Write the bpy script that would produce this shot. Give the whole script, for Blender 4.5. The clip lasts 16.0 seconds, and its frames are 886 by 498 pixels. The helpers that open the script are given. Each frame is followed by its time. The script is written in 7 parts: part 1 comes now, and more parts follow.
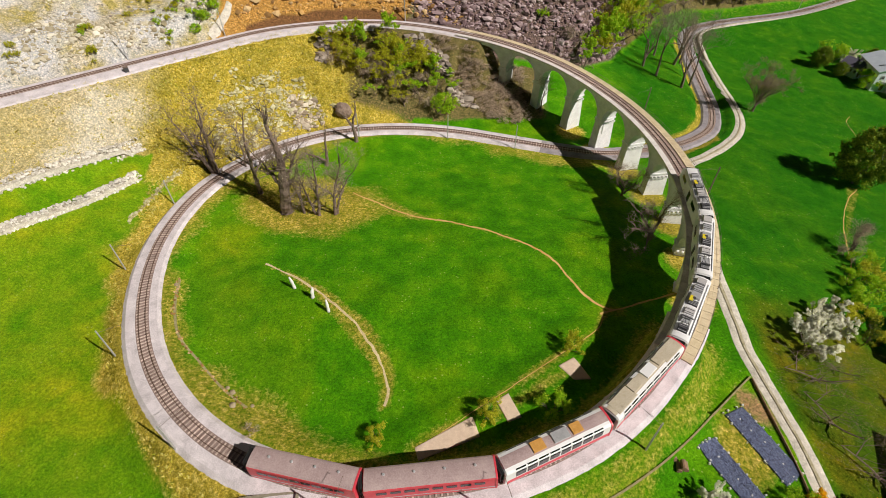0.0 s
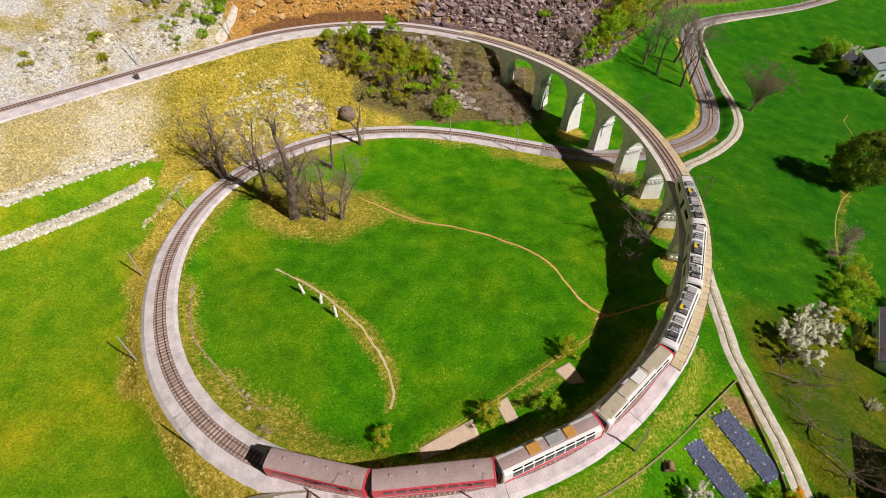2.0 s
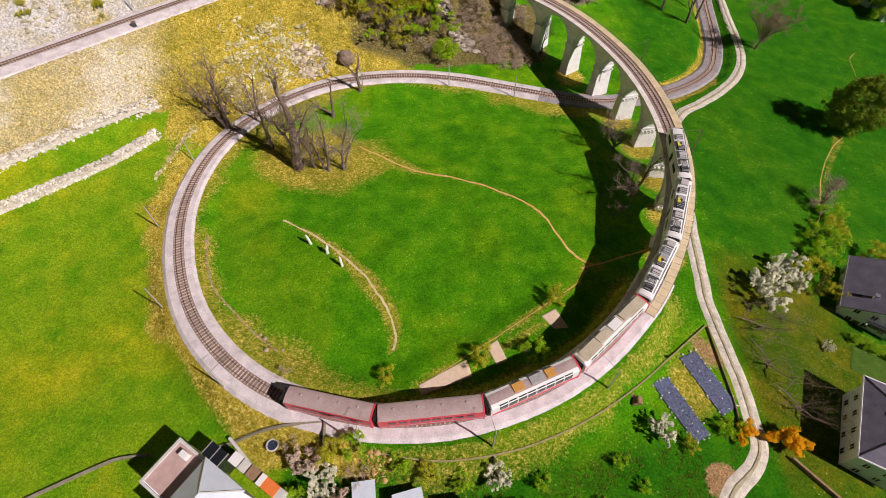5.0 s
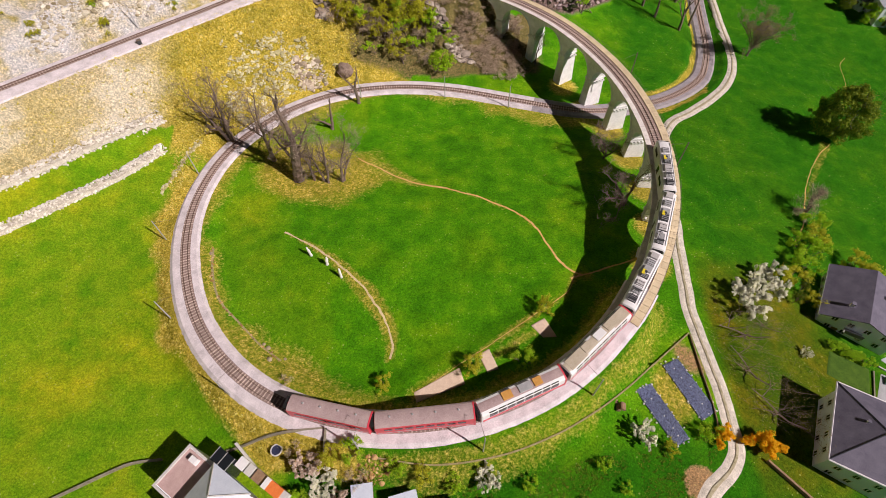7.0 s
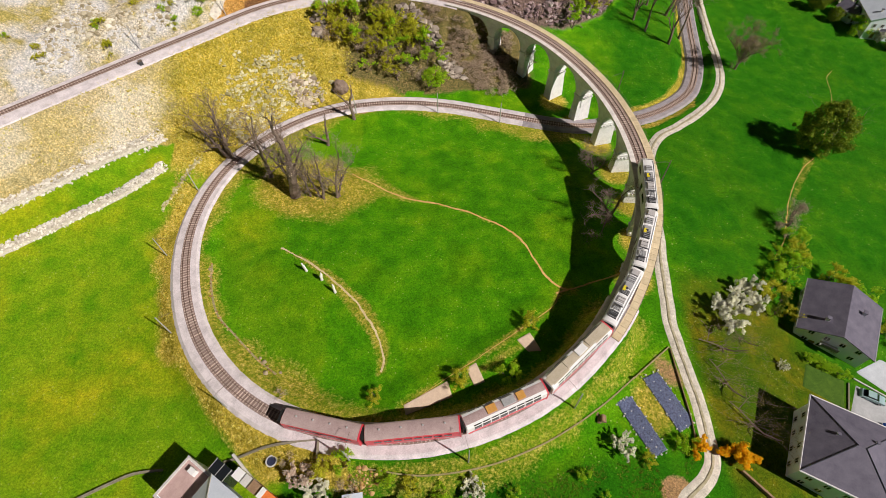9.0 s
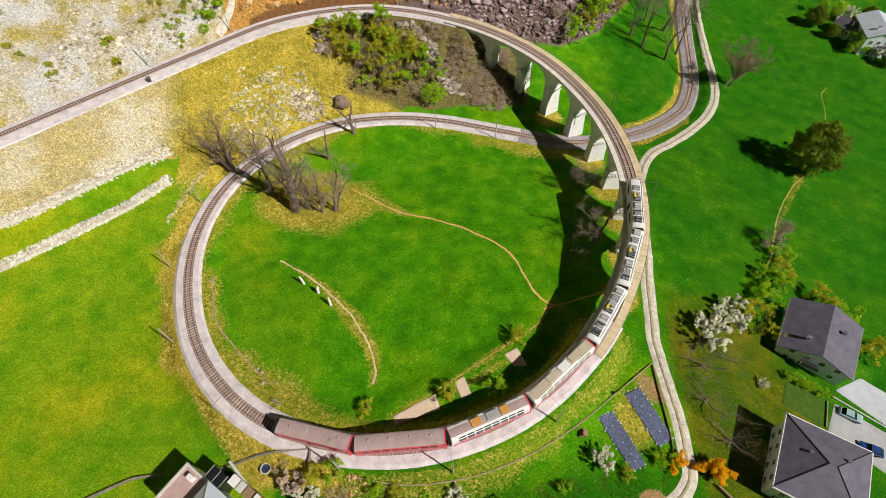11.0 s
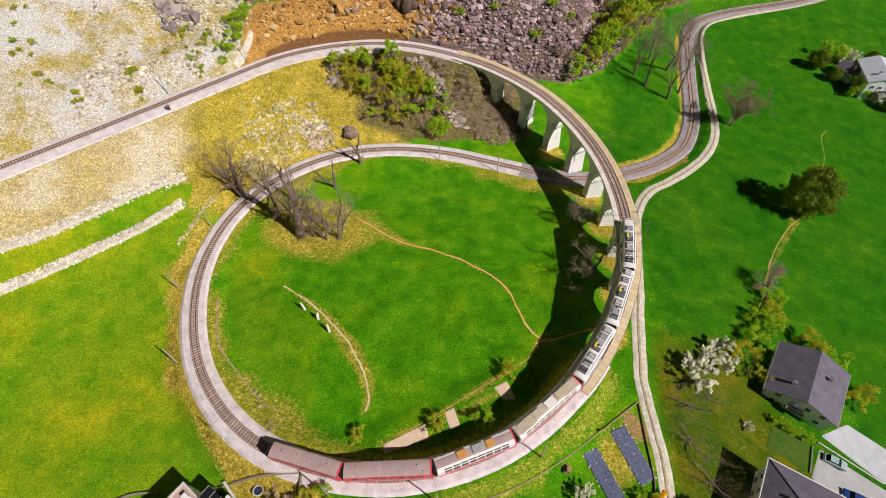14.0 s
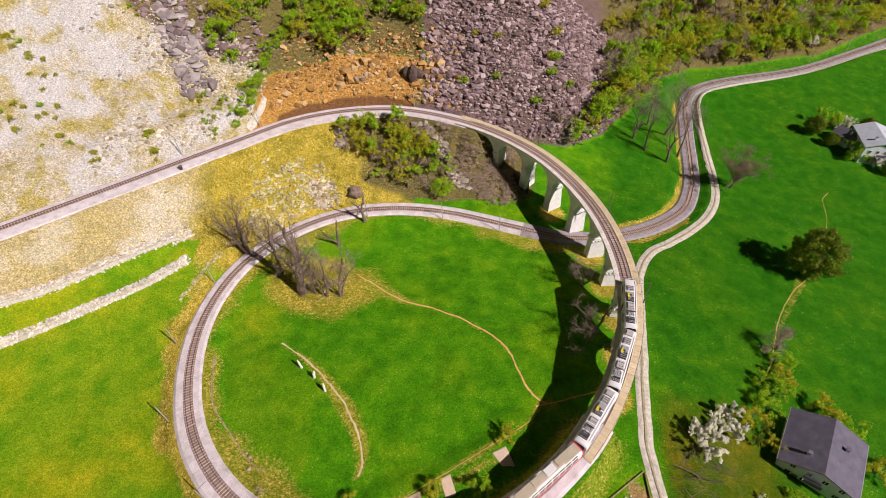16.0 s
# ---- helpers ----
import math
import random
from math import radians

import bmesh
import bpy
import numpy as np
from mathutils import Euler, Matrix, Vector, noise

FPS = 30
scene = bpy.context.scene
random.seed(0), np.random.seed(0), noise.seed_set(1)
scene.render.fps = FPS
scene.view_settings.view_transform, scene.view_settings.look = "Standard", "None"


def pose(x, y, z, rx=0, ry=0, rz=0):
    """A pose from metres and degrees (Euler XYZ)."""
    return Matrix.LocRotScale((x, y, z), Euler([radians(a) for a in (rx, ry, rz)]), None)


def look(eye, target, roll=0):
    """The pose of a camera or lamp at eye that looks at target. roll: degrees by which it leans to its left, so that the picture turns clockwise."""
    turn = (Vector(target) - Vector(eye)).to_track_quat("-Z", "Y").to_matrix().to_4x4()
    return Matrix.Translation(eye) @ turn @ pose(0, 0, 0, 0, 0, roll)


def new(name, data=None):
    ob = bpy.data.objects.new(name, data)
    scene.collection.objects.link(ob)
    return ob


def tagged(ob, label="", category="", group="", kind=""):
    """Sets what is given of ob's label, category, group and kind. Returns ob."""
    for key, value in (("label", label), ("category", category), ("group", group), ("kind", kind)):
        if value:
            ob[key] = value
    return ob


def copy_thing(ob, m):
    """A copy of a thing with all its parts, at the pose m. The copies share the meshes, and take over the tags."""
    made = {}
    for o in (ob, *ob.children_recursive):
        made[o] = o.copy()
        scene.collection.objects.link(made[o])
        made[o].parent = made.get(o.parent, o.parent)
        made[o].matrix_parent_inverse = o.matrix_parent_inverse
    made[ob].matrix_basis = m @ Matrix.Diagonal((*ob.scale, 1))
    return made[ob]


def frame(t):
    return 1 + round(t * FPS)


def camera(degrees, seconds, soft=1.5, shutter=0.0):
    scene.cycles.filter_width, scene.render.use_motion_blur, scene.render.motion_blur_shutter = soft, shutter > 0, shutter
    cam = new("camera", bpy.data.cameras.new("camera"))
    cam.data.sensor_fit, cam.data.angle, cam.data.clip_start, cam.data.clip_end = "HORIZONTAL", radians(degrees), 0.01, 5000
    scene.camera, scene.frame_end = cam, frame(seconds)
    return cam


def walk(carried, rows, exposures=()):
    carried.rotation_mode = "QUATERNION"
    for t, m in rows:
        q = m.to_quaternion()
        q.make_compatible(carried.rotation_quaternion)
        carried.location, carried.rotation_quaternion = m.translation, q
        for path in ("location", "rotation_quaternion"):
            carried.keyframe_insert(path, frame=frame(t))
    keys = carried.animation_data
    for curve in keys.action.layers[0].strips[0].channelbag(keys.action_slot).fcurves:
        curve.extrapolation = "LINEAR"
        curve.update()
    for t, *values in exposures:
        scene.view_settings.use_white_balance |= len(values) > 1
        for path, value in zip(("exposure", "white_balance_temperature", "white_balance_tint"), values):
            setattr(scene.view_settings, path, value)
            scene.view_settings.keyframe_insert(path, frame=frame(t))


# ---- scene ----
cam = camera(83.52, 16.0, soft=0.8)
ROWS = [
    (0, 0, -0, 65.684, 46.002, -0, -0.001),
    (0.5, 0.11, -0.017, 67.026, 46.071, 0.089, 0.07),
    (1, 0.09, 0.03, 68.411, 46.061, 0.112, 0.137),
    (1.5, 0.071, -0.005, 69.774, 45.232, 0.18, 0.169),
    (2, 0.041, 0.067, 71.23, 44.362, 0.23, 0.205),
    (2.5, 0.164, 0.108, 72.726, 44.07, 0.338, 0.261),
    (3, 0.303, 0.136, 74.075, 43.898, 0.36, 0.315),
    (3.5, 0.409, -0.035, 75.351, 41.741, 0.478, 0.331),
    (4, 0.678, -0.256, 76.503, 38.158, 0.537, 0.347),
    (6.5, 2.412, -0.062, 83.06, 35.402, 0.951, 0.277),
    (7, 3.001, 0.064, 84.428, 35.372, 1.1, 0.263),
    (7.5, 3.553, 0.182, 85.639, 35.387, 1.126, 0.253),
    (8, 4.245, 0.334, 86.879, 35.432, 1.276, 0.238),
    (8.5, 5.006, 0.361, 87.986, 35.546, 1.387, 0.267),
    (9, 5.723, 0.568, 89.282, 35.456, 1.408, 0.304),
    (11.5, 9.659, 1.154, 95.381, 35.642, 1.631, 1.878),
    (12, 10.165, 1.285, 96.675, 35.655, 1.539, 2.528),
    (12.5, 10.846, 1.471, 97.903, 35.665, 1.551, 2.881),
    (13, 11.359, 1.692, 98.844, 36.709, 1.51, 3.136),
    (13.5, 11.858, 1.784, 99.262, 37.462, 1.481, 3.364),
    (14, 12.113, 1.694, 99.401, 37.632, 1.414, 3.575),
    (14.5, 12.131, 1.81, 99.471, 38.341, 1.347, 3.737),
    (15, 12.558, 2.141, 99.683, 41.12, 1.487, 3.979),
    (15.5, 13.092, 2.202, 99.744, 43.138, 1.536, 4.29),
    (16, 14.426, 1.585, 99.389, 44.455, 1.857, 4.698),
]
# seconds, stops, kelvin, tint: the picture drifts between a greener and a more magenta balance
EXPOSURES = [(0.0, -0.06, 6500, 7), (4.0, -0.07, 6500, 15), (8.0, -0.03, 6500, 19), (9.0, -0.03, 6500, 10), (11.5, -0.02, 6500, 4), (12.5, -0.02, 6500, 3), (13.5, -0.02, 6500, 8), (14.5, -0.02, 6500, 15), (16.0, -0.02, 6500, 19)]
walk(cam, [(t, pose(*p)) for t, *p in ROWS], EXPOSURES)

# ---------------------------------------------------------------- world and sun
SUN_AZ, SUN_EL = radians(-30.0), radians(41.0)      # towards the sun
world = bpy.data.worlds.new("sky")
scene.world = world
world.use_nodes = True
wn = world.node_tree.nodes
sky = wn.new("ShaderNodeTexSky")
sky.sky_type, sky.sun_disc = "NISHITA", False
sky.sun_elevation, sky.sun_rotation = SUN_EL, radians(120.0)
sky.altitude, sky.air_density, sky.dust_density = 2500, 0.10, 0.02
world.node_tree.links.new(sky.outputs[0], wn["Background"].inputs[0])
wn["Background"].inputs[1].default_value = 0.05
sun = new("sun", bpy.data.lights.new("sun", "SUN"))
sun.data.energy, sun.data.angle, sun.data.color = 5.0, radians(0.53), (1.0, 0.91, 0.83)
sun.matrix_world = look((120, -60, 160), (120 - math.cos(SUN_AZ) * math.cos(SUN_EL), -60 - math.sin(SUN_AZ) * math.cos(SUN_EL), 160 - math.sin(SUN_EL)))


# ---------------------------------------------------------------- materials
def mat_new(name, rough=0.8, metal=0.0, spec=0.3):
    m = bpy.data.materials.new(name)
    m.use_nodes = True
    b = m.node_tree.nodes["Principled BSDF"]
    b.inputs["Roughness"].default_value = rough
    b.inputs["Metallic"].default_value = metal
    b.inputs["Specular IOR Level"].default_value = spec
    return m, m.node_tree.nodes, m.node_tree.links, b


def noise_node(n, l, scale, detail=4.0, vec=None, rough=0.6):
    t = n.new("ShaderNodeTexNoise")
    t.inputs["Scale"].default_value, t.inputs["Detail"].default_value, t.inputs["Roughness"].default_value = scale, detail, rough
    if vec is None:
        vec = n.new("ShaderNodeTexCoord").outputs["Object"]
    l.new(vec, t.inputs["Vector"])
    return t.outputs["Fac"]


def ramp_node(n, l, fac, stops):
    r = n.new("ShaderNodeValToRGB")
    while len(r.color_ramp.elements) < len(stops):
        r.color_ramp.elements.new(0.5)
    for e, (p, c) in zip(r.color_ramp.elements, stops):
        e.position = p
        e.color = (*c, 1) if len(c) == 3 else c
    l.new(fac, r.inputs[0])
    return r.outputs[0]


def mix_node(n, l, fac, a, b, mode="MIX"):
    m = n.new("ShaderNodeMix")
    m.data_type, m.blend_type = "RGBA", mode
    for sock, v in ((m.inputs[0], fac), (m.inputs[6], a), (m.inputs[7], b)):
        if isinstance(v, (int, float)):
            sock.default_value = v
        elif isinstance(v, tuple):
            sock.default_value = (*v, 1)
        else:
            l.new(v, sock)
    return m.outputs[2]


def math_node(n, l, op, a, b=0.0):
    m = n.new("ShaderNodeMath")
    m.operation = op
    for sock, v in ((m.inputs[0], a), (m.inputs[1], b)):
        if isinstance(v, (int, float)):
            sock.default_value = v
        else:
            l.new(v, sock)
    return m.outputs[0]


def bump_node(n, l, b, height, strength=0.4, dist=0.1):
    k = n.new("ShaderNodeBump")
    k.inputs["Strength"].default_value, k.inputs["Distance"].default_value = strength, dist
    l.new(height, k.inputs["Height"])
    l.new(k.outputs[0], b.inputs["Normal"])


def surface(name, dark, light, scale=1.0, rough=0.8, metal=0.0, spec=0.3, bump=0.3, fine=12.0, vary=0.0, dist=0.05):
    """Two tones mixed by a coarse and a fine noise, with relief."""
    m, n, l, b = mat_new(name, rough, metal, spec)
    big, small = noise_node(n, l, scale, 5.0), noise_node(n, l, scale * fine, 3.0)
    fac = math_node(n, l, "MULTIPLY_ADD", math_node(n, l, "ADD", big, small), 1.6)
    fac.node.inputs[2].default_value = -1.1
    fac.node.use_clamp = True
    col = mix_node(n, l, fac, dark, light)
    if vary:
        i = n.new("ShaderNodeObjectInfo")
        v = math_node(n, l, "MULTIPLY_ADD", i.outputs["Random"], vary)
        v.node.inputs[2].default_value = 1.0 - vary / 2
        hs = n.new("ShaderNodeHueSaturation")
        l.new(col, hs.inputs["Color"])
        l.new(v, hs.inputs["Value"])
        col = hs.outputs[0]
    l.new(col, b.inputs["Base Color"])
    if bump:
        bump_node(n, l, b, small, bump, dist)
    return m


def island_material(name, stops, rough=0.8, sheen=0.0, trans=0.0, spec=0.2, relief=0.0):
    """Each loose piece of a mesh takes its own tone."""
    m, n, l, b = mat_new(name, rough, 0.0, spec)
    g = n.new("ShaderNodeNewGeometry")
    col = ramp_node(n, l, g.outputs["Random Per Island"], stops)
    nz = noise_node(n, l, 0.25, 3.0)
    col = mix_node(n, l, 0.55, col, ramp_node(n, l, nz, [(0.3, (0.55, 0.55, 0.55)), (0.7, (1.25, 1.25, 1.25))]), "MULTIPLY")
    l.new(col, b.inputs["Base Color"])
    if relief:
        bump_node(n, l, b, noise_node(n, l, 5.0, 5.0), relief, 0.1)
    if trans:
        t = n.new("ShaderNodeBsdfTranslucent")
        l.new(col, t.inputs["Color"])
        x = n.new("ShaderNodeMixShader")
        x.inputs[0].default_value = trans
        l.new(b.outputs[0], x.inputs[1])
        l.new(t.outputs[0], x.inputs[2])
        l.new(x.outputs[0], n["Material Output"].inputs["Surface"])
    return m


BALLAST = surface("ballast_gravel", (0.45, 0.41, 0.435), (0.86, 0.79, 0.83), 0.5, 0.95, bump=0.8, fine=14)
BALLAST_GREY = surface("grey_ballast", (0.20, 0.18, 0.20), (0.46, 0.42, 0.45), 0.5, 0.95, bump=0.8, fine=14)
BALLAST_BROWN = surface("rusty_ballast", (0.17, 0.115, 0.10), (0.40, 0.30, 0.27), 0.8, 0.95, bump=0.8, fine=10)
SLEEPER = surface("sleeper_steel", (0.36, 0.27, 0.23), (0.56, 0.46, 0.41), 2.0, 0.8, vary=0.5)
RAIL = surface("rail_steel", (0.10, 0.06, 0.045), (0.20, 0.13, 0.10), 3.0, 0.55, metal=0.3)
STONE = surface("granite_masonry", (0.60, 0.595, 0.60), (0.88, 0.88, 0.88), 0.6, 0.9, bump=0.6, fine=9)
SLAB = surface("walkway_slab", (0.55, 0.44, 0.28), (0.76, 0.64, 0.44), 0.7, 0.9, vary=0.15)
PARAPET = surface("parapet_stone", (0.55, 0.51, 0.49), (0.82, 0.78, 0.75), 0.9, 0.9, vary=0.15)
ROAD = surface("gravel_road", (0.36, 0.33, 0.28), (0.84, 0.78, 0.69), 0.9, 0.95, bump=0.9, fine=6)
ROAD_GRASS = surface("thin_grass_on_gravel", (0.22, 0.20, 0.09), (0.56, 0.50, 0.38), 1.1, 0.95, bump=0.8, fine=6)
PATH_EARTH = surface("worn_earth", (0.52, 0.28, 0.06), (0.80, 0.54, 0.22), 0.7, 0.95, bump=0.5)
PATH_PALE = surface("pale_stony_earth", (0.50, 0.38, 0.17), (0.80, 0.69, 0.44), 0.8, 0.95, bump=0.5)
PLOT = surface("tilled_soil", (0.60, 0.45, 0.34), (0.80, 0.64, 0.50), 1.2, 0.95, bump=0.5)
WALLSTONE = island_material("drystone", [(0.0, (0.46, 0.41, 0.33)), (0.5, (0.72, 0.67, 0.59)), (1.0, (0.90, 0.87, 0.80))], 0.95, relief=0.5)
SCREE = island_material("pale_scree", [(0.0, (0.27, 0.23, 0.19)), (0.5, (0.44, 0.41, 0.37)), (1.0, (0.62, 0.60, 0.57))], 0.95, relief=0.5)
BANKSTONE = island_material("lichened_bank_stone", [(0.0, (0.36, 0.32, 0.14)), (0.5, (0.54, 0.50, 0.28)), (1.0, (0.72, 0.68, 0.46))], 0.95, relief=0.5)
SCREE_TAN = island_material("tan_scree", [(0.0, (0.30, 0.25, 0.15)), (0.5, (0.55, 0.49, 0.36)), (1.0, (0.80, 0.75, 0.64))], 0.95, relief=0.5)
DRY_BLADES = island_material("straw_blades", [(0.0, (0.50, 0.41, 0.03)), (0.5, (0.68, 0.58, 0.08)), (0.8, (0.84, 0.76, 0.28)), (1.0, (0.42, 0.46, 0.03))], 0.8, trans=0.3)
GREEN_BLADES = island_material("green_blades", [(0.0, (0.06, 0.15, 0.006)), (0.5, (0.12, 0.21, 0.010)), (0.85, (0.22, 0.27, 0.02)), (1.0, (0.30, 0.31, 0.03))], 0.8, trans=0.3)
SLATE_ROCK = island_material("mauve_slabs", [(0.0, (0.20, 0.16, 0.16)), (0.5, (0.36, 0.31, 0.31)), (1.0, (0.54, 0.49, 0.48))], 0.95, relief=0.6)
HEAP = island_material("broken_slabs", [(0.0, (0.28, 0.22, 0.15)), (0.5, (0.52, 0.44, 0.34)), (1.0, (0.76, 0.68, 0.56))], 0.95, relief=0.5)
TALUS = island_material("dark_talus", [(0.0, (0.15, 0.10, 0.105)), (0.5, (0.32, 0.23, 0.24)), (1.0, (0.54, 0.43, 0.44))], 0.95, relief=0.6)
CRAG = island_material("grey_crag", [(0.0, (0.13, 0.10, 0.085)), (0.5, (0.30, 0.25, 0.21)), (1.0, (0.52, 0.45, 0.39))], 0.95, relief=0.6)
OCHRE_ROCK = island_material("ochre_rock", [(0.0, (0.22, 0.12, 0.05)), (0.5, (0.48, 0.28, 0.09)), (1.0, (0.66, 0.48, 0.26))], 0.95, relief=0.6)
BARK = surface("bark", (0.095, 0.066, 0.055), (0.28, 0.21, 0.175), 2.0, 0.95, bump=0.8)
TWIG = surface("twig_bark", (0.17, 0.125, 0.105), (0.36, 0.28, 0.235), 2.0, 0.95)
LEAF_FRESH = island_material("fresh_leaves", [(0.0, (0.22, 0.46, 0.010)), (0.5, (0.42, 0.70, 0.02)), (1.0, (0.72, 0.84, 0.05))], 0.6, trans=0.5)
LEAF_OLIVE = island_material("olive_leaves", [(0.0, (0.34, 0.37, 0.015)), (0.5, (0.60, 0.61, 0.03)), (1.0, (0.84, 0.80, 0.08))], 0.6, trans=0.5)
LEAF_DARK = island_material("dark_leaves", [(0.0, (0.09, 0.17, 0.008)), (0.5, (0.18, 0.27, 0.014)), (1.0, (0.36, 0.42, 0.03))], 0.6, trans=0.4)
BLOSSOM = island_material("white_blossom", [(0.0, (0.74, 0.76, 0.50)), (0.5, (0.93, 0.92, 0.80)), (1.0, (0.97, 0.96, 0.92))], 0.7, trans=0.5)
PINK = island_material("pink_blossom", [(0.0, (0.55, 0.40, 0.30)), (0.5, (0.72, 0.55, 0.45)), (1.0, (0.80, 0.72, 0.62))], 0.7, trans=0.3)
GOLD = island_material("golden_blossom", [(0.0, (0.92, 0.46, 0.005)), (0.5, (0.98, 0.62, 0.01)), (1.0, (0.98, 0.76, 0.03))], 0.7, trans=0.6)
BUDS = island_material("budding_twigs", [(0.0, (0.44, 0.33, 0.25)), (0.5, (0.68, 0.54, 0.41)), (1.0, (0.82, 0.71, 0.54))], 0.8, trans=0.4)
BUDS_OLIVE = island_material("olive_buds", [(0.0, (0.22, 0.19, 0.06)), (0.5, (0.36, 0.32, 0.10)), (1.0, (0.50, 0.44, 0.16))], 0.8, trans=0.4)
WHITE_PAINT = surface("white_train_paint", (0.74, 0.74, 0.76), (0.82, 0.82, 0.83), 0.3, 0.35, spec=0.5, bump=0.0)
RED_PAINT = surface("red_train_paint", (0.60, 0.035, 0.06), (0.74, 0.08, 0.11), 0.3, 0.4, spec=0.5, bump=0.0)
ROOF_MAUVE = surface("weathered_coach_roof", (0.33, 0.235, 0.24), (0.50, 0.39, 0.38), 0.5, 0.75)
ROOF_GREY = surface("grey_train_roof", (0.35, 0.34, 0.35), (0.55, 0.53, 0.53), 0.5, 0.6)
ROOF_SAND = surface("sandy_train_roof", (0.42, 0.36, 0.26), (0.58, 0.52, 0.42), 0.5, 0.7)
GEAR = surface("dark_roof_gear", (0.03, 0.03, 0.035), (0.10, 0.10, 0.11), 2.0, 0.6)
SILVER = surface("bright_roof_gear", (0.42, 0.43, 0.45), (0.62, 0.62, 0.64), 2.0, 0.45, metal=0.4)
YELLOW = surface("yellow_roof_panel", (0.62, 0.50, 0.02), (0.80, 0.66, 0.05), 2.0, 0.5, bump=0.0)
ORANGE = surface("orange_roof_hatch", (0.50, 0.24, 0.05), (0.66, 0.36, 0.10), 2.0, 0.6)
RUBBER = surface("black_bellows", (0.012, 0.012, 0.014), (0.03, 0.03, 0.03), 3.0, 0.8)
GLASS, gn, gl, gb = mat_new("tinted_glass", 0.08, 0.0, 0.5)
gb.inputs["Base Color"].default_value = (0.015, 0.018, 0.022, 1)
STEEL = surface("galvanised_steel", (0.40, 0.41, 0.42), (0.62, 0.62, 0.62), 3.0, 0.5, metal=0.5)
RUST = surface("rusty_mast", (0.10, 0.075, 0.06), (0.22, 0.17, 0.14), 3.0, 0.7)
PLASTER = surface("pale_plaster", (0.78, 0.85, 0.95), (0.86, 0.92, 0.98), 0.5, 0.9, bump=0.15)
SLATE = surface("slate_roof", (0.092, 0.086, 0.125), (0.178, 0.166, 0.222), 0.6, 0.75, fine=16, bump=0.4)
RIDGE = surface("ridge_tiles", (0.045, 0.048, 0.07), (0.09, 0.092, 0.12), 0.8, 0.75)
TERRACE = surface("pink_terrace_tiles", (0.40, 0.27, 0.26), (0.55, 0.40, 0.38), 1.0, 0.8)
CONCRETE = surface("concrete", (0.46, 0.45, 0.44), (0.64, 0.63, 0.61), 0.6, 0.9)
METALROOF = surface("pale_metal_roof", (0.48, 0.54, 0.64), (0.64, 0.70, 0.80), 0.6, 0.5)
TILE_RED = surface("orange_awning", (0.66, 0.15, 0.03), (0.80, 0.24, 0.06), 1.0, 0.8)
WOOD = surface("weathered_wood", (0.20, 0.12, 0.07), (0.36, 0.24, 0.15), 2.0, 0.85)
# blue-black film; the pale blue noise tone paints highlights on its creases
FILM = surface("blue_black_film_with_glints", (0.012, 0.016, 0.05), (0.28, 0.34, 0.58), 3.0, 0.3, spec=0.7, bump=1.0, fine=3, dist=0.3)
WHITE_STONE = surface("white_figure_stone", (0.66, 0.65, 0.63), (0.82, 0.81, 0.79), 2.0, 0.8)
BLUE_TARP = surface("dark_blue_mat", (0.02, 0.025, 0.06), (0.04, 0.05, 0.10), 2.0, 0.6)
PALE_CONCRETE = surface("pale_concrete_paving", (0.40, 0.43, 0.48), (0.56, 0.59, 0.64), 0.5, 0.9)
LAWN = surface("clipped_lawn", (0.025, 0.075, 0.004), (0.08, 0.15, 0.012), 0.6, 0.95, bump=0.8, fine=8)
ASPHALT = surface("pale_asphalt", (0.32, 0.33, 0.35), (0.48, 0.49, 0.51), 0.5, 0.9)
CAR_BLUE = surface("blue_car_paint", (0.02, 0.05, 0.20), (0.03, 0.07, 0.26), 1.0, 0.25, spec=0.6, bump=0.0)
CAR_TEAL = surface("pale_teal_car_paint", (0.30, 0.45, 0.48), (0.40, 0.55, 0.58), 1.0, 0.25, spec=0.6, bump=0.0)


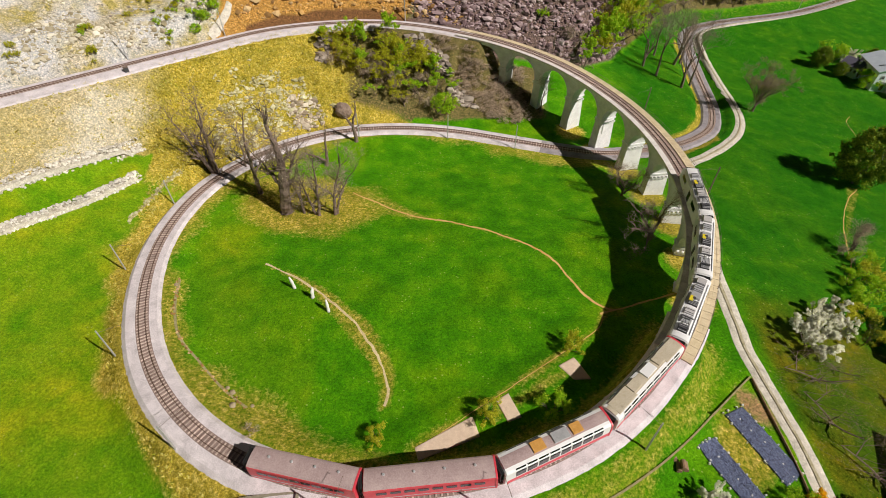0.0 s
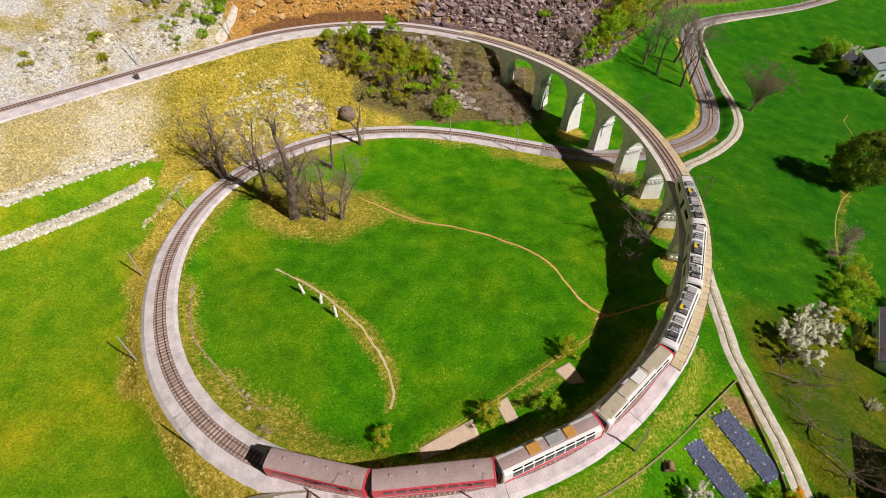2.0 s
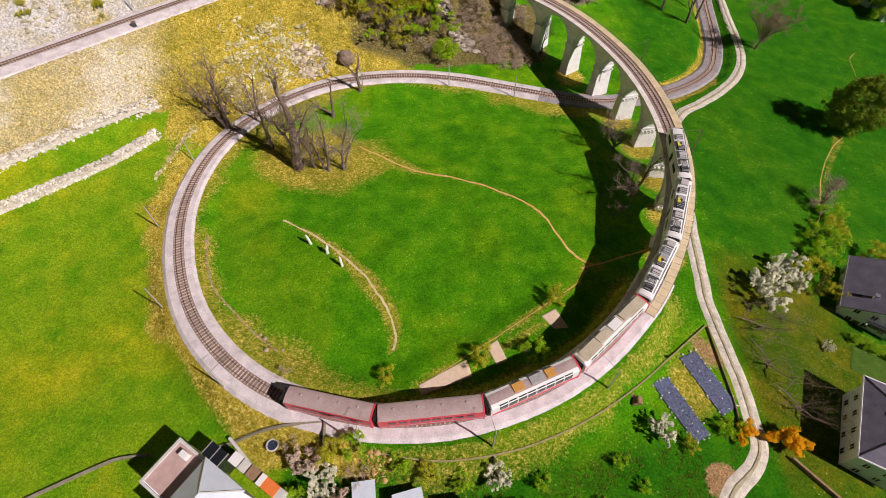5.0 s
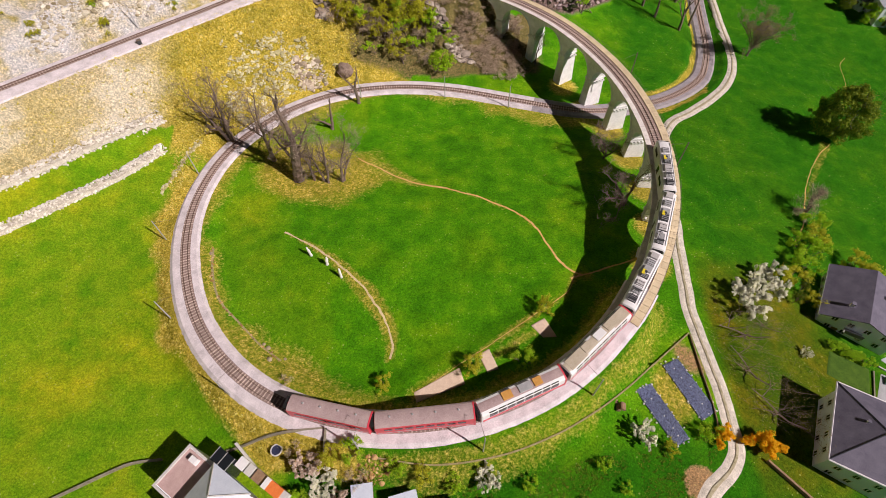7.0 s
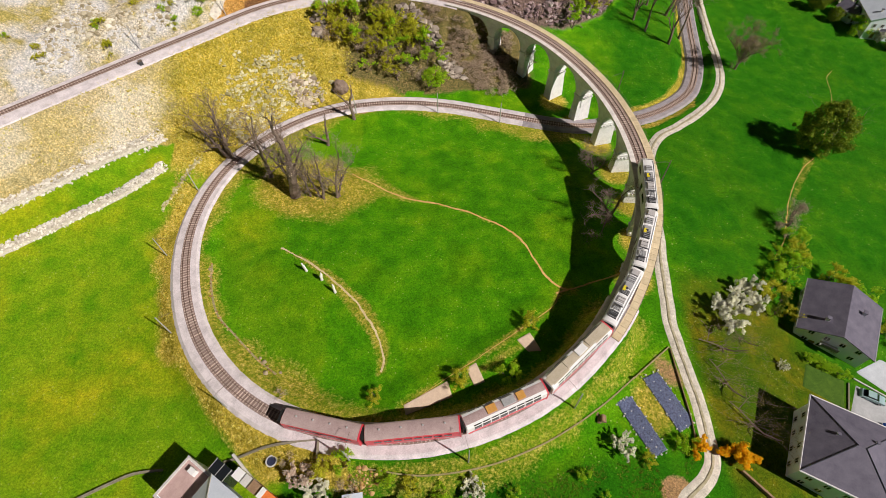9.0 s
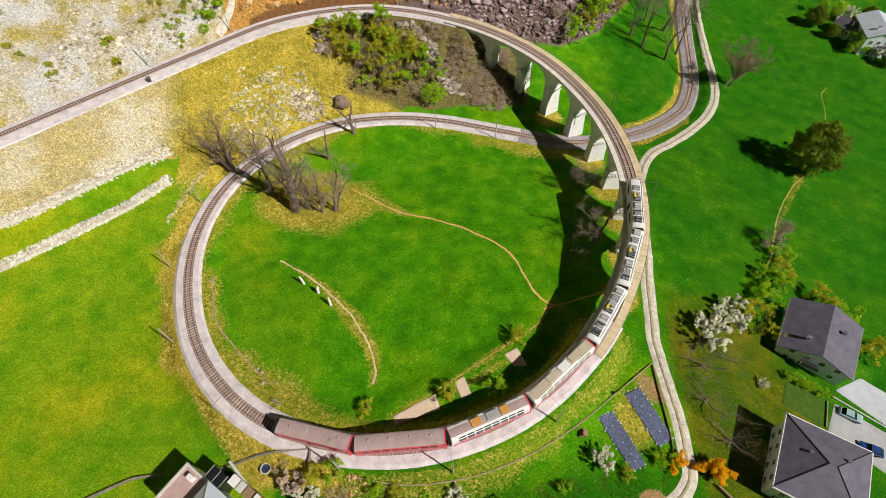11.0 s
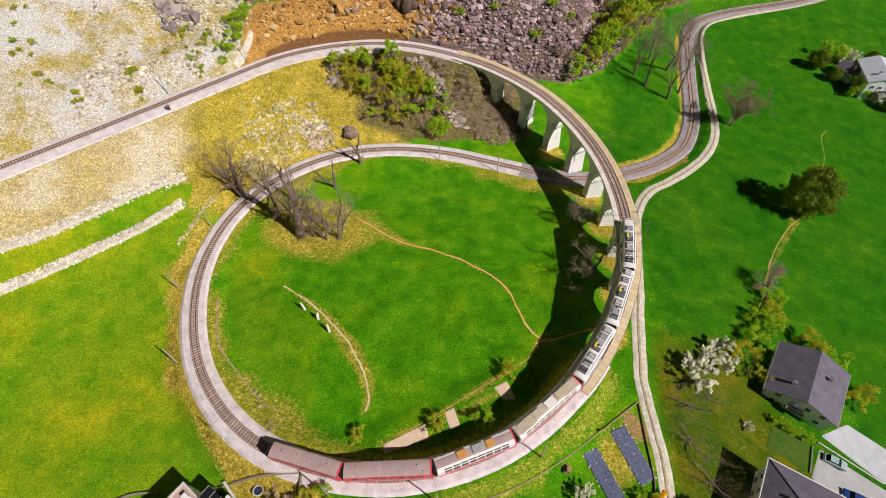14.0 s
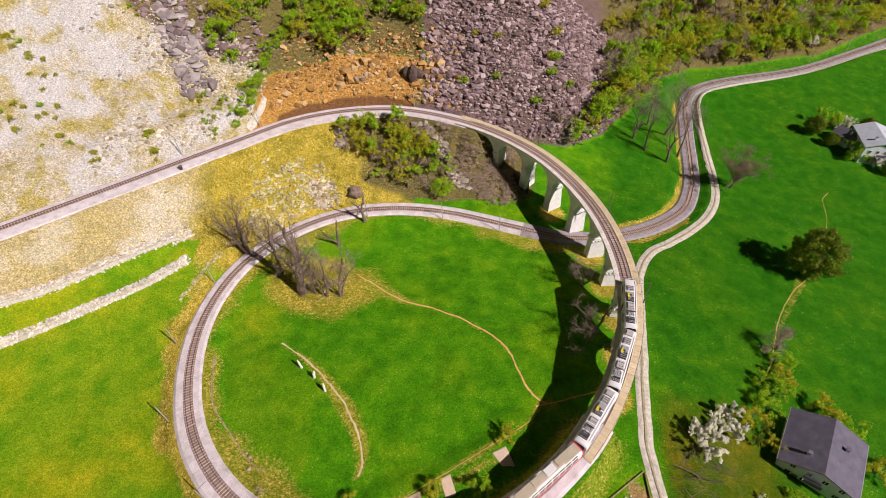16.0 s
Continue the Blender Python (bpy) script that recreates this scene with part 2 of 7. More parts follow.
# ---------------------------------------------------------------- mesh building
class Mesh:
    def __init__(self):
        self.v, self.f, self.k = [], [], []

    def add(self, verts, faces, k=0):
        o = len(self.v)
        self.v += [tuple(p) for p in verts]
        self.f += [tuple(i + o for i in f) for f in faces]
        self.k += [k] * len(faces)
        return self

    def box(self, c, s, rz=0.0, k=0, taper=(1.0, 1.0), m=None):
        ca, sa = math.cos(rz), math.sin(rz)
        out = []
        for dz in (-1, 1):
            tx, ty = taper if dz > 0 else (1, 1)
            for dx, dy in ((-1, -1), (1, -1), (1, 1), (-1, 1)):
                x, y, z = dx * s[0] / 2 * tx, dy * s[1] / 2 * ty, dz * s[2] / 2
                p = Vector((c[0] + x * ca - y * sa, c[1] + x * sa + y * ca, c[2] + z))
                out.append(m @ p if m else p)
        return self.add(out, [(3, 2, 1, 0), (4, 5, 6, 7), (0, 1, 5, 4), (1, 2, 6, 5), (2, 3, 7, 6), (3, 0, 4, 7)], k)

    def tube(self, pts, radii, n=6, k=0, cap=True):
        """A tapered tube along pts."""
        rings = []
        for i, p in enumerate(pts):
            p = Vector(p)
            a = Vector(pts[max(i - 1, 0)])
            b = Vector(pts[min(i + 1, len(pts) - 1)])
            d = (b - a).normalized()
            u = d.cross(Vector((0.31, 0.17, 0.93)) if abs(d.z) < 0.9 else Vector((1, 0.1, 0))).normalized()
            w = d.cross(u)
            rings.append([p + radii[i] * (math.cos(j * math.tau / n) * u + math.sin(j * math.tau / n) * w) for j in range(n)])
        faces = [(i * n + j, i * n + (j + 1) % n, (i + 1) * n + (j + 1) % n, (i + 1) * n + j) for i in range(len(pts) - 1) for j in range(n)]
        if cap:
            faces += [tuple(range(n - 1, -1, -1)), tuple((len(pts) - 1) * n + j for j in range(n))]
        return self.add([q for r in rings for q in r], faces, k)

    def loft(self, sections, k=0, closed=True, caps=True):
        """Skin over equally long cross sections."""
        n = len(sections[0])
        m = n if closed else n - 1
        faces = [(i * n + j, i * n + (j + 1) % n, (i + 1) * n + (j + 1) % n, (i + 1) * n + j) for i in range(len(sections) - 1) for j in range(m)]
        if caps and closed:
            faces += [tuple(range(n - 1, -1, -1)), tuple((len(sections) - 1) * n + j for j in range(n))]
        return self.add([p for s in sections for p in s], faces, k)


def part(name, g, material, parent=None, label="", smooth=False):
    """Links a mesh as one object, under a thing or a part."""
    me = bpy.data.meshes.new(name)
    me.from_pydata(g.v, [], g.f)
    mats = material if isinstance(material, (list, tuple)) else [material]
    for m in mats:
        me.materials.append(m)
    if len(mats) > 1:
        me.polygons.foreach_set("material_index", g.k)
    if smooth:
        me.polygons.foreach_set("use_smooth", [True] * len(me.polygons))
    me.update()
    ob = new(name, me)
    ob.parent = parent
    if label:
        tagged(ob, label)
    return ob


def thing(name, at, label, category, group="", rz=0.0):
    """An empty at the thing's base."""
    e = new(name)
    e.empty_display_size = 0.3
    e.matrix_world = pose(at[0], at[1], at[2], 0, 0, rz)
    return tagged(e, label, category, group)


def shared(name, mesh, parent, m=None):
    """One more object on a mesh that exists."""
    ob = new(name, mesh)
    ob.parent = parent
    if m is not None:
        ob.matrix_basis = m
    return ob


# ---------------------------------------------------------------- the line of the railway
CEN = np.array([-5.0, 74.0])
LOOP_R = [59.8, 49.7, 47.4, 47.8, 49.6, 50.9, 51.7, 51.2, 50.6, 51.1, 51.4, 51.1, 50.8, 50.5, 50.2, 51.0, 53.8, 57.8, 63.4, 70.0, 76.3, 82.2, 83.2, 81.2, 88.5]   # every 20 degrees from 40
LOOP_Z = ([20, 45, 240, 397, 512, 600], [-8.0, -7.3, 1.0, 6.2, 14.9, 21.0])
VALLEY = [(300, 325, -19.5), (260, 305, -18.8), (205, 269, -17.4), (164.5, 244, -16.0), (129, 232, -15.5), (114.8, 226, -15.4), (105.9, 219, -15.4), (100.9, 208.3, -15.6),
          (98.4, 197, -15.9), (95, 180, -15.9), (92, 164, -15.6), (89.5, 152.8, -15.0), (86, 143.3, -14.1), (81.3, 134.2, -12.8), (73.5, 126.1, -11.2), (65, 120, -9.8), (56, 116, -8.7)]


def spline(pts, step=1.0):
    """Catmull-Rom through pts, sampled about every step metres."""
    P = np.array(pts, float)
    P = np.vstack([2 * P[0] - P[1], P, 2 * P[-1] - P[-2]])
    out = []
    for i in range(1, len(P) - 2):
        n = max(2, int(np.linalg.norm(P[i + 1] - P[i]) / (step / 4)))
        t = np.linspace(0, 1, n, endpoint=False)[:, None]
        a, b, c, d = P[i - 1], P[i], P[i + 1], P[i + 2]
        out.append(0.5 * (2 * b + (c - a) * t + (2 * a - 5 * b + 4 * c - d) * t * t + (3 * b - a - 3 * c + d) * t ** 3))
    Q = np.vstack(out + [P[-2][None]])
    s = np.r_[0, np.cumsum(np.linalg.norm(np.diff(Q, axis=0), axis=1))]
    u = np.arange(0, s[-1], step)
    return np.stack([np.interp(u, s, Q[:, i]) for i in range(Q.shape[1])], 1)


def loop_point(phi, dr=0.0):
    r = np.interp(phi, 40 + 20 * np.arange(len(LOOP_R)), LOOP_R) + dr
    return (CEN[0] + r * math.cos(radians(phi)), CEN[1] + r * math.sin(radians(phi)), float(np.interp(phi, *LOOP_Z)))


loop_pts = [loop_point(40 + 20 * i) for i in range(len(LOOP_R))]
tail = [(-109.5, 82.0, 17.0), (-150, 39, 20.5), (-220, -35, 26)]
LINE = spline(VALLEY + loop_pts + tail, 0.5)
for _ in range(60):                                             # ease the line
    LINE[1:-1] = 0.5 * LINE[1:-1] + 0.25 * (LINE[:-2] + LINE[2:])
LS = np.r_[0, np.cumsum(np.linalg.norm(np.diff(LINE, axis=0), axis=1))]
TAN = np.gradient(LINE, axis=0)
TAN /= np.linalg.norm(TAN[:, :2], axis=1)[:, None]
SIDE = np.stack([TAN[:, 1], -TAN[:, 0], np.zeros(len(TAN))], 1)   # to the right of the climb (outwards on the loop)
_ang = np.unwrap(np.arctan2(LINE[:, 1] - CEN[1], LINE[:, 0] - CEN[0]))
_j0 = int(np.argmin(np.hypot(LINE[:, 0] - loop_pts[7][0], LINE[:, 1] - loop_pts[7][1])))
LPHI = np.degrees(_ang - _ang[_j0]) + 180.0                      # 180 on the left side of the loop


def s_of(phi):
    lo = int(np.argmin(np.abs(LPHI - 40)))
    return float(np.interp(phi, LPHI[lo - 20:], LS[lo - 20:]))


def on_line(s, side=0.0, up=0.0):
    """A place along the railway: s metres on, side metres outwards, up metres above the rail bed."""
    p = np.array([np.interp(s, LS, LINE[:, i]) for i in range(3)])
    q = np.array([np.interp(s, LS, SIDE[:, i]) for i in range(3)])
    return Vector(p + q * side + np.array([0, 0, up]))


def heading(s):
    a, b = on_line(s - 0.5), on_line(s + 0.5)
    return math.atan2(b.y - a.y, b.x - a.x)


VIA0 = s_of(333.0) - 3.0
VIA1 = VIA0 + 120.0                                           # the first and the last arch's end


# ---------------------------------------------------------------- the lie of the land
CTRL = [(-20, 56, -0.9), (-8, 40, -2.2), (11, 38, -1.9), (-4, 31, -2.2), (3.5, 79, -4.2), (22.5, 68, -3.3), (-17, 83, -4.4), (36, 124, -8.7), (41, 114, -7.8), (45, 105, -7.2), (47, 92, -5.8),
        (60, 52, -1.9), (37, 29, -1), (79, 68, -7.5), (72, 41, -7), (106, 100, -12.7), (99, 146, -14.4), (110, 192, -16.6), (104, 168, -16.2), (118, 214, -16.4), (143, 160, -19), (159, 224, -16), (-62, 67, -2.4), (-52, 44, -2.5)]
CTRL += [(-37, 29, -2.4), (-80, 71, 2.2), (-26, 18, -2.8), (-69, 95, 3.6), (-54, 116, 5.4), (12, 133, -6.0), (-62, 90, 0.5), (-100, 62, 3.5), (-73, 96.3, 2.4), (-80, 87, 2.6)]
CTRL += [loop_point(p) for p in (60, 80, 100, 120, 140, 160)]
CTRL += [(x, y, z - 0.6) for x, y, z in (loop_point(p) for p in (446, 460, 475, 490, 505, 520))] + [(-109.5, 82, 16.2), (-150, 39, 19.5)]
CTRL += [(0, 30.5, -0.7), (8, 34, -0.7), (15, 38, -0.8), (21, 42, -1.0)]
CTRL = np.array(CTRL, float)


def plate(r2):
    return 0.5 * r2 * np.log(r2 + 1e-9)


_n = len(CTRL)
_A = np.zeros((_n + 3, _n + 3))
_A[:_n, :_n] = plate(((CTRL[:, None, :2] - CTRL[None, :, :2]) ** 2).sum(-1)) + 500 * np.eye(_n)
_A[:_n, _n], _A[:_n, _n + 1:] = 1, CTRL[:, :2]
_A[_n:, :_n] = _A[:_n, _n:].T
_W = np.linalg.solve(_A, np.r_[CTRL[:, 2], 0, 0, 0])

# foot of the mountain: along the uphill edge of the upper line, then along the wood
_up = np.arange(int(np.searchsorted(LS, VIA1 - 4)), len(LINE), 12)[::-1]
FOOT = [tuple((LINE[i] + 3.6 * SIDE[i])[:2]) for i in _up] + [(43, 155), (58, 167), (72, 188), (84, 206), (91, 219), (108, 232.5), (135, 240.5), (175, 255), (215, 284), (290, 335), (600, 480), (3000, 1400)]
FOOT = [(FOOT[0][0] - 1500, FOOT[0][1] - 1500)] + FOOT
FOOT = np.array(FOOT)


def hill_distance(x, y):
    """Signed distance to the mountain's foot, positive uphill."""
    best = np.full(x.shape, 1e9)
    sign = np.zeros(x.shape)
    for a, b in zip(FOOT[:-1], FOOT[1:]):
        d = b - a
        L2 = d @ d
        t = np.clip(((x - a[0]) * d[0] + (y - a[1]) * d[1]) / L2, 0, 1)
        ex, ey = x - a[0] - t * d[0], y - a[1] - t * d[1]
        q = np.hypot(ex, ey)
        s = np.sign(d[0] * ey - d[1] * ex)
        m = q < best - 1e-9
        best = np.where(m, q, best)
        sign = np.where(m, s, sign)
    return best * sign


GROUNDED = np.r_[0:int(np.searchsorted(LS, VIA0 - 4.0)), int(np.searchsorted(LS, VIA1 - 1.0)):len(LINE)]
GROUNDED = GROUNDED[::2]


def near_line(x, y):
    """Distance to the railway where it runs on the ground, and its height there."""
    best, hz = np.full(x.shape, 1e9), np.zeros(x.shape)
    hit = np.zeros(x.shape, int)
    for i in GROUNDED:
        q = (x - LINE[i, 0]) ** 2 + (y - LINE[i, 1]) ** 2
        m = q < best
        best = np.where(m, q, best)
        hit = np.where(m, i, hit)
    return np.sqrt(best), LINE[hit, 2], hit


def smooth(a, b, v):
    t = np.clip((v - a) / (b - a), 0, 1)
    return t * t * (3 - 2 * t)


def poly_distance(x, y, pts):
    best = np.full(np.shape(x), 1e9)
    for a, b in zip(pts[:-1], pts[1:]):
        d = (b[0] - a[0], b[1] - a[1])
        t = np.clip(((x - a[0]) * d[0] + (y - a[1]) * d[1]) / (d[0] ** 2 + d[1] ** 2), 0, 1)
        best = np.minimum(best, np.hypot(x - a[0] - t * d[0], y - a[1] - t * d[1]))
    return best


def waves(x, y, k, seed):
    """Cheap smooth noise, about -1 to 1."""
    r = np.random.RandomState(seed)
    v = 0
    for i in range(6):
        a, f, p = r.rand() * math.tau, k * (0.6 + 1.6 * r.rand()), r.rand() * math.tau
        v = v + np.sin((x * math.cos(a) + y * math.sin(a)) * f + p + 1.3 * np.sin((y * math.cos(a) - x * math.sin(a)) * f * 0.7 + p))
    return v / 3.2


def land(x, y):
    """Height of the ground."""
    x, y = np.asarray(x, float), np.asarray(y, float)
    cx, cy = np.clip(x, -150, 240), np.clip(y, -10, 300)
    h = _W[-3] + _W[-2] * cx + _W[-1] * cy
    for (a, b, _), w in zip(CTRL, _W):
        h = h + w * plate((cx - a) ** 2 + (cy - b) ** 2)
    d = hill_distance(x, y)
    dist, tz, hit = near_line(x, y)
    up = np.maximum(d, 0)
    h = h + 0.12 * waves(x, y, 0.11, 3)
    h = h + 1.1 * (1 - smooth(3.0, 8.0, poly_distance(x, y, [(-3, 29), (8, 33.5), (19, 40)])))      # terrace of the kitchen plots
    # banks of the railway
    ang = np.degrees(np.arctan2(y - CEN[1], x - CEN[0])) % 360
    rad = np.hypot(x - CEN[0], y - CEN[1])
    inner = (rad < 50.5) & (ang > 262) & (ang < 352)
    steep = np.where(inner, np.interp(ang, [260, 267, 271, 312], [1.15, 0.9, 0.22, 0.12]), np.where((ang > 318) & (ang < 352) & (rad < 70), 0.55, 1.5))
    steep = np.where((hit > np.searchsorted(LS, VIA1 - 2)) & (hit < np.searchsorted(LS, VIA1 + 1.5)), 0.5, steep)   # abutment: the slope ends short
    wid = 3.4 + steep * np.abs(h - tz) + 0.8
    h = h + (tz - 0.45 - h) * (1 - smooth(3.3, wid, dist))
    # the mountain side
    base_foot = np.where(d > 0, np.where(dist < 60, tz - 0.4, h), h)
    w = smooth(0, 14, up)
    hm = base_foot * (1 - smooth(20, 80, up)) + h * smooth(20, 80, up)
    rough = 1.3 * waves(x, y, 0.16, 11) + 0.6 * waves(x, y, 0.45, 5)
    lift = 0.66 * np.minimum(up, 600) + rough * w
    return np.where(d > 0, hm * w + h * (1 - w) + lift, h)


def ground(x, y):
    return float(land(np.array([x]), np.array([y]))[0])


# ---------------------------------------------------------------- ground
ROAD_PTS = [(40, 9), (43.8, 14.3), (48.1, 17.7), (50.3, 21.3), (50.3, 26), (50.3, 31), (49.7, 36.3), (49.2, 42), (49.0, 47), (49.9, 53), (51.1, 61.4), (53.2, 71.2), (55.2, 82.4), (58.3, 97.7), (63.9, 108.3),
            (72.4, 115), (81.8, 123.5), (89, 132), (94.3, 142.6), (97.6, 157.3), (100.4, 176.6), (103.1, 195.3), (105.9, 208.8), (112.5, 219), (128, 226.5), (163, 239), (203, 263.5), (300, 319)]
PATH_MEADOW = [(-21, 93), (-19.1, 91.5), (-13, 87.5), (-5.7, 83.4), (4.1, 80.4), (12.1, 76.5), (18.4, 71.8), (21.8, 67.4), (24.2, 60.9), (26.6, 56.3), (30, 54)]
PATH_STATUES = [(-34.4, 67), (-28.6, 63.7), (-23, 59.7), (-17.5, 54.5), (-13.4, 49.8), (-10.1, 44.6), (-8.4, 39.9), (-8.7, 36.4)]
WALL_UPPER = [(-104, 65), (-95.2, 72.1), (-88.1, 79.1), (-80.2, 87.2), (-71.7, 95.2), (-69.0, 98.0)]
WALL_LOWER = [(-100, 57), (-93.1, 62.9), (-84.8, 70.6), (-76.0, 79.4), (-67.3, 90.2)]


def axis(lo, hi, step, far):
    mid = np.arange(lo, hi + step / 2, step)
    out, d = [], step
    v = 0.0
    while v < far:
        d *= 1.35
        v += d
        out.append(v)
    out = np.array(out)
    return np.r_[lo - out[::-1], mid, hi + out]


gx, gy = axis(-135, 235, 1.05, 2600), axis(-12, 310, 1.05, 2600)
GX, GY = np.meshgrid(gx, gy)
fx, fy = GX.ravel(), GY.ravel()
HILL = hill_distance(fx, fy)
LDIST, LZ, LHIT = near_line(fx, fy)
fz = land(fx, fy)
PH = np.degrees(np.arctan2(fy - CEN[1], fx - CEN[0])) % 360
RR = np.hypot(fx - CEN[0], fy - CEN[1])
R_LOW = np.interp(PH, 40 + 20 * np.arange(16), LOOP_R[:16])
inside = (RR < R_LOW) & True
wob = waves(fx, fy, 0.10, 21) * 3 + waves(fx, fy, 0.33, 8) * 1.2
# dry ochre grass on the bank between the two lines
edge_line = [(-160, 18), (-130, 46), (-104, 65), (-95.2, 72.1), (-87.8, 78.8), (-79.9, 86.9), (-71.4, 94.9), (-66, 97), (-60, 93)]
above = fy > np.interp(fx, [q[0] for q in edge_line], [q[1] for q in edge_line]) + 0.4 * wob
west_bank = above * (HILL < 0) * (fx < -58) * 1.0
bank = smooth(95, 104, PH + wob) * (1 - smooth(158, 172, PH + 0.12 * (RR - 60) + wob)) * smooth(1.0, 3.5, RR - R_LOW + wob * 0.3) * (HILL < 0)
bank = np.maximum(np.where(fx < -66, 0, bank), west_bank)
belt = (RR > R_LOW) * (PH > 168) * (PH < 262) * smooth(1.5, 3.5, LDIST) * (1 - smooth(5.5, 10.5, LDIST + wob))
ring = (RR < R_LOW) * (1 - smooth(4.0, 10.5, LDIST + wob)) * 0.58
outer = (RR > R_LOW) * (PH > 250) * (PH < 342) * smooth(2.5, 4.5, LDIST) * (1 - smooth(6, 12, LDIST + wob)) * 0.46
tongue = (1 - smooth(0.4, 2.6, poly_distance(fx, fy, PATH_MEADOW) + wob * 0.4)) * 0.5
tongue2 = (1 - smooth(0.3, 2.0, poly_distance(fx, fy, PATH_STATUES) + wob * 0.25)) * 0.58
grove = 1 - smooth(8, 17, np.hypot((fx + 33) * 0.8, (fy - 88) * 1.1) + wob)
feet = np.zeros_like(fx)
for px, py in ((36, 124), (41.5, 114), (45.5, 104), (48, 92), (49, 80), (47.5, 68), (44, 57)):
    feet = np.maximum(feet, (1 - smooth(2, 6.5, np.hypot(fx - px, fy - py))) * 0.8)
strip = (1 - smooth(0.5, 2.6, np.abs(poly_distance(fx, fy, [(-3.6, 29.6), (6, 36), (15.8, 42.7), (25.4, 50), (27.7, 54)]) + wob * 0.3))) * 0.55
beds_dry = (1 - smooth(3, 7, np.hypot(fx - 41.5, (fy - 29.5) * 0.8) + wob * 0.6)) * 0.62
hedge = (1 - smooth(0.2, 1.4, poly_distance(fx, fy, [(107, 104), (98, 92), (88, 78), (80, 68)]) + wob * 0.3)) * 0.42
terrace = (1 - smooth(0.5, 3.0, poly_distance(fx, fy, [(7, 34), (14, 38.5), (21, 42.5)]) + wob * 0.3)) * 0.5
east_verge = (fx > 55) * (fy > 112) * (HILL < -3) * smooth(2.6, 3.2, LDIST) * (1 - smooth(3.8, 6.0, LDIST + 0.3 * wob)) * (fx + 0.35 * fy < np.interp(fy, [112, 135, 160, 200, 230], [113, 132, 145, 168, 178])) * 0.75
dry = np.clip(np.maximum.reduce([bank, belt * 0.95, ring, outer, tongue, tongue2, grove * 0.66, feet, strip, hedge, beds_dry, terrace, east_verge]) + 0.0, 0, 1)
upper = (LHIT > np.searchsorted(LS, VIA1 - 6)) & (LDIST < 9)
mountain = np.where(upper, smooth(-5.0, -3.2, HILL), smooth(-0.5, 2.0, HILL))
up_ = np.maximum(HILL, 0)
edge_x = -64 - 1.3 * np.maximum(0, up_ - 15) + 0.8 * wob
pale = mountain * (1 - smooth(-2, 3, fx - edge_x))
talus = mountain * smooth(-12, -4, fx + wob * 1.2) * (1 - smooth(58, 72, fx - 0.15 * up_ + wob))
talus = np.maximum(talus, mountain * smooth(-4, 2, fx - edge_x) * (1 - smooth(10, 16, fx - edge_x + wob)) * smooth(17, 24, up_))
mid_ = mountain * smooth(-2, 3, fx - edge_x) * (1 - smooth(-12, -4, fx + wob * 1.2))
ochre = mid_ * (1 - smooth(12, 17, up_ + wob * 1.2))
wood = np.maximum(mountain * smooth(58, 72, fx + wob), mid_ * smooth(12, 17, up_ + wob * 1.2) * 0.85)
litter = (HILL < -1.5) * smooth(-30, -24, fx + wob) * (1 - smooth(27, 33, fx + wob * 0.5)) * smooth(124, 128, fy + wob * 0.5 - 0.10 * np.abs(fx)) * (RR > R_LOW + 4)
wood = np.maximum(wood, litter * 0.9)
olive = smooth(51, 54, fx) * (1 - smooth(12, 22, np.hypot(fx - 62, (fy - 33) * 0.75) + wob)) * 0.8     # worn grass of the orchard
verge = (HILL < 0.5) * (HILL > -9) * smooth(92, 104, fx + wob) * 0.26
dry = np.maximum(dry, verge)
tan = (HILL < 0) * west_bank * smooth(64, 74, -fx + wob * 1.2) * np.clip(0.75 + 0.4 * waves(fx, fy, 0.10, 31), 0, 1)
earth = mountain * (fx > -56) * (fx < -4) * (1 - smooth(0.7, 1.9, up_ + 0.3 * wob))
soil = (1 - smooth(1.0, 3.2, np.hypot(fx + 20.5, fy - 117.5) + wob * 0.3)) * 1.0
soil = np.maximum(soil, (1 - smooth(2.0, 4.5, np.hypot(fx - 46.0, fy - 36.5 + (fx - 46) * 0.6) + wob * 0.4)) * 0.7)
soil = np.maximum(soil, 1 - smooth(2.2, 3.4, np.hypot(fx - 42.5, fy - 15.5)))
bright = smooth(-28, -52, fx) * (HILL < 0) * (RR > R_LOW)                                  # younger, yellower sward to the west
bright = np.maximum(bright, 0.5 * (1 - smooth(0, 10, np.abs(LDIST - 12))) * (fx < -20))

deep = np.maximum(smooth(46, 62, fx + wob) * (HILL < 0) * smooth(15, 40, fy + 0.3 * wob), 1.0 * (1 - smooth(15, 22, fy - 0.25 * np.maximum(fx - 15, 0) + wob)) * (fx > -24) * (fx < 90))
deep = np.maximum(deep, 1.0 * smooth(50, 53, fx) * (1 - smooth(46, 58, fy)))

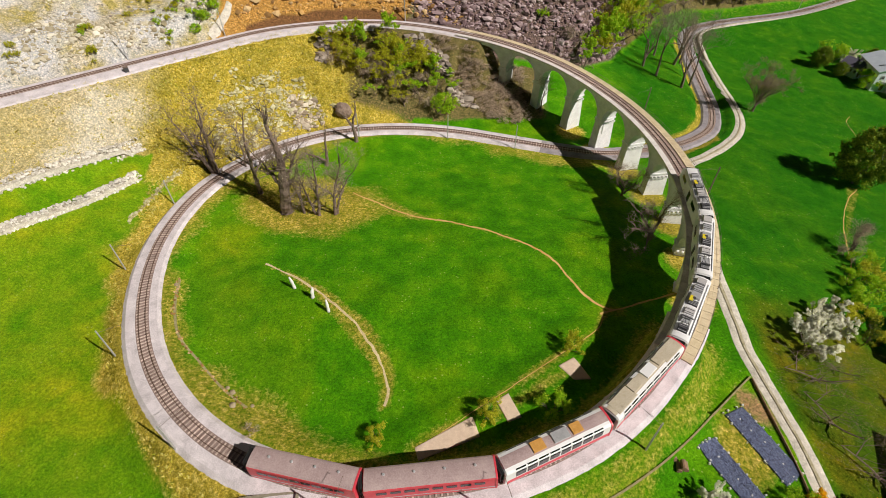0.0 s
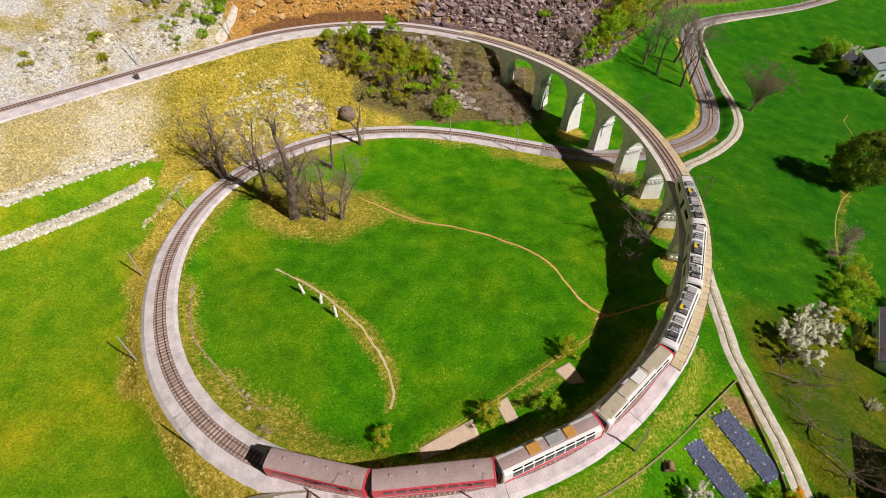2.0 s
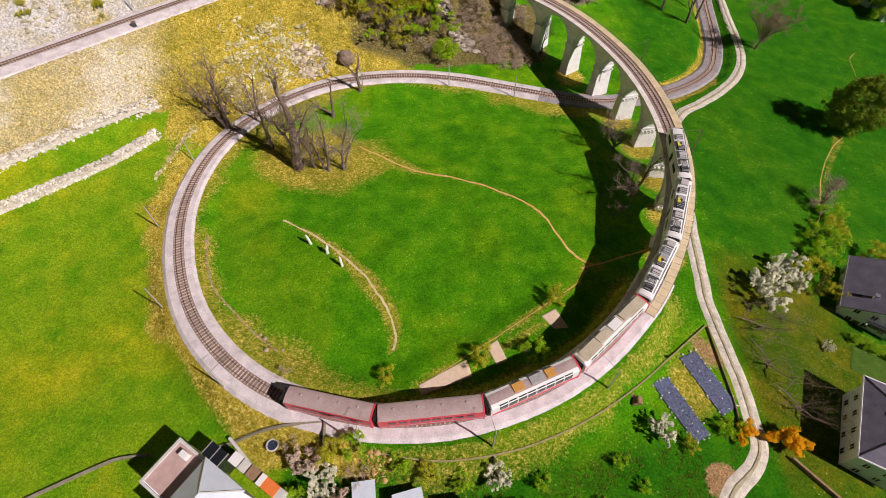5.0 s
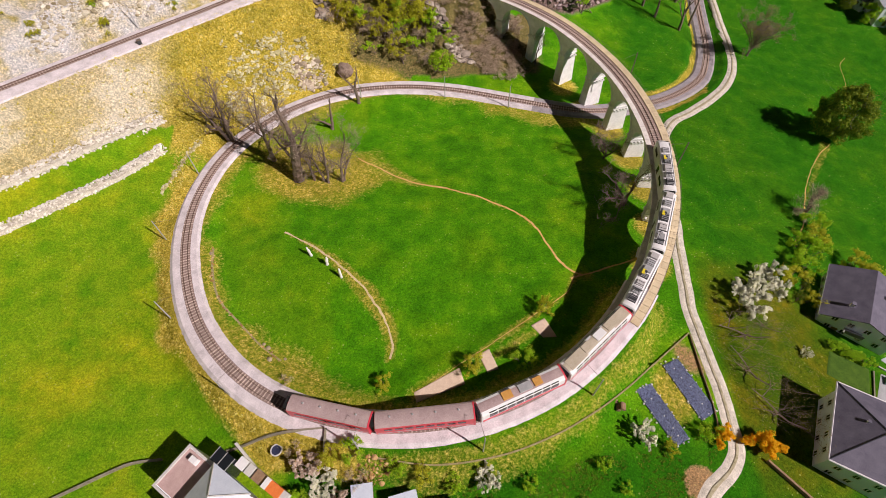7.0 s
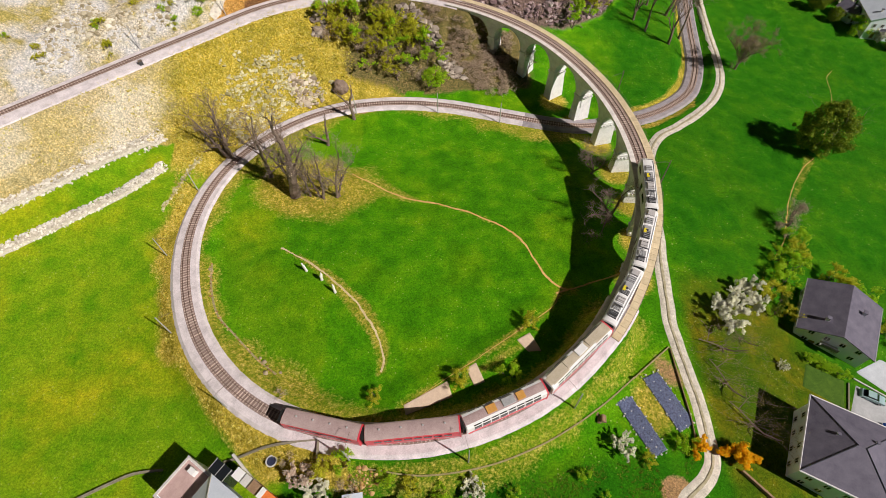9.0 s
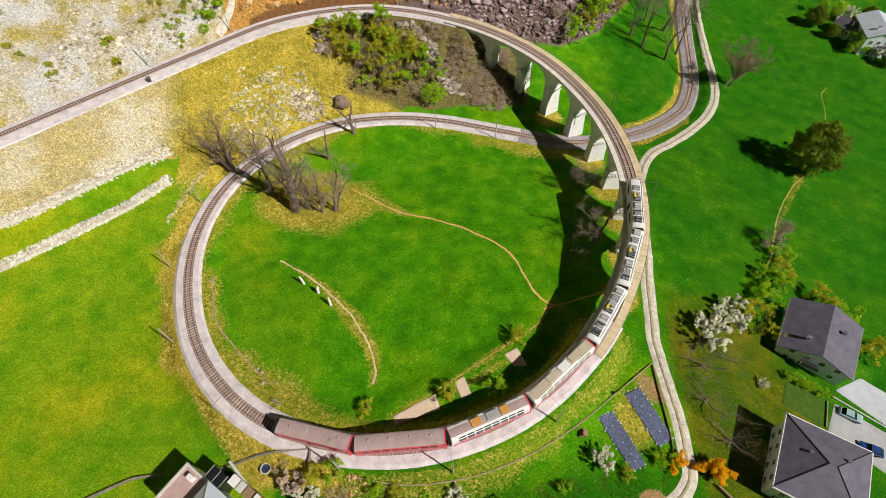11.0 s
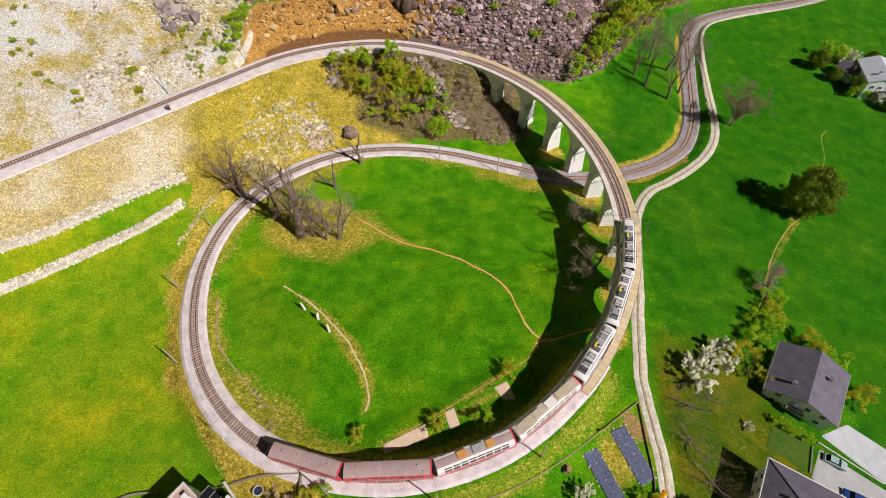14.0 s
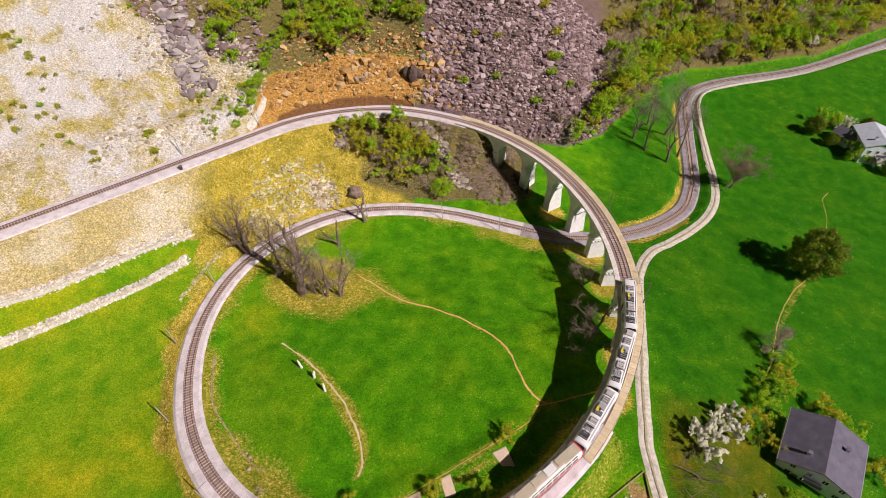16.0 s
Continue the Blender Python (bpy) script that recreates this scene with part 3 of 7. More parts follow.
nx, ny = len(gx), len(gy)
me = bpy.data.meshes.new("ground")
idx = np.arange(nx * ny).reshape(ny, nx)
quads = np.stack([idx[:-1, :-1], idx[:-1, 1:], idx[1:, 1:], idx[1:, :-1]], -1).reshape(-1, 4)
me.vertices.add(nx * ny)
me.vertices.foreach_set("co", np.stack([fx, fy, fz], 1).ravel())
me.loops.add(quads.size)
me.loops.foreach_set("vertex_index", quads.ravel())
me.polygons.add(len(quads))
me.polygons.foreach_set("loop_start", np.arange(0, quads.size, 4))
me.polygons.foreach_set("use_smooth", np.ones(len(quads), bool))
for key, val in (("dry", dry), ("pale", pale), ("ochre", ochre), ("talus", talus), ("wood", wood), ("soil", soil), ("tan", tan), ("earth", earth), ("bright", bright), ("deep", deep), ("olive", olive)):
    me.attributes.new(key, "FLOAT", "POINT").data.foreach_set("value", np.asarray(val, np.float32))
me.update(calc_edges=True)

GROUND, n, l, b = mat_new("grassland", 0.95, 0.0, 0.1)


def attr(key):
    a = n.new("ShaderNodeAttribute")
    a.attribute_name = key
    return a.outputs["Fac"]


big, mid, small, tiny = noise_node(n, l, 0.045, 4.0), noise_node(n, l, 0.22, 5.0), noise_node(n, l, 1.3, 5.0, rough=0.75), noise_node(n, l, 6.0, 4.0, rough=0.8)
green = ramp_node(n, l, mid, [(0.3, (0.038, 0.19, 0.001)), (0.5, (0.068, 0.275, 0.002)), (0.7, (0.122, 0.34, 0.004))])
green = mix_node(n, l, math_node(n, l, "MULTIPLY", attr("bright"), 0.75), green, ramp_node(n, l, mid, [(0.3, (0.12, 0.31, 0.004)), (0.7, (0.30, 0.42, 0.012))]))
green = mix_node(n, l, attr("deep"), green, ramp_node(n, l, mid, [(0.3, (0.016, 0.130, 0.001)), (0.5, (0.026, 0.172, 0.002)), (0.72, (0.054, 0.222, 0.003))]))
green = mix_node(n, l, attr("olive"), green, ramp_node(n, l, mid, [(0.32, (0.050, 0.115, 0.003)), (0.5, (0.090, 0.128, 0.005)), (0.68, (0.17, 0.160, 0.008))]))
lush = ramp_node(n, l, big, [(0.48, (1, 1, 1)), (0.64, (2.1, 1.2, 1.4))])
green = mix_node(n, l, 0.7, green, lush, "MULTIPLY")
straw = ramp_node(n, l, small, [(0.28, (0.28, 0.205, 0.018)), (0.5, (0.50, 0.40, 0.05)), (0.72, (0.72, 0.60, 0.20))])
straw = mix_node(n, l, ramp_node(n, l, mid, [(0.42, (0, 0, 0)), (0.62, (0.75, 0.75, 0.75))]), straw, ramp_node(n, l, small, [(0.3, (0.15, 0.16, 0.010)), (0.7, (0.34, 0.29, 0.035))]))


def soften(key, gain=1.4):
    """An area with a ragged edge."""
    v = math_node(n, l, "ADD", attr(key), math_node(n, l, "MULTIPLY_ADD", small, 0.9))
    v.node.inputs[1].links[0].from_node.inputs[2].default_value = -0.45
    r = n.new("ShaderNodeMapRange")
    r.inputs["From Min"].default_value, r.inputs["From Max"].default_value = 0.28, 0.72
    l.new(v, r.inputs["Value"])
    return r.outputs[0]


col = mix_node(n, l, soften("dry"), green, straw)
col = mix_node(n, l, math_node(n, l, "MULTIPLY", attr("tan"), 0.95), col, ramp_node(n, l, small, [(0.28, (0.44, 0.36, 0.20)), (0.5, (0.58, 0.50, 0.33)), (0.72, (0.74, 0.69, 0.55))]))
col = mix_node(n, l, math_node(n, l, "MULTIPLY", attr("tan"), ramp_node(n, l, noise_node(n, l, 0.075, 4.0), [(0.50, (0, 0, 0)), (0.60, (0.8, 0.8, 0.8))])), col, ramp_node(n, l, small, [(0.3, (0.60, 0.56, 0.46)), (0.7, (0.80, 0.77, 0.68))]))
gravel = ramp_node(n, l, small, [(0.25, (0.29, 0.24, 0.16)), (0.5, (0.54, 0.49, 0.38)), (0.75, (0.76, 0.72, 0.61))])
gravel = mix_node(n, l, ramp_node(n, l, mid, [(0.43, (0, 0, 0)), (0.58, (0.85, 0.85, 0.85))]), gravel, ramp_node(n, l, small, [(0.3, (0.26, 0.23, 0.03)), (0.7, (0.52, 0.43, 0.11))]))
gravel = mix_node(n, l, ramp_node(n, l, noise_node(n, l, 0.06, 3.0), [(0.47, (0, 0, 0)), (0.57, (0.85, 0.85, 0.85))]), gravel, ramp_node(n, l, small, [(0.3, (0.52, 0.52, 0.55)), (0.7, (0.66, 0.67, 0.71))]))
col = mix_node(n, l, soften("pale"), col, gravel)
col = mix_node(n, l, soften("ochre"), col, ramp_node(n, l, small, [(0.25, (0.13, 0.07, 0.03)), (0.5, (0.46, 0.25, 0.06)), (0.75, (0.68, 0.45, 0.18))]))
col = mix_node(n, l, soften("earth"), col, ramp_node(n, l, small, [(0.25, (0.11, 0.055, 0.025)), (0.75, (0.27, 0.14, 0.06))]))
col = mix_node(n, l, soften("talus"), col, ramp_node(n, l, small, [(0.25, (0.05, 0.036, 0.034)), (0.5, (0.17, 0.12, 0.11)), (0.75, (0.30, 0.22, 0.20))]))
col = mix_node(n, l, soften("wood"), col, ramp_node(n, l, small, [(0.25, (0.05, 0.065, 0.015)), (0.5, (0.16, 0.14, 0.05)), (0.75, (0.30, 0.22, 0.11))]))
col = mix_node(n, l, soften("soil"), col, ramp_node(n, l, small, [(0.25, (0.30, 0.18, 0.08)), (0.75, (0.52, 0.34, 0.18))]))
grain = noise_node(n, l, 2.6, 4.0, rough=0.8)
col = mix_node(n, l, 0.9, col, ramp_node(n, l, grain, [(0.32, (0.50, 0.53, 0.52)), (0.5, (1, 1, 1)), (0.68, (1.70, 1.52, 1.35))]), "MULTIPLY")
col = mix_node(n, l, 0.9, col, ramp_node(n, l, tiny, [(0.3, (0.58, 0.6, 0.58)), (0.5, (1, 1, 1)), (0.7, (1.45, 1.4, 1.3))]), "MULTIPLY")
# flowers in the sward
dots = n.new("ShaderNodeTexVoronoi")
dots.inputs["Scale"].default_value = 0.9
l.new(n.new("ShaderNodeTexCoord").outputs["Object"], dots.inputs["Vector"])
spot = math_node(n, l, "MULTIPLY", math_node(n, l, "LESS_THAN", dots.outputs["Distance"], 0.13), math_node(n, l, "GREATER_THAN", mid, 0.53))
spot = math_node(n, l, "MULTIPLY", spot, math_node(n, l, "LESS_THAN", math_node(n, l, "ADD", math_node(n, l, "ADD", attr("talus"), attr("pale")), math_node(n, l, "ADD", attr("dry"), attr("wood"))), 0.3))
col = mix_node(n, l, math_node(n, l, "MULTIPLY", spot, 0.45), col, (0.52, 0.58, 0.16))
l.new(col, b.inputs["Base Color"])
bump_node(n, l, b, math_node(n, l, "ADD", small, tiny), 0.9, 0.25)
me.materials.append(GROUND)
tagged(new("ground", me), "green spring meadow rising into dry grass, scree and wooded mountainside", "ground", kind="structure")


def ribbon(name, pts, width, material, label, lift=0.06, step=1.0, kind="structure", ragged=0.0, category="path", cross=4):
    """A strip of track or path laid over the ground."""
    P = spline([(*p, 0.0) for p in pts], step)
    T = np.gradient(P, axis=0)
    T /= np.linalg.norm(T, axis=1)[:, None]
    rnd = np.random.RandomState(len(pts))
    rag = [np.convolve(rnd.uniform(-1, 1, len(P)), np.ones(5) / 5, "same") * 2 for _ in range(2)]
    wl, wr = (width / 2 * (1 + ragged * q) for q in rag)
    X, Y = [], []
    for j in range(cross + 1):
        o = -wl + (wl + wr) * j / cross
        X.append(P[:, 0] + T[:, 1] * o)
        Y.append(P[:, 1] - T[:, 0] * o)
    X, Y = np.array(X).T, np.array(Y).T
    Z = land(X.ravel(), Y.ravel()).reshape(X.shape) + lift
    Z[:, 0] -= 0.12 + lift
    Z[:, -1] -= 0.12 + lift
    g = Mesh()
    g.loft([[(X[i, j], Y[i, j], Z[i, j]) for j in range(cross + 1)] for i in range(len(P))][::-1], closed=False)
    ob = part(name, g, material, smooth=True)
    return tagged(ob, label, category, kind=kind)


ribbon("road", ROAD_PTS, 3.6, ROAD, "pale gravel farm road with worn wheel tracks", 0.10, cross=6, step=0.8, ragged=0.05)
ribbon("grass_strip", ROAD_PTS, 0.75, ROAD_GRASS, "thin grass growing between the road's wheel tracks", 0.19, cross=6, step=0.8, ragged=0.3)
ribbon("footpath", PATH_MEADOW, 1.5, PATH_EARTH, "narrow trodden earth footpath across the meadow", 0.05, 0.7, ragged=0.35, cross=2)
ribbon("footpath", PATH_STATUES, 1.3, PATH_PALE, "faint curved strip of bare stony earth", 0.05, 0.7, ragged=0.5, cross=2)
ribbon("footpath", [(108.5, 104.5), (100.7, 97), (92.2, 85.4), (86, 73.6), (79.9, 66)], 0.6, PATH_EARTH, "dry earth path beside the hedge", 0.06, 0.7, ragged=0.6, cross=2)
ribbon("footpath", [(137.6, 152), (133.4, 146.8), (129.6, 135.5), (121, 121), (112.5, 109.5)], 0.45, PATH_EARTH, "faint field path towards the pale house", 0.05, 0.7, ragged=0.7, cross=2)
ribbon("footpath", [(-3.6, 29.5), (6, 36), (15.8, 42.7), (25.4, 50), (27.7, 54)], 0.45, PATH_EARTH, "trodden line along the edge of the kitchen plots", 0.05, 0.7, ragged=0.6, cross=2)
ribbon("footpath", [(27, 53.5), (33, 55.5), (40, 58), (47, 60)], 1.1, PATH_EARTH, "earth track passing beneath the viaduct", 0.06, 0.7, ragged=0.3, cross=2)


# ---------------------------------------------------------------- railway
line_things = tagged(new("railway_track"), "single metre-gauge railway track with steel sleepers on pale ballast", "railway track")


def profile_run(s0, s1, prof, step=1.0, close=False):
    n_ = max(2, int((s1 - s0) / step))
    return [[on_line(s0 + (s1 - s0) * i / n_, a, u) for a, u in prof] for i in range(n_ + 1)]


BED = [(-3.0, -0.55), (-2.3, -0.02), (-1.0, 0.0), (1.0, 0.0), (2.6, -0.04), (3.5, -0.6)]
g = Mesh()
g.loft(profile_run(s_of(53), VIA0, BED)[::-1], closed=False)
g.loft(profile_run(VIA1, VIA1 + 30, BED)[::-1], closed=False)
g.loft(profile_run(VIA1 + 30, LS[-1] - 2, [(-4.9, -1.5), (-4.3, -0.40), (-2.4, -0.03), (-1.0, 0.0), (1.0, 0.0), (2.6, -0.04), (3.5, -0.6)])[::-1], closed=False)
part("ballast_bed", g, BALLAST, line_things, "pale grey gravel ballast")
g = Mesh()
g.loft(profile_run(2.0, s_of(53), BED)[::-1], closed=False)
part("ballast_bed", g, BALLAST_GREY, line_things, "older mauve-grey gravel ballast")
g = Mesh()
g.loft(profile_run(2.0, VIA0, [(-1.05, 0.012), (1.05, 0.012)])[::-1], closed=False)
g.loft(profile_run(VIA0, VIA1, [(-1.5, 0.0), (1.55, 0.0)])[::-1], closed=False)
g.loft(profile_run(VIA1, LS[-1] - 2, [(-1.05, 0.012), (1.05, 0.012)])[::-1], closed=False)
part("track_bed", g, BALLAST_BROWN, line_things, "rust-stained ballast between the rails")
for side in (-0.53, 0.53):
    g = Mesh()
    g.loft(profile_run(2.0, LS[-1] - 2, [(side - 0.06, 0.06), (side - 0.05, 0.19), (side + 0.05, 0.19), (side + 0.06, 0.06)], 1.5)[::-1])
    part("rail", g, RAIL, line_things)
SLEEP_STEP = 0.7
g = Mesh()
g.box((0, 0, 0.055), (0.26, 1.9, 0.11), taper=(0.75, 0.97))
sleeper0 = part("sleeper", g, SLEEPER, line_things)
near0, near1 = s_of(178.0), s_of(178.0) + 300 * SLEEP_STEP
far_sleepers = Mesh()
first = True
s = 4.0
while s < LS[-1] - 4:
    m = Matrix.Translation(on_line(s, 0, 0.0)) @ Matrix.Rotation(heading(s), 4, "Z")
    if near0 <= s < near1:
        if first:
            sleeper0.matrix_basis = m
            first = False
        else:
            shared("sleeper", sleeper0.data, line_things, m)
    else:
        far_sleepers.box((0, 0, 0.055), (0.26, 1.9, 0.11), taper=(0.75, 0.97), m=m)
    s += SLEEP_STEP
tagged(part("sleepers", far_sleepers, SLEEPER, line_things), kind="stuff")


# ---------------------------------------------------------------- viaduct
viaduct = tagged(new("viaduct"), "curved many-arched stone railway viaduct with tapered granite piers", "viaduct")
BAYS, PIER_W = 10, 2.1
SPAN = (VIA1 - VIA0) / BAYS
IN, OUT = -2.15, 2.15


def arch_bay(i):
    s0, s1 = VIA0 + i * SPAN, VIA0 + (i + 1) * SPAN
    a0, a1 = s0 + PIER_W / 2, s1 - PIER_W / 2
    if i == 0:
        a0 = s0 + 0.6
    if i == BAYS - 1:
        a1 = s1 - 0.6
    rad = (a1 - a0) / 2
    crown = -1.0
    g = Mesh()
    top = -0.28
    N = 18
    lo = [(s0, crown - rad - 0.02)]
    for j in range(N + 1):
        t = math.pi * j / N
        lo.append((a0 + rad - rad * math.cos(t), crown - rad + rad * math.sin(t)))
    lo.append((s1, crown - rad - 0.02))
    rows = []
    for sd in (IN, OUT):
        rows.append([on_line(q, sd, u) for q, u in lo])
        rows.append([on_line(q, sd, top) for q, _ in lo])
    n_ = len(lo)
    vs = rows[0] + rows[1] + rows[2] + rows[3]
    fs = []
    for j in range(n_ - 1):
        fs.append((j, n_ + j, n_ + j + 1, j + 1))                                      # inner face
        fs.append((2 * n_ + j, 2 * n_ + j + 1, 3 * n_ + j + 1, 3 * n_ + j))            # outer face
        fs.append((j, j + 1, 2 * n_ + j + 1, 2 * n_ + j))                              # soffit
        fs.append((n_ + j, 3 * n_ + j, 3 * n_ + j + 1, n_ + j + 1))                    # top
    g.add(vs, fs)
    bay = part("arch", g, STONE, viaduct)
    # ring of voussoirs, a little proud of both faces
    for sd, o in ((IN, -0.07), (OUT, 0.07)):
        r = Mesh()
        inner = [on_line(a0 + rad - rad * math.cos(math.pi * j / N), sd + o, crown - rad + rad * math.sin(math.pi * j / N)) for j in range(N + 1)]
        outer_ = [on_line(a0 + rad - (rad + 0.65) * math.cos(math.pi * j / N), sd + o, crown - rad + (rad + 0.6) * math.sin(math.pi * j / N)) for j in range(N + 1)]
        back_i = [on_line(a0 + rad - rad * math.cos(math.pi * j / N), sd - o, crown - rad + rad * math.sin(math.pi * j / N)) for j in range(N + 1)]
        back_o = [on_line(a0 + rad - (rad + 0.65) * math.cos(math.pi * j / N), sd - o, crown - rad + (rad + 0.6) * math.sin(math.pi * j / N)) for j in range(N + 1)]
        r.loft([[inner[j], outer_[j], back_o[j], back_i[j]] for j in range(N + 1)])
        part("arch_ring", r, STONE, bay)
    return crown - rad


spring = [arch_bay(i) for i in range(BAYS)]
for i in range(1, BAYS):
    s = VIA0 + i * SPAN
    top_z = on_line(s).z + spring[5]
    base = on_line(s)
    bot_z = ground(base.x, base.y) - 1.5
    hgt = top_z - bot_z
    g = Mesh()
    rot = heading(s)
    secs = []
    for u in np.linspace(0, 1, 5):
        z = top_z - hgt * u
        hw, hd = PIER_W / 2 + 0.035 * hgt * u, 2.15 + 0.05 * hgt * u
        ca, sa = math.cos(rot), math.sin(rot)
        secs.append([Vector((base.x + x * ca - y * sa, base.y + x * sa + y * ca, z)) for x, y in ((-hw, -hd), (hw, -hd), (hw, hd), (-hw, hd))])
    g.loft(secs[::-1])
    pier = part("pier", g, STONE, viaduct)
    g = Mesh()
    g.box((0, 0, 0), (PIER_W + 0.4, 4.95, 0.35), m=Matrix.Translation((base.x, base.y, top_z - 0.1)) @ Matrix.Rotation(rot, 4, "Z"))
    part("impost", g, STONE, pier)
    for sd in (-1, 1):
        for k_ in range(5):
            g = Mesh()
            g.box((sd * (PIER_W / 2 + 0.42), -1.8 + 0.9 * k_, -0.75), (0.55, 0.34, 0.34), m=Matrix.Translation((base.x, base.y, top_z - 0.1)) @ Matrix.Rotation(rot, 4, "Z"))
            part("corbel", g, STONE, pier)
for s0, s1 in ((VIA0 - 9.0, VIA0 + 0.62), (VIA1 - 0.62, VIA1 + 7.0)):
    g = Mesh()
    n_ = 8
    g.loft([[on_line(s0 + (s1 - s0) * i / n_, a, u) for a, u in ((IN, -14), (IN, -0.29), (OUT, -0.29), (OUT, -14))] for i in range(n_ + 1)][::-1])
    part("abutment", g, STONE, viaduct, "solid masonry abutment")
# deck, parapet stones on the inner edge, slab walkway and hand rail on the outer edge
g = Mesh()
g.loft(profile_run(VIA0 - 8, VIA1 + 4, [(-2.55, -0.32), (-2.55, -0.06), (2.95, -0.06), (2.95, -0.32)])[::-1])
part("deck", g, STONE, viaduct)
s = VIA0 - 8
while s < VIA1 + 4:
    g = Mesh()
    g.loft([[on_line(q, a, u) for a, u in ((-2.6, -0.1), (-2.6, 0.24), (-1.42, 0.24), (-1.42, -0.1))] for q in (s + 0.02, s + 1.46)][::-1])
    part("parapet_stone", g, PARAPET, viaduct)
    g = Mesh()
    g.loft([[on_line(q, a, u) for a, u in ((1.5, -0.08), (1.5, 0.16), (3.15, 0.16), (3.15, -0.12))] for q in (s + 0.02, s + 1.46)][::-1])
    part("walkway_slab", g, SLAB, viaduct)
    s += 1.5
rail_post = Mesh()
rail_post.tube([(0, 0, 0), (0, 0, 1.05)], [0.035, 0.035], 5)
post0 = None
s = VIA0 - 7
while s < VIA1 + 4:
    m = Matrix.Translation(on_line(s, 3.05, 0.15))
    if post0 is None:
        post0 = part("railing_post", rail_post, RUST, viaduct)
        post0.matrix_basis = m
    else:
        shared("railing_post", post0.data, viaduct, m)
    s += 3.0
for u in (0.65, 1.15):
    g = Mesh()
    g.tube([on_line(q, 3.05, u) for q in np.arange(VIA0 - 7, VIA1 + 4, 3.0)], [0.025] * len(np.arange(VIA0 - 7, VIA1 + 4, 3.0)), 4)
    part("hand_rail", g, RUST, viaduct)


# ---------------------------------------------------------------- train
def coach_shell(L, w, z0, z1, crown, nose=0.0):
    """Cross sections of a carriage body from its floor to its roof, along x."""
    ring = [(-w / 2, z0), (-w / 2 - 0.02, (z0 + z1) / 2), (-w / 2 + 0.04, z1)]
    ring += [(w / 2 * math.cos(t) * 0.95, z1 + crown * math.sin(t)) for t in np.linspace(math.pi * 0.93, math.pi * 0.07, 8)]
    ring += [(w / 2 - 0.04, z1), (w / 2 + 0.02, (z0 + z1) / 2), (w / 2, z0)]
    return ring


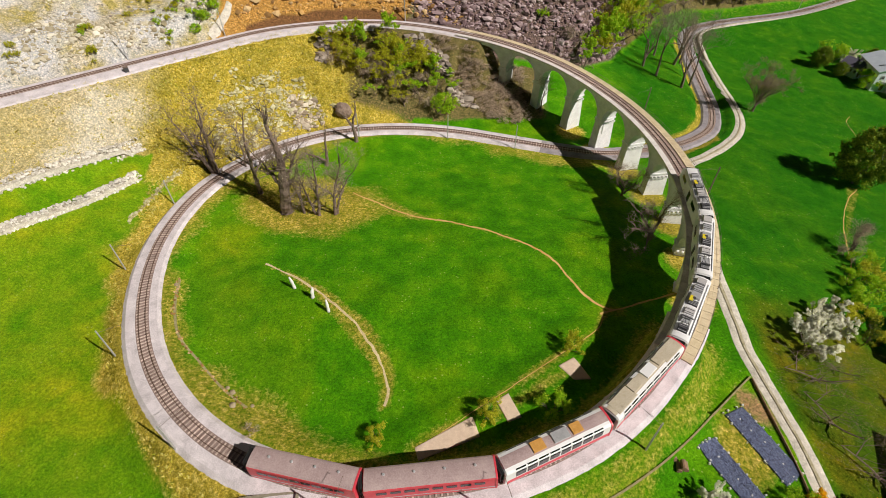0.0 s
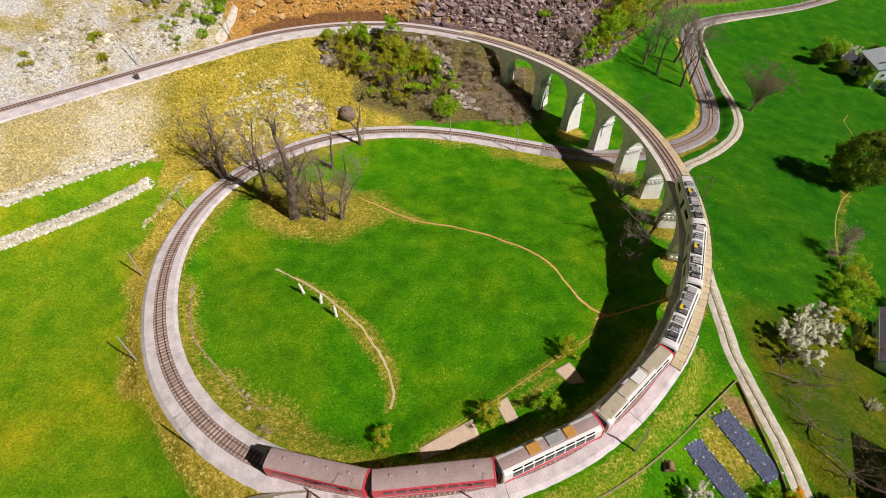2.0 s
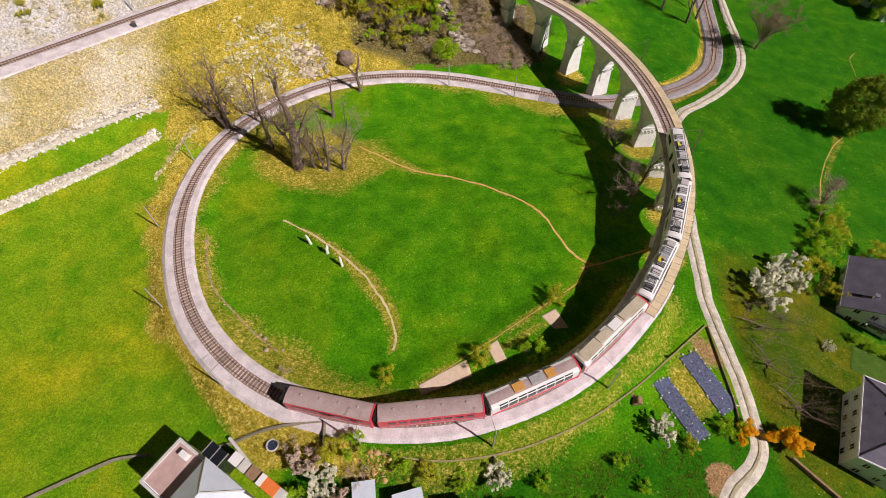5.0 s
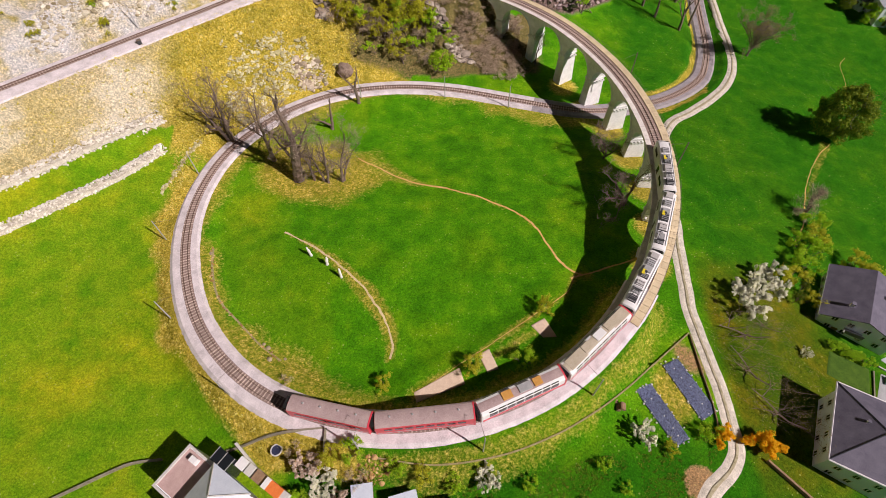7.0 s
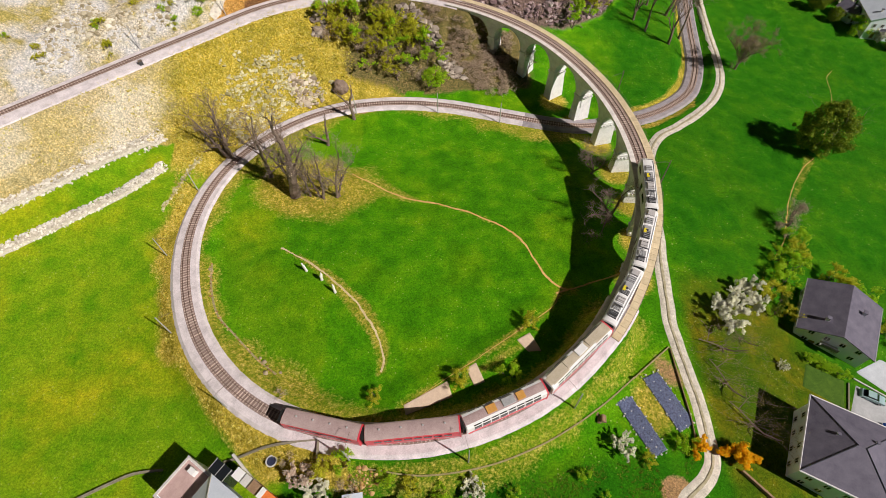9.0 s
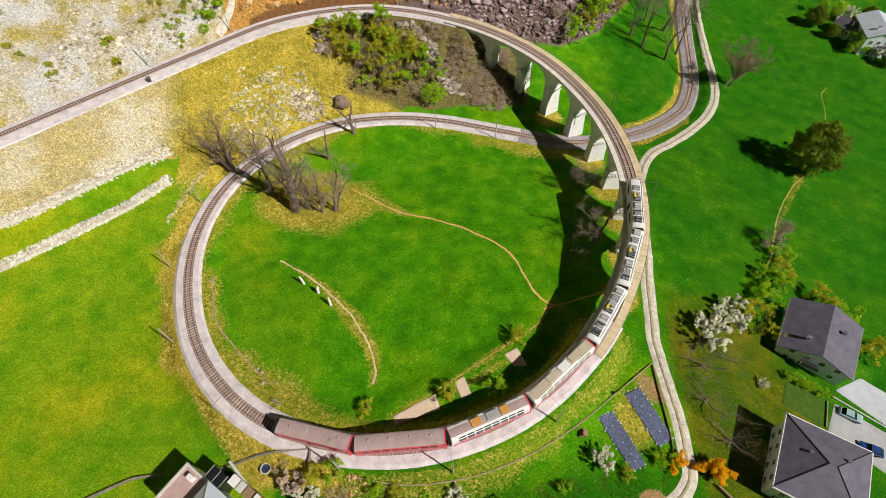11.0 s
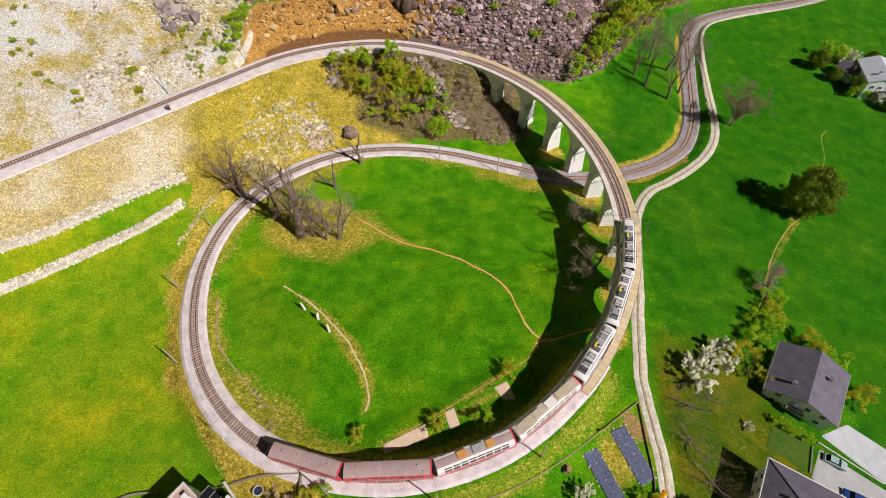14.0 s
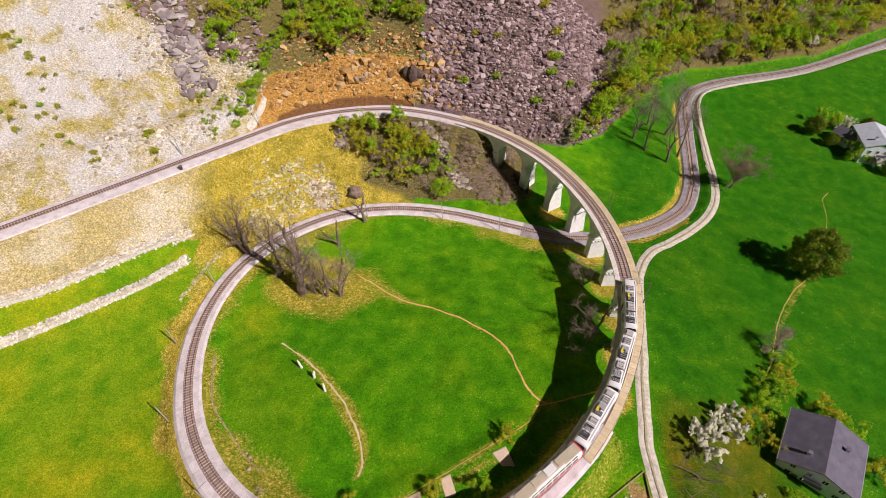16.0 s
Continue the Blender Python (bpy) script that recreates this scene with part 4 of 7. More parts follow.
def car(s0, s1, kind, label, front=0):
    """One carriage between two places along the line."""
    a, b_ = on_line(s0, 0, 0.2), on_line(s1, 0, 0.2)
    d = b_ - a
    L = d.length - 0.55
    yaw = math.atan2(d.y, d.x)
    pitch = -math.asin(d.z / d.length)
    mid = (a + b_) / 2
    base = new("railway_carriage")
    base.matrix_world = Matrix.Translation(mid) @ Matrix.Rotation(yaw, 4, "Z") @ Matrix.Rotation(pitch, 4, "Y")
    tagged(base, label, "train carriage", "carriages of the train")
    w, z0, z1, crown = 2.9, 0.30, 3.0, 0.42
    ring = coach_shell(L, w, z0, z1, crown)
    body_m = {"red": RED_PAINT, "pano": WHITE_PAINT, "unit": WHITE_PAINT}[kind]
    roof_m = {"red": ROOF_MAUVE, "pano": ROOF_MAUVE if "orange" in label else ROOF_SAND, "unit": WHITE_PAINT}[kind]
    g = Mesh()
    xs = [-L / 2, -L / 2 + 0.18, L / 2 - 0.18, L / 2]
    sc = [0.93, 1, 1, 0.93]
    if front:
        xs = [-L / 2, -L / 2 + 0.18, L / 2 - 2.2, L / 2 - 0.9, L / 2]
        sc = [0.93, 1, 1, 0.95, 0.74]
    secs = [[(x, y * (0.5 + 0.5 * k), z0 + (z - z0) * k) for y, z in ring] for x, k in zip(xs, sc)]
    g.loft(secs)
    part("body", g, body_m, base, smooth=False)
    # roof skin over the upper part
    lo_ = {"pano": 5, "red": 3, "unit": 4}[kind]
    top = [(y * (1.02 if kind == "red" else 0.98), z + 0.03) for y, z in ring[lo_:-lo_]]
    g = Mesh()
    g.loft([[(x, y, z) for y, z in top] + [(x, top[-1][0] * 0.98, top[-1][1] - 0.03), (x, top[0][0] * 0.98, top[0][1] - 0.03)] for x in (-L / 2 + 0.15, L / 2 - (2.1 if front else 0.15))])
    part("roof", g, roof_m, base)
    # lower band, windows, doors
    for sd in (-1, 1):
        g = Mesh()
        if kind == "red":
            g.box((0, sd * (w / 2 + 0.02), 0.85), (L - 0.5, 0.03, 0.16))
            part("side_stripe", g, SILVER, base)
        elif kind == "pano":
            g.box((0, sd * (w / 2 + 0.02), 0.9), (L - 0.5, 0.03, 0.8))
            part("side_stripe", g, RED_PAINT, base, "red band along the sill")
        nwin = 8 if kind != "unit" else 3
        for i in range(nwin):
            wl = {"red": 1.25, "pano": 1.35, "unit": 2.5}[kind]
            x = (i - (nwin - 1) / 2) * (L - 2.6) / nwin
            if kind == "unit" and i == 1:
                g = Mesh()
                g.box((x - 0.6, sd * (w / 2 + 0.02), 1.65), (1.2, 0.03, 2.0))
                part("door", g, GLASS, base, "dark glazed sliding door")
                continue
            g = Mesh()
            g.box((x, sd * (w / 2 + 0.025), 2.15), (wl, 0.03, {"red": 0.62, "pano": 1.1, "unit": 0.9}[kind]))
            if kind == "pano":
                ya, za, yb, zb = w / 2 + 0.01, 2.72, w / 2 - 0.2, 3.28
                q = [(x - wl / 2, sd * ya, za), (x + wl / 2, sd * ya, za), (x + wl / 2, sd * yb, zb), (x - wl / 2, sd * yb, zb)]
                q += [(a_, b2 - sd * 0.08, c_ - 0.04) for a_, b2, c_ in q]
                g.add(q, [(0, 1, 2, 3), (7, 6, 5, 4), (0, 4, 5, 1), (1, 5, 6, 2), (2, 6, 7, 3), (3, 7, 4, 0)] if sd < 0 else [(3, 2, 1, 0), (4, 5, 6, 7), (1, 5, 4, 0), (2, 6, 5, 1), (3, 7, 6, 2), (0, 4, 7, 3)])
            part("window", g, GLASS, base)
    # running gear
    for x in (-L / 2 + 2.4, L / 2 - 2.4):
        g = Mesh()
        g.box((x, 0, 0.45), (2.6, 2.0, 0.4), taper=(0.9, 0.95))
        bogie = part("bogie", g, GEAR, base)
        for wx in (-0.85, 0.85):
            for sd in (-0.53, 0.53):
                wm = Mesh()
                wm.tube([(x + wx, sd - 0.06, 0.36), (x + wx, sd + 0.06, 0.36)], [0.36, 0.36], 12)
                part("wheel", wm, RAIL, bogie)
    g = Mesh()
    g.box((0, 0, 0.4), (L - 1.0, 2.6, 0.3))
    part("underframe", g, GEAR, base)
    # gangway bellows at the rear
    g = Mesh()
    for i in range(4):
        g.box((-L / 2 - 0.08 - 0.13 * i, 0, 1.95), (0.09, 1.9 + 0.12 * (i % 2), 2.5 + 0.12 * (i % 2)))
    part("bellows", g, RUBBER, base, "black gangway bellows")
    if kind in ("red", "pano"):
        g = Mesh()
        g.loft([[(x, y * 1.04, z + 0.05) for y, z in ring] for x in (L / 2 - 0.22, L / 2 + 0.02)])
        part("end_frame", g, RED_PAINT, base, "red end frame")
    zt = z1 + crown
    rnd = random.Random(int(s0))
    if kind == "red":
        for i in range(4):
            g = Mesh()
            g.tube([(-L / 2 + 2.5 + i * (L - 5) / 3, 0.25, zt - 0.05), (-L / 2 + 2.5 + i * (L - 5) / 3, 0.25, zt + 0.16)], [0.22, 0.14], 8)
            part("roof_vent", g, SILVER, base)
    if kind == "pano":
        for x, sx, mt in ((-L * 0.16, 2.6, ORANGE if "orange" in label else ROOF_SAND), (L * 0.05, 3.4, WHITE_PAINT if "sand" in label else SILVER), (L * 0.20, 2.2, ORANGE if "orange" in label else ROOF_SAND)):
            g = Mesh()
            g.box((x, 0.15, zt + 0.05), (sx * 0.7, 1.45, 0.28), taper=(0.94, 0.9))
            part("roof_hatch", g, mt, base)
        if "sand" in label:
            for x in (-L * 0.33, L * 0.36):
                g = Mesh()
                g.box((x, 0.0, zt - 0.02), (4.0, 2.0, 0.1), taper=(0.97, 0.9))
                part("roof_panel", g, ROOF_SAND, base)
    if kind == "unit":
        x = -L / 2 + 1.2
        i = 0
        while x < L / 2 - (3.6 if front else 1.2):
            ln = rnd.uniform(1.0, 1.9)
            g = Mesh()
            mt = (GEAR, SILVER, ROOF_GREY, GEAR, SILVER, SILVER, ROOF_GREY)[i % 7]
            hgt = rnd.uniform(0.22, 0.42)
            g.box((x + ln / 2, 0, zt - 0.02 + hgt / 2), (ln, 1.45, hgt), taper=(0.95, 0.92))
            box_ = part("roof_box", g, mt, base)
            ribs = (5, 0, 2, 4, 0, 3, 0)[i % 7]
            for r in range(ribs):
                q = Mesh()
                q.box((x + ln * (r + 0.5) / ribs, 0, zt + hgt + 0.0), (0.08, 1.25, 0.05))
                part("rib", q, GEAR if mt is not GEAR else SILVER, box_)
            x += ln + rnd.uniform(0.2, 0.7)
            i += 1
        g = Mesh()
        g.box((L * 0.08, 0.45, zt + 0.46), (1.1, 0.55, 0.05))
        part("warning_panel", g, YELLOW, base, "yellow roof panel")
        g = Mesh()
        g.tube([(L * 0.08 + 0.2, 0.1, zt + 0.36), (L * 0.08 + 0.2, 0.1, zt + 0.52)], [0.3, 0.24], 10)
        part("fan", g, GEAR, base)
        for sd in (-1, 1):
            g = Mesh()
            g.box((0, sd * 1.12, zt - 0.12), (L - 2.6, 0.07, 0.22))
            part("roof_rail", g, SILVER, base)
        # folded pantograph
        g = Mesh()
        xo = -L * 0.30
        for sd in (-0.55, 0.55):
            g.tube([(xo - 1.0, sd, zt + 0.5), (xo + 0.2, sd * 0.7, zt + 0.62), (xo + 1.1, sd * 0.4, zt + 0.52)], [0.045, 0.04, 0.03], 5)
        g.box((xo + 1.1, 0, zt + 0.62), (0.25, 1.7, 0.06))
        g.box((xo - 1.0, 0, zt + 0.48), (0.3, 1.4, 0.12))
        part("pantograph", g, GEAR, base)
    if front:
        g = Mesh()
        y_ = w / 2 * 0.72
        g.add([(L / 2 - 0.92, -y_, 3.32), (L / 2 - 0.92, y_, 3.32), (L / 2 + 0.03, y_ * 0.9, 1.85), (L / 2 + 0.03, -y_ * 0.9, 1.85), (L / 2 - 1.0, -y_, 3.27), (L / 2 - 1.0, y_, 3.27), (L / 2 - 0.05, y_ * 0.9, 1.8), (L / 2 - 0.05, -y_ * 0.9, 1.8)],
              [(0, 1, 2, 3), (7, 6, 5, 4), (0, 4, 5, 1), (1, 5, 6, 2), (2, 6, 7, 3), (3, 7, 4, 0)])
        part("windscreen", g, GLASS, base)
        g = Mesh()
        g.box((L / 2 - 0.02, 0, 1.05), (0.12, 2.4, 0.7), taper=(1, 0.9))
        part("front_apron", g, RED_PAINT, base)
        for sd in (-0.75, 0.75):
            g = Mesh()
            g.tube([(L / 2 + 0.0, sd, 1.5), (L / 2 + 0.07, sd, 1.5)], [0.13, 0.12], 10)
            part("headlight", g, SILVER, base)
    return base


CARS = [(248.3, 264.8, "red", "red carriage with a weathered mauve roof on the curved track", 0),
        (264.8, 283.5, "red", "red carriage with a grey-mauve ribbed roof", 0),
        (283.5, 301.5, "pano", "white and red carriage with dark windows and orange roof hatches", 0),
        (301.5, 320.5, "pano", "white and red carriage with a sand-coloured roof", 0),
        (320.5, 336.8, "unit", "white railcar with dark roof equipment and a red end", 0),
        (336.8, 353.8, "unit", "white middle railcar crowded with roof equipment", 0),
        (353.8, 370.0, "unit", "white leading railcar with a sloped windscreen on the viaduct", 1)]
for p0, p1, kind, label, fr in CARS:
    car(s_of(p0), s_of(p1), kind, label, fr)


# ---------------------------------------------------------------- overhead line masts
def mast(x, y, z, to, height, label="grey lattice overhead-line mast beside the track", metal=STEEL):
    """A mast with a bracket arm reaching over the track."""
    e = thing("overhead_line_mast", (x, y, z), label, "mast", "masts along the railway", math.degrees(math.atan2(to[1] - y, to[0] - x)))
    g = Mesh()
    g.tube([(0, 0, -0.4), (0, 0, height * 0.5), (0, 0, height)], [0.15, 0.125, 0.10], 6)
    part("post", g, metal, e)
    reach = min(3.2, math.hypot(to[0] - x, to[1] - y))
    g = Mesh()
    g.tube([(0, 0, height - 0.5), (reach, 0, height - 0.75)], [0.03, 0.022], 5)
    g.tube([(0, 0, height - 0.05), (reach * 0.75, 0, height - 0.66)], [0.012, 0.012], 4)
    part("bracket", g, RUST, e)
    g = Mesh()
    g.tube([(reach, 0, height - 0.75), (reach, 0, height - 1.15)], [0.03, 0.03], 6)
    part("insulator", g, WOOD, e)
    return e


for x, y, h in ((-59.7, 64.5, 6.5), (-51.8, 44.7, 6.5), (-35.7, 29.1, 6.5), (-58.5, 84.6, 6.5), (7.7, 19.6, 7.6), (26.4, 28.3, 7.2), (-12.0, 19.6, 7.2)):
    i = int(np.argmin(np.hypot(LINE[:, 0] - x, LINE[:, 1] - y)))
    mast(x, y, ground(x, y), LINE[i], h)
for s in (VIA0 + 34, VIA0 + 64, VIA0 + 96):
    p = on_line(s, 4.0, -1.6)
    q = on_line(s)
    mast(p.x, p.y, p.z, q, 7.0, "slim rusty overhead-line mast bracketed to the viaduct", RUST)
for ph in (455, 490, 508, 60, 82, 112):
    s = s_of(ph)
    p, q = on_line(s, 3.5 if ph > 200 else -3.2, 0), on_line(s)
    mast(p.x, p.y, ground(p.x, p.y), q, 7.0)
for i in (120, 190, 240, 300):
    p, q = Vector(LINE[i] + SIDE[i] * 3.2), Vector(LINE[i])
    mast(p.x, p.y, ground(p.x, p.y), q, 7.0)


# ---------------------------------------------------------------- plants
def branch(g, rnd, p, d, length, rad, depth, tips, spread=0.75, n=5):
    """A limb that bends and forks."""
    pts, rads = [p], [rad]
    q = Vector(p)
    steps = 3 if depth > 1 else 2
    for i in range(steps):
        d = (d + Vector((rnd.uniform(-1, 1), rnd.uniform(-1, 1), rnd.uniform(-0.5, 0.9))) * 0.22).normalized()
        q = q + d * (length / steps)
        pts.append(q.copy())
        rads.append(rad * (1 - 0.45 * (i + 1) / steps))
        if i < steps - 1:
            tips.append((q.copy(), depth + 0.5))
    g.tube(pts, rads, n, cap=False)
    tips.append((q.copy(), depth))
    if depth <= 0:
        return
    for i in range(rnd.choice((2, 3, 3)) if depth > 1 else rnd.choice((2, 3))):
        a = rnd.uniform(0, math.tau)
        side = d.cross(Vector((math.cos(a), math.sin(a), 0.3))).normalized()
        nd = (d + side * rnd.uniform(0.5, 1.1) * spread * 1.3 + Vector((0, 0, 0.38))).normalized()
        k = rnd.choice((1, 2, len(pts) - 1)) if depth > 1 else len(pts) - 1
        branch(g, rnd, pts[min(k, len(pts) - 1)], nd, length * rnd.uniform(0.6, 0.85), rads[min(k, len(pts) - 1)] * 0.72, depth - 1, tips, spread, max(3, n - 1))


def leaf_cloud(rnd, centres, per, radius, size, squash=0.8, up=0.35):
    """Many small leaves round given places."""
    g = Mesh()
    for c in centres:
        for _ in range(per):
            v = Vector((rnd.gauss(0, 1), rnd.gauss(0, 1), rnd.gauss(0, squash)))
            v = v.normalized() * radius * rnd.uniform(0.35, 1.0)
            o = Vector(c) + v
            nrm = (v.normalized() + Vector((rnd.uniform(-1, 1), rnd.uniform(-1, 1), rnd.uniform(-0.65, 0.65) + up))).normalized()
            u = nrm.cross(Vector((rnd.uniform(-1, 1), rnd.uniform(-1, 1), 0.2))).normalized()
            w = nrm.cross(u)
            sz = size * rnd.uniform(0.6, 1.4)
            g.add([o - u * sz, o - w * sz * 0.55 + nrm * sz * 0.15, o + u * sz, o + w * sz * 0.55 + nrm * sz * 0.15], [(0, 1, 2, 3)])
    return g


def bare_tree(seed, height, depth=5, buds=None, spread=0.75, name="bare_tree", trunk=0.38, thick=0.036, bud_material=BUDS):
    rnd = random.Random(seed)
    e = new(name)
    g, tips = Mesh(), []
    branch(g, rnd, Vector((0, 0, -0.3)), Vector((rnd.uniform(-0.15, 0.15), rnd.uniform(-0.15, 0.15), 1)).normalized(), height * trunk, height * thick, depth, tips, spread, 7)
    part("trunk", g, BARK, e)
    # fine twigs at the ends of the limbs
    t = Mesh()
    for p, dpt in tips:
        if dpt not in (0, 1):
            continue
        for _ in range(3):
            d = Vector((rnd.uniform(-1, 1), rnd.uniform(-1, 1), rnd.uniform(-0.3, 1))).normalized()
            a = p + d * height * rnd.uniform(0.05, 0.09)
            t.tube([p, a, a + (d + Vector((rnd.uniform(-0.5, 0.5), rnd.uniform(-0.5, 0.5), 0.3))).normalized() * height * 0.05], [0.016, 0.012, 0.006], 3, cap=False)
    tagged(part("twig_crown", t, TWIG, e), kind="stuff")
    if buds:
        cs = [p for p, dpt in tips if dpt <= 1]
        part("crown", leaf_cloud(rnd, cs, buds, height * 0.07, 0.10), bud_material, e, "haze of brown spring buds")
    return e


def fitted(g, tips, height, width):
    """Scales a skeleton so that its limbs fill a crown of that height and width."""
    pts = np.array([p[:] for p, _ in tips])
    mid_x, mid_y = np.percentile(pts[:, 0], [4, 96]), np.percentile(pts[:, 1], [4, 96])
    kx, ky, kz = width / max(0.5, mid_x[1] - mid_x[0]), width / max(0.5, mid_y[1] - mid_y[0]), height / np.percentile(pts[:, 2], 98)
    cx, cy = mid_x.mean(), mid_y.mean()

    def to(p):
        lift_ = min(1.0, max(0.0, p[2]) / height * 3)
        return Vector(((p[0] - cx * lift_) * kx, (p[1] - cy * lift_) * ky, p[2] * kz))

    g.v = [tuple(to(p)) for p in g.v]
    return [(to(p), d) for p, d in tips]


def leafy_tree(seed, height, width, leaf, per=14, size=0.30, name="leafy_tree", stems=1, depth=4, loose=0.075, spread=0.85, along=False, dense=0, low=0.2, up=0.7):
    """A limbed tree whose leaves gather round the ends of its twigs."""
    rnd = random.Random(seed)
    e = new(name)
    thin = 1.0
    for attempt in range(2):
        rnd = random.Random(seed)
        g, tips = Mesh(), []
        for k in range(stems):
            a = math.tau * (k + rnd.random() * 0.6) / stems
            o = Vector((math.cos(a), math.sin(a), 0)) * (0.10 * width * (stems > 1))
            branch(g, rnd, o + Vector((0, 0, -0.3)), Vector((o.x * 0.9, o.y * 0.9, 1)).normalized(), height * 0.34, (height * 0.018 + 0.02) * thin, depth, tips, spread, 5)
        spanned = np.ptp(np.percentile(np.array([p[:] for p, _ in tips])[:, :2], [4, 96], axis=0), axis=0).mean()
        thin = float(min(1.0, (spanned / width) ** 0.65))
    tips = fitted(g, tips, height, width)
    part("trunk", g, BARK, e)
    cs = [p for p, d in tips if (d <= 2.5 if along else d <= 1) and p.z > height * low and not dense]
    for _ in range(dense):
        v = Vector((rnd.gauss(0, 1), rnd.gauss(0, 1), rnd.gauss(0, 1))).normalized() * rnd.uniform(0.3, 1.0) ** 0.5
        f = 1.0 - 0.3 * max(0, v.z) + 0.10 * math.sin(5 * math.atan2(v.y, v.x) + 3 * v.z) + 0.08 * rnd.uniform(-1, 1)
        cs.append(Vector((v.x * width / 2 * f, v.y * width / 2 * f, height * (low + (1 - low) / 2 * (1 + v.z * 0.95)))))
    c = Mesh()
    for p in cs:
        r = width * loose * rnd.uniform(0.55, 1.5)
        c2 = leaf_cloud(rnd, [p], int(per * rnd.uniform(0.5, 1.5)), r, size, 0.8, up)
        c.add(c2.v, c2.f)
    part("crown", c, leaf, e)
    return e


def stem_tree(stems, seed, name="bare_tree", depth=4, reach=5.0, buds=0, bud_material=BUDS, limbs=6, twig=0.9):
    """A leafless tree on given stems, each a line of places with its foot's radius."""
    rnd = random.Random(seed)
    e = new(name)
    g, tips = Mesh(), []
    for line, rad in stems:
        P = spline([tuple(q) for q in line], 0.8)
        L_ = len(P)
        wob_ = [Vector((rnd.uniform(-1, 1), rnd.uniform(-1, 1), 0)) * 0.16 for _ in range(L_)]
        pts = [Vector(p) + w_ for p, w_ in zip(P, wob_)]
        rr = [rad * (1.25 if i == 0 else 1.0) * (1 - 0.82 * i / L_) + 0.04 + rad * 0.12 * rnd.random() for i in range(L_)]
        g.tube(pts, rr, 8, cap=False)
        for k in range(limbs):
            i = int(L_ * (0.32 + 0.66 * (k + rnd.random() * 0.7) / limbs))
            i = min(i, L_ - 1)
            a = math.tau * (k * 0.38 + rnd.random() * 0.3)
            d = Vector((math.cos(a), math.sin(a), rnd.uniform(0.35, 1.1))).normalized()
            branch(g, rnd, pts[i], d, reach * rnd.uniform(0.35, 0.6) * (1.1 - 0.5 * i / L_), rr[i] * 0.55, depth - 1, tips, 0.8, 5)
        branch(g, rnd, pts[-1], (pts[-1] - pts[-3]).normalized(), reach * 0.5, rr[-1], depth - 1, tips, 0.8, 5)
    part("trunk", g, BARK, e)
    t = Mesh()
    for p, dpt in tips:
        if dpt not in (0, 1):
            continue
        for _ in range(2):
            d = Vector((rnd.uniform(-1, 1), rnd.uniform(-1, 1), rnd.uniform(-0.4, 1))).normalized()
            a = p + d * twig * rnd.uniform(0.6, 1.2)
            t.tube([p, a, a + (d + Vector((rnd.uniform(-0.6, 0.6), rnd.uniform(-0.6, 0.6), 0.3))).normalized() * twig * 0.7], [0.024, 0.018, 0.008], 3, cap=False)
    tagged(part("twig_crown", t, TWIG, e), kind="stuff")
    if buds:
        part("crown", leaf_cloud(rnd, [p for p, d in tips if d <= 1], buds, 0.8, 0.08), bud_material, e, "haze of brown spring buds")
    return e


protos = {}


def plant(kind, x, y, scale=1.0, rz=None, label="", category="tree", group="", z=None, make=None, tall=1.0):
    """Places a plant; the first of its kind is built, the rest are copies."""
    rz = random.Random(int(x * 31 + y * 17)).uniform(0, 360) if rz is None else rz
    z = ground(x, y) if z is None else z
    m = pose(x, y, z, 0, 0, rz) @ Matrix.Diagonal((scale, scale, scale * tall, 1))
    if kind not in protos:
        ob = make()
        protos[kind] = ob
        ob.matrix_basis = m
    else:
        src = protos[kind]
        keep = src.matrix_basis.copy()
        src.scale = (1, 1, 1)
        ob = copy_thing(src, m)
        src.matrix_basis = keep
    return tagged(ob, label, category, group)


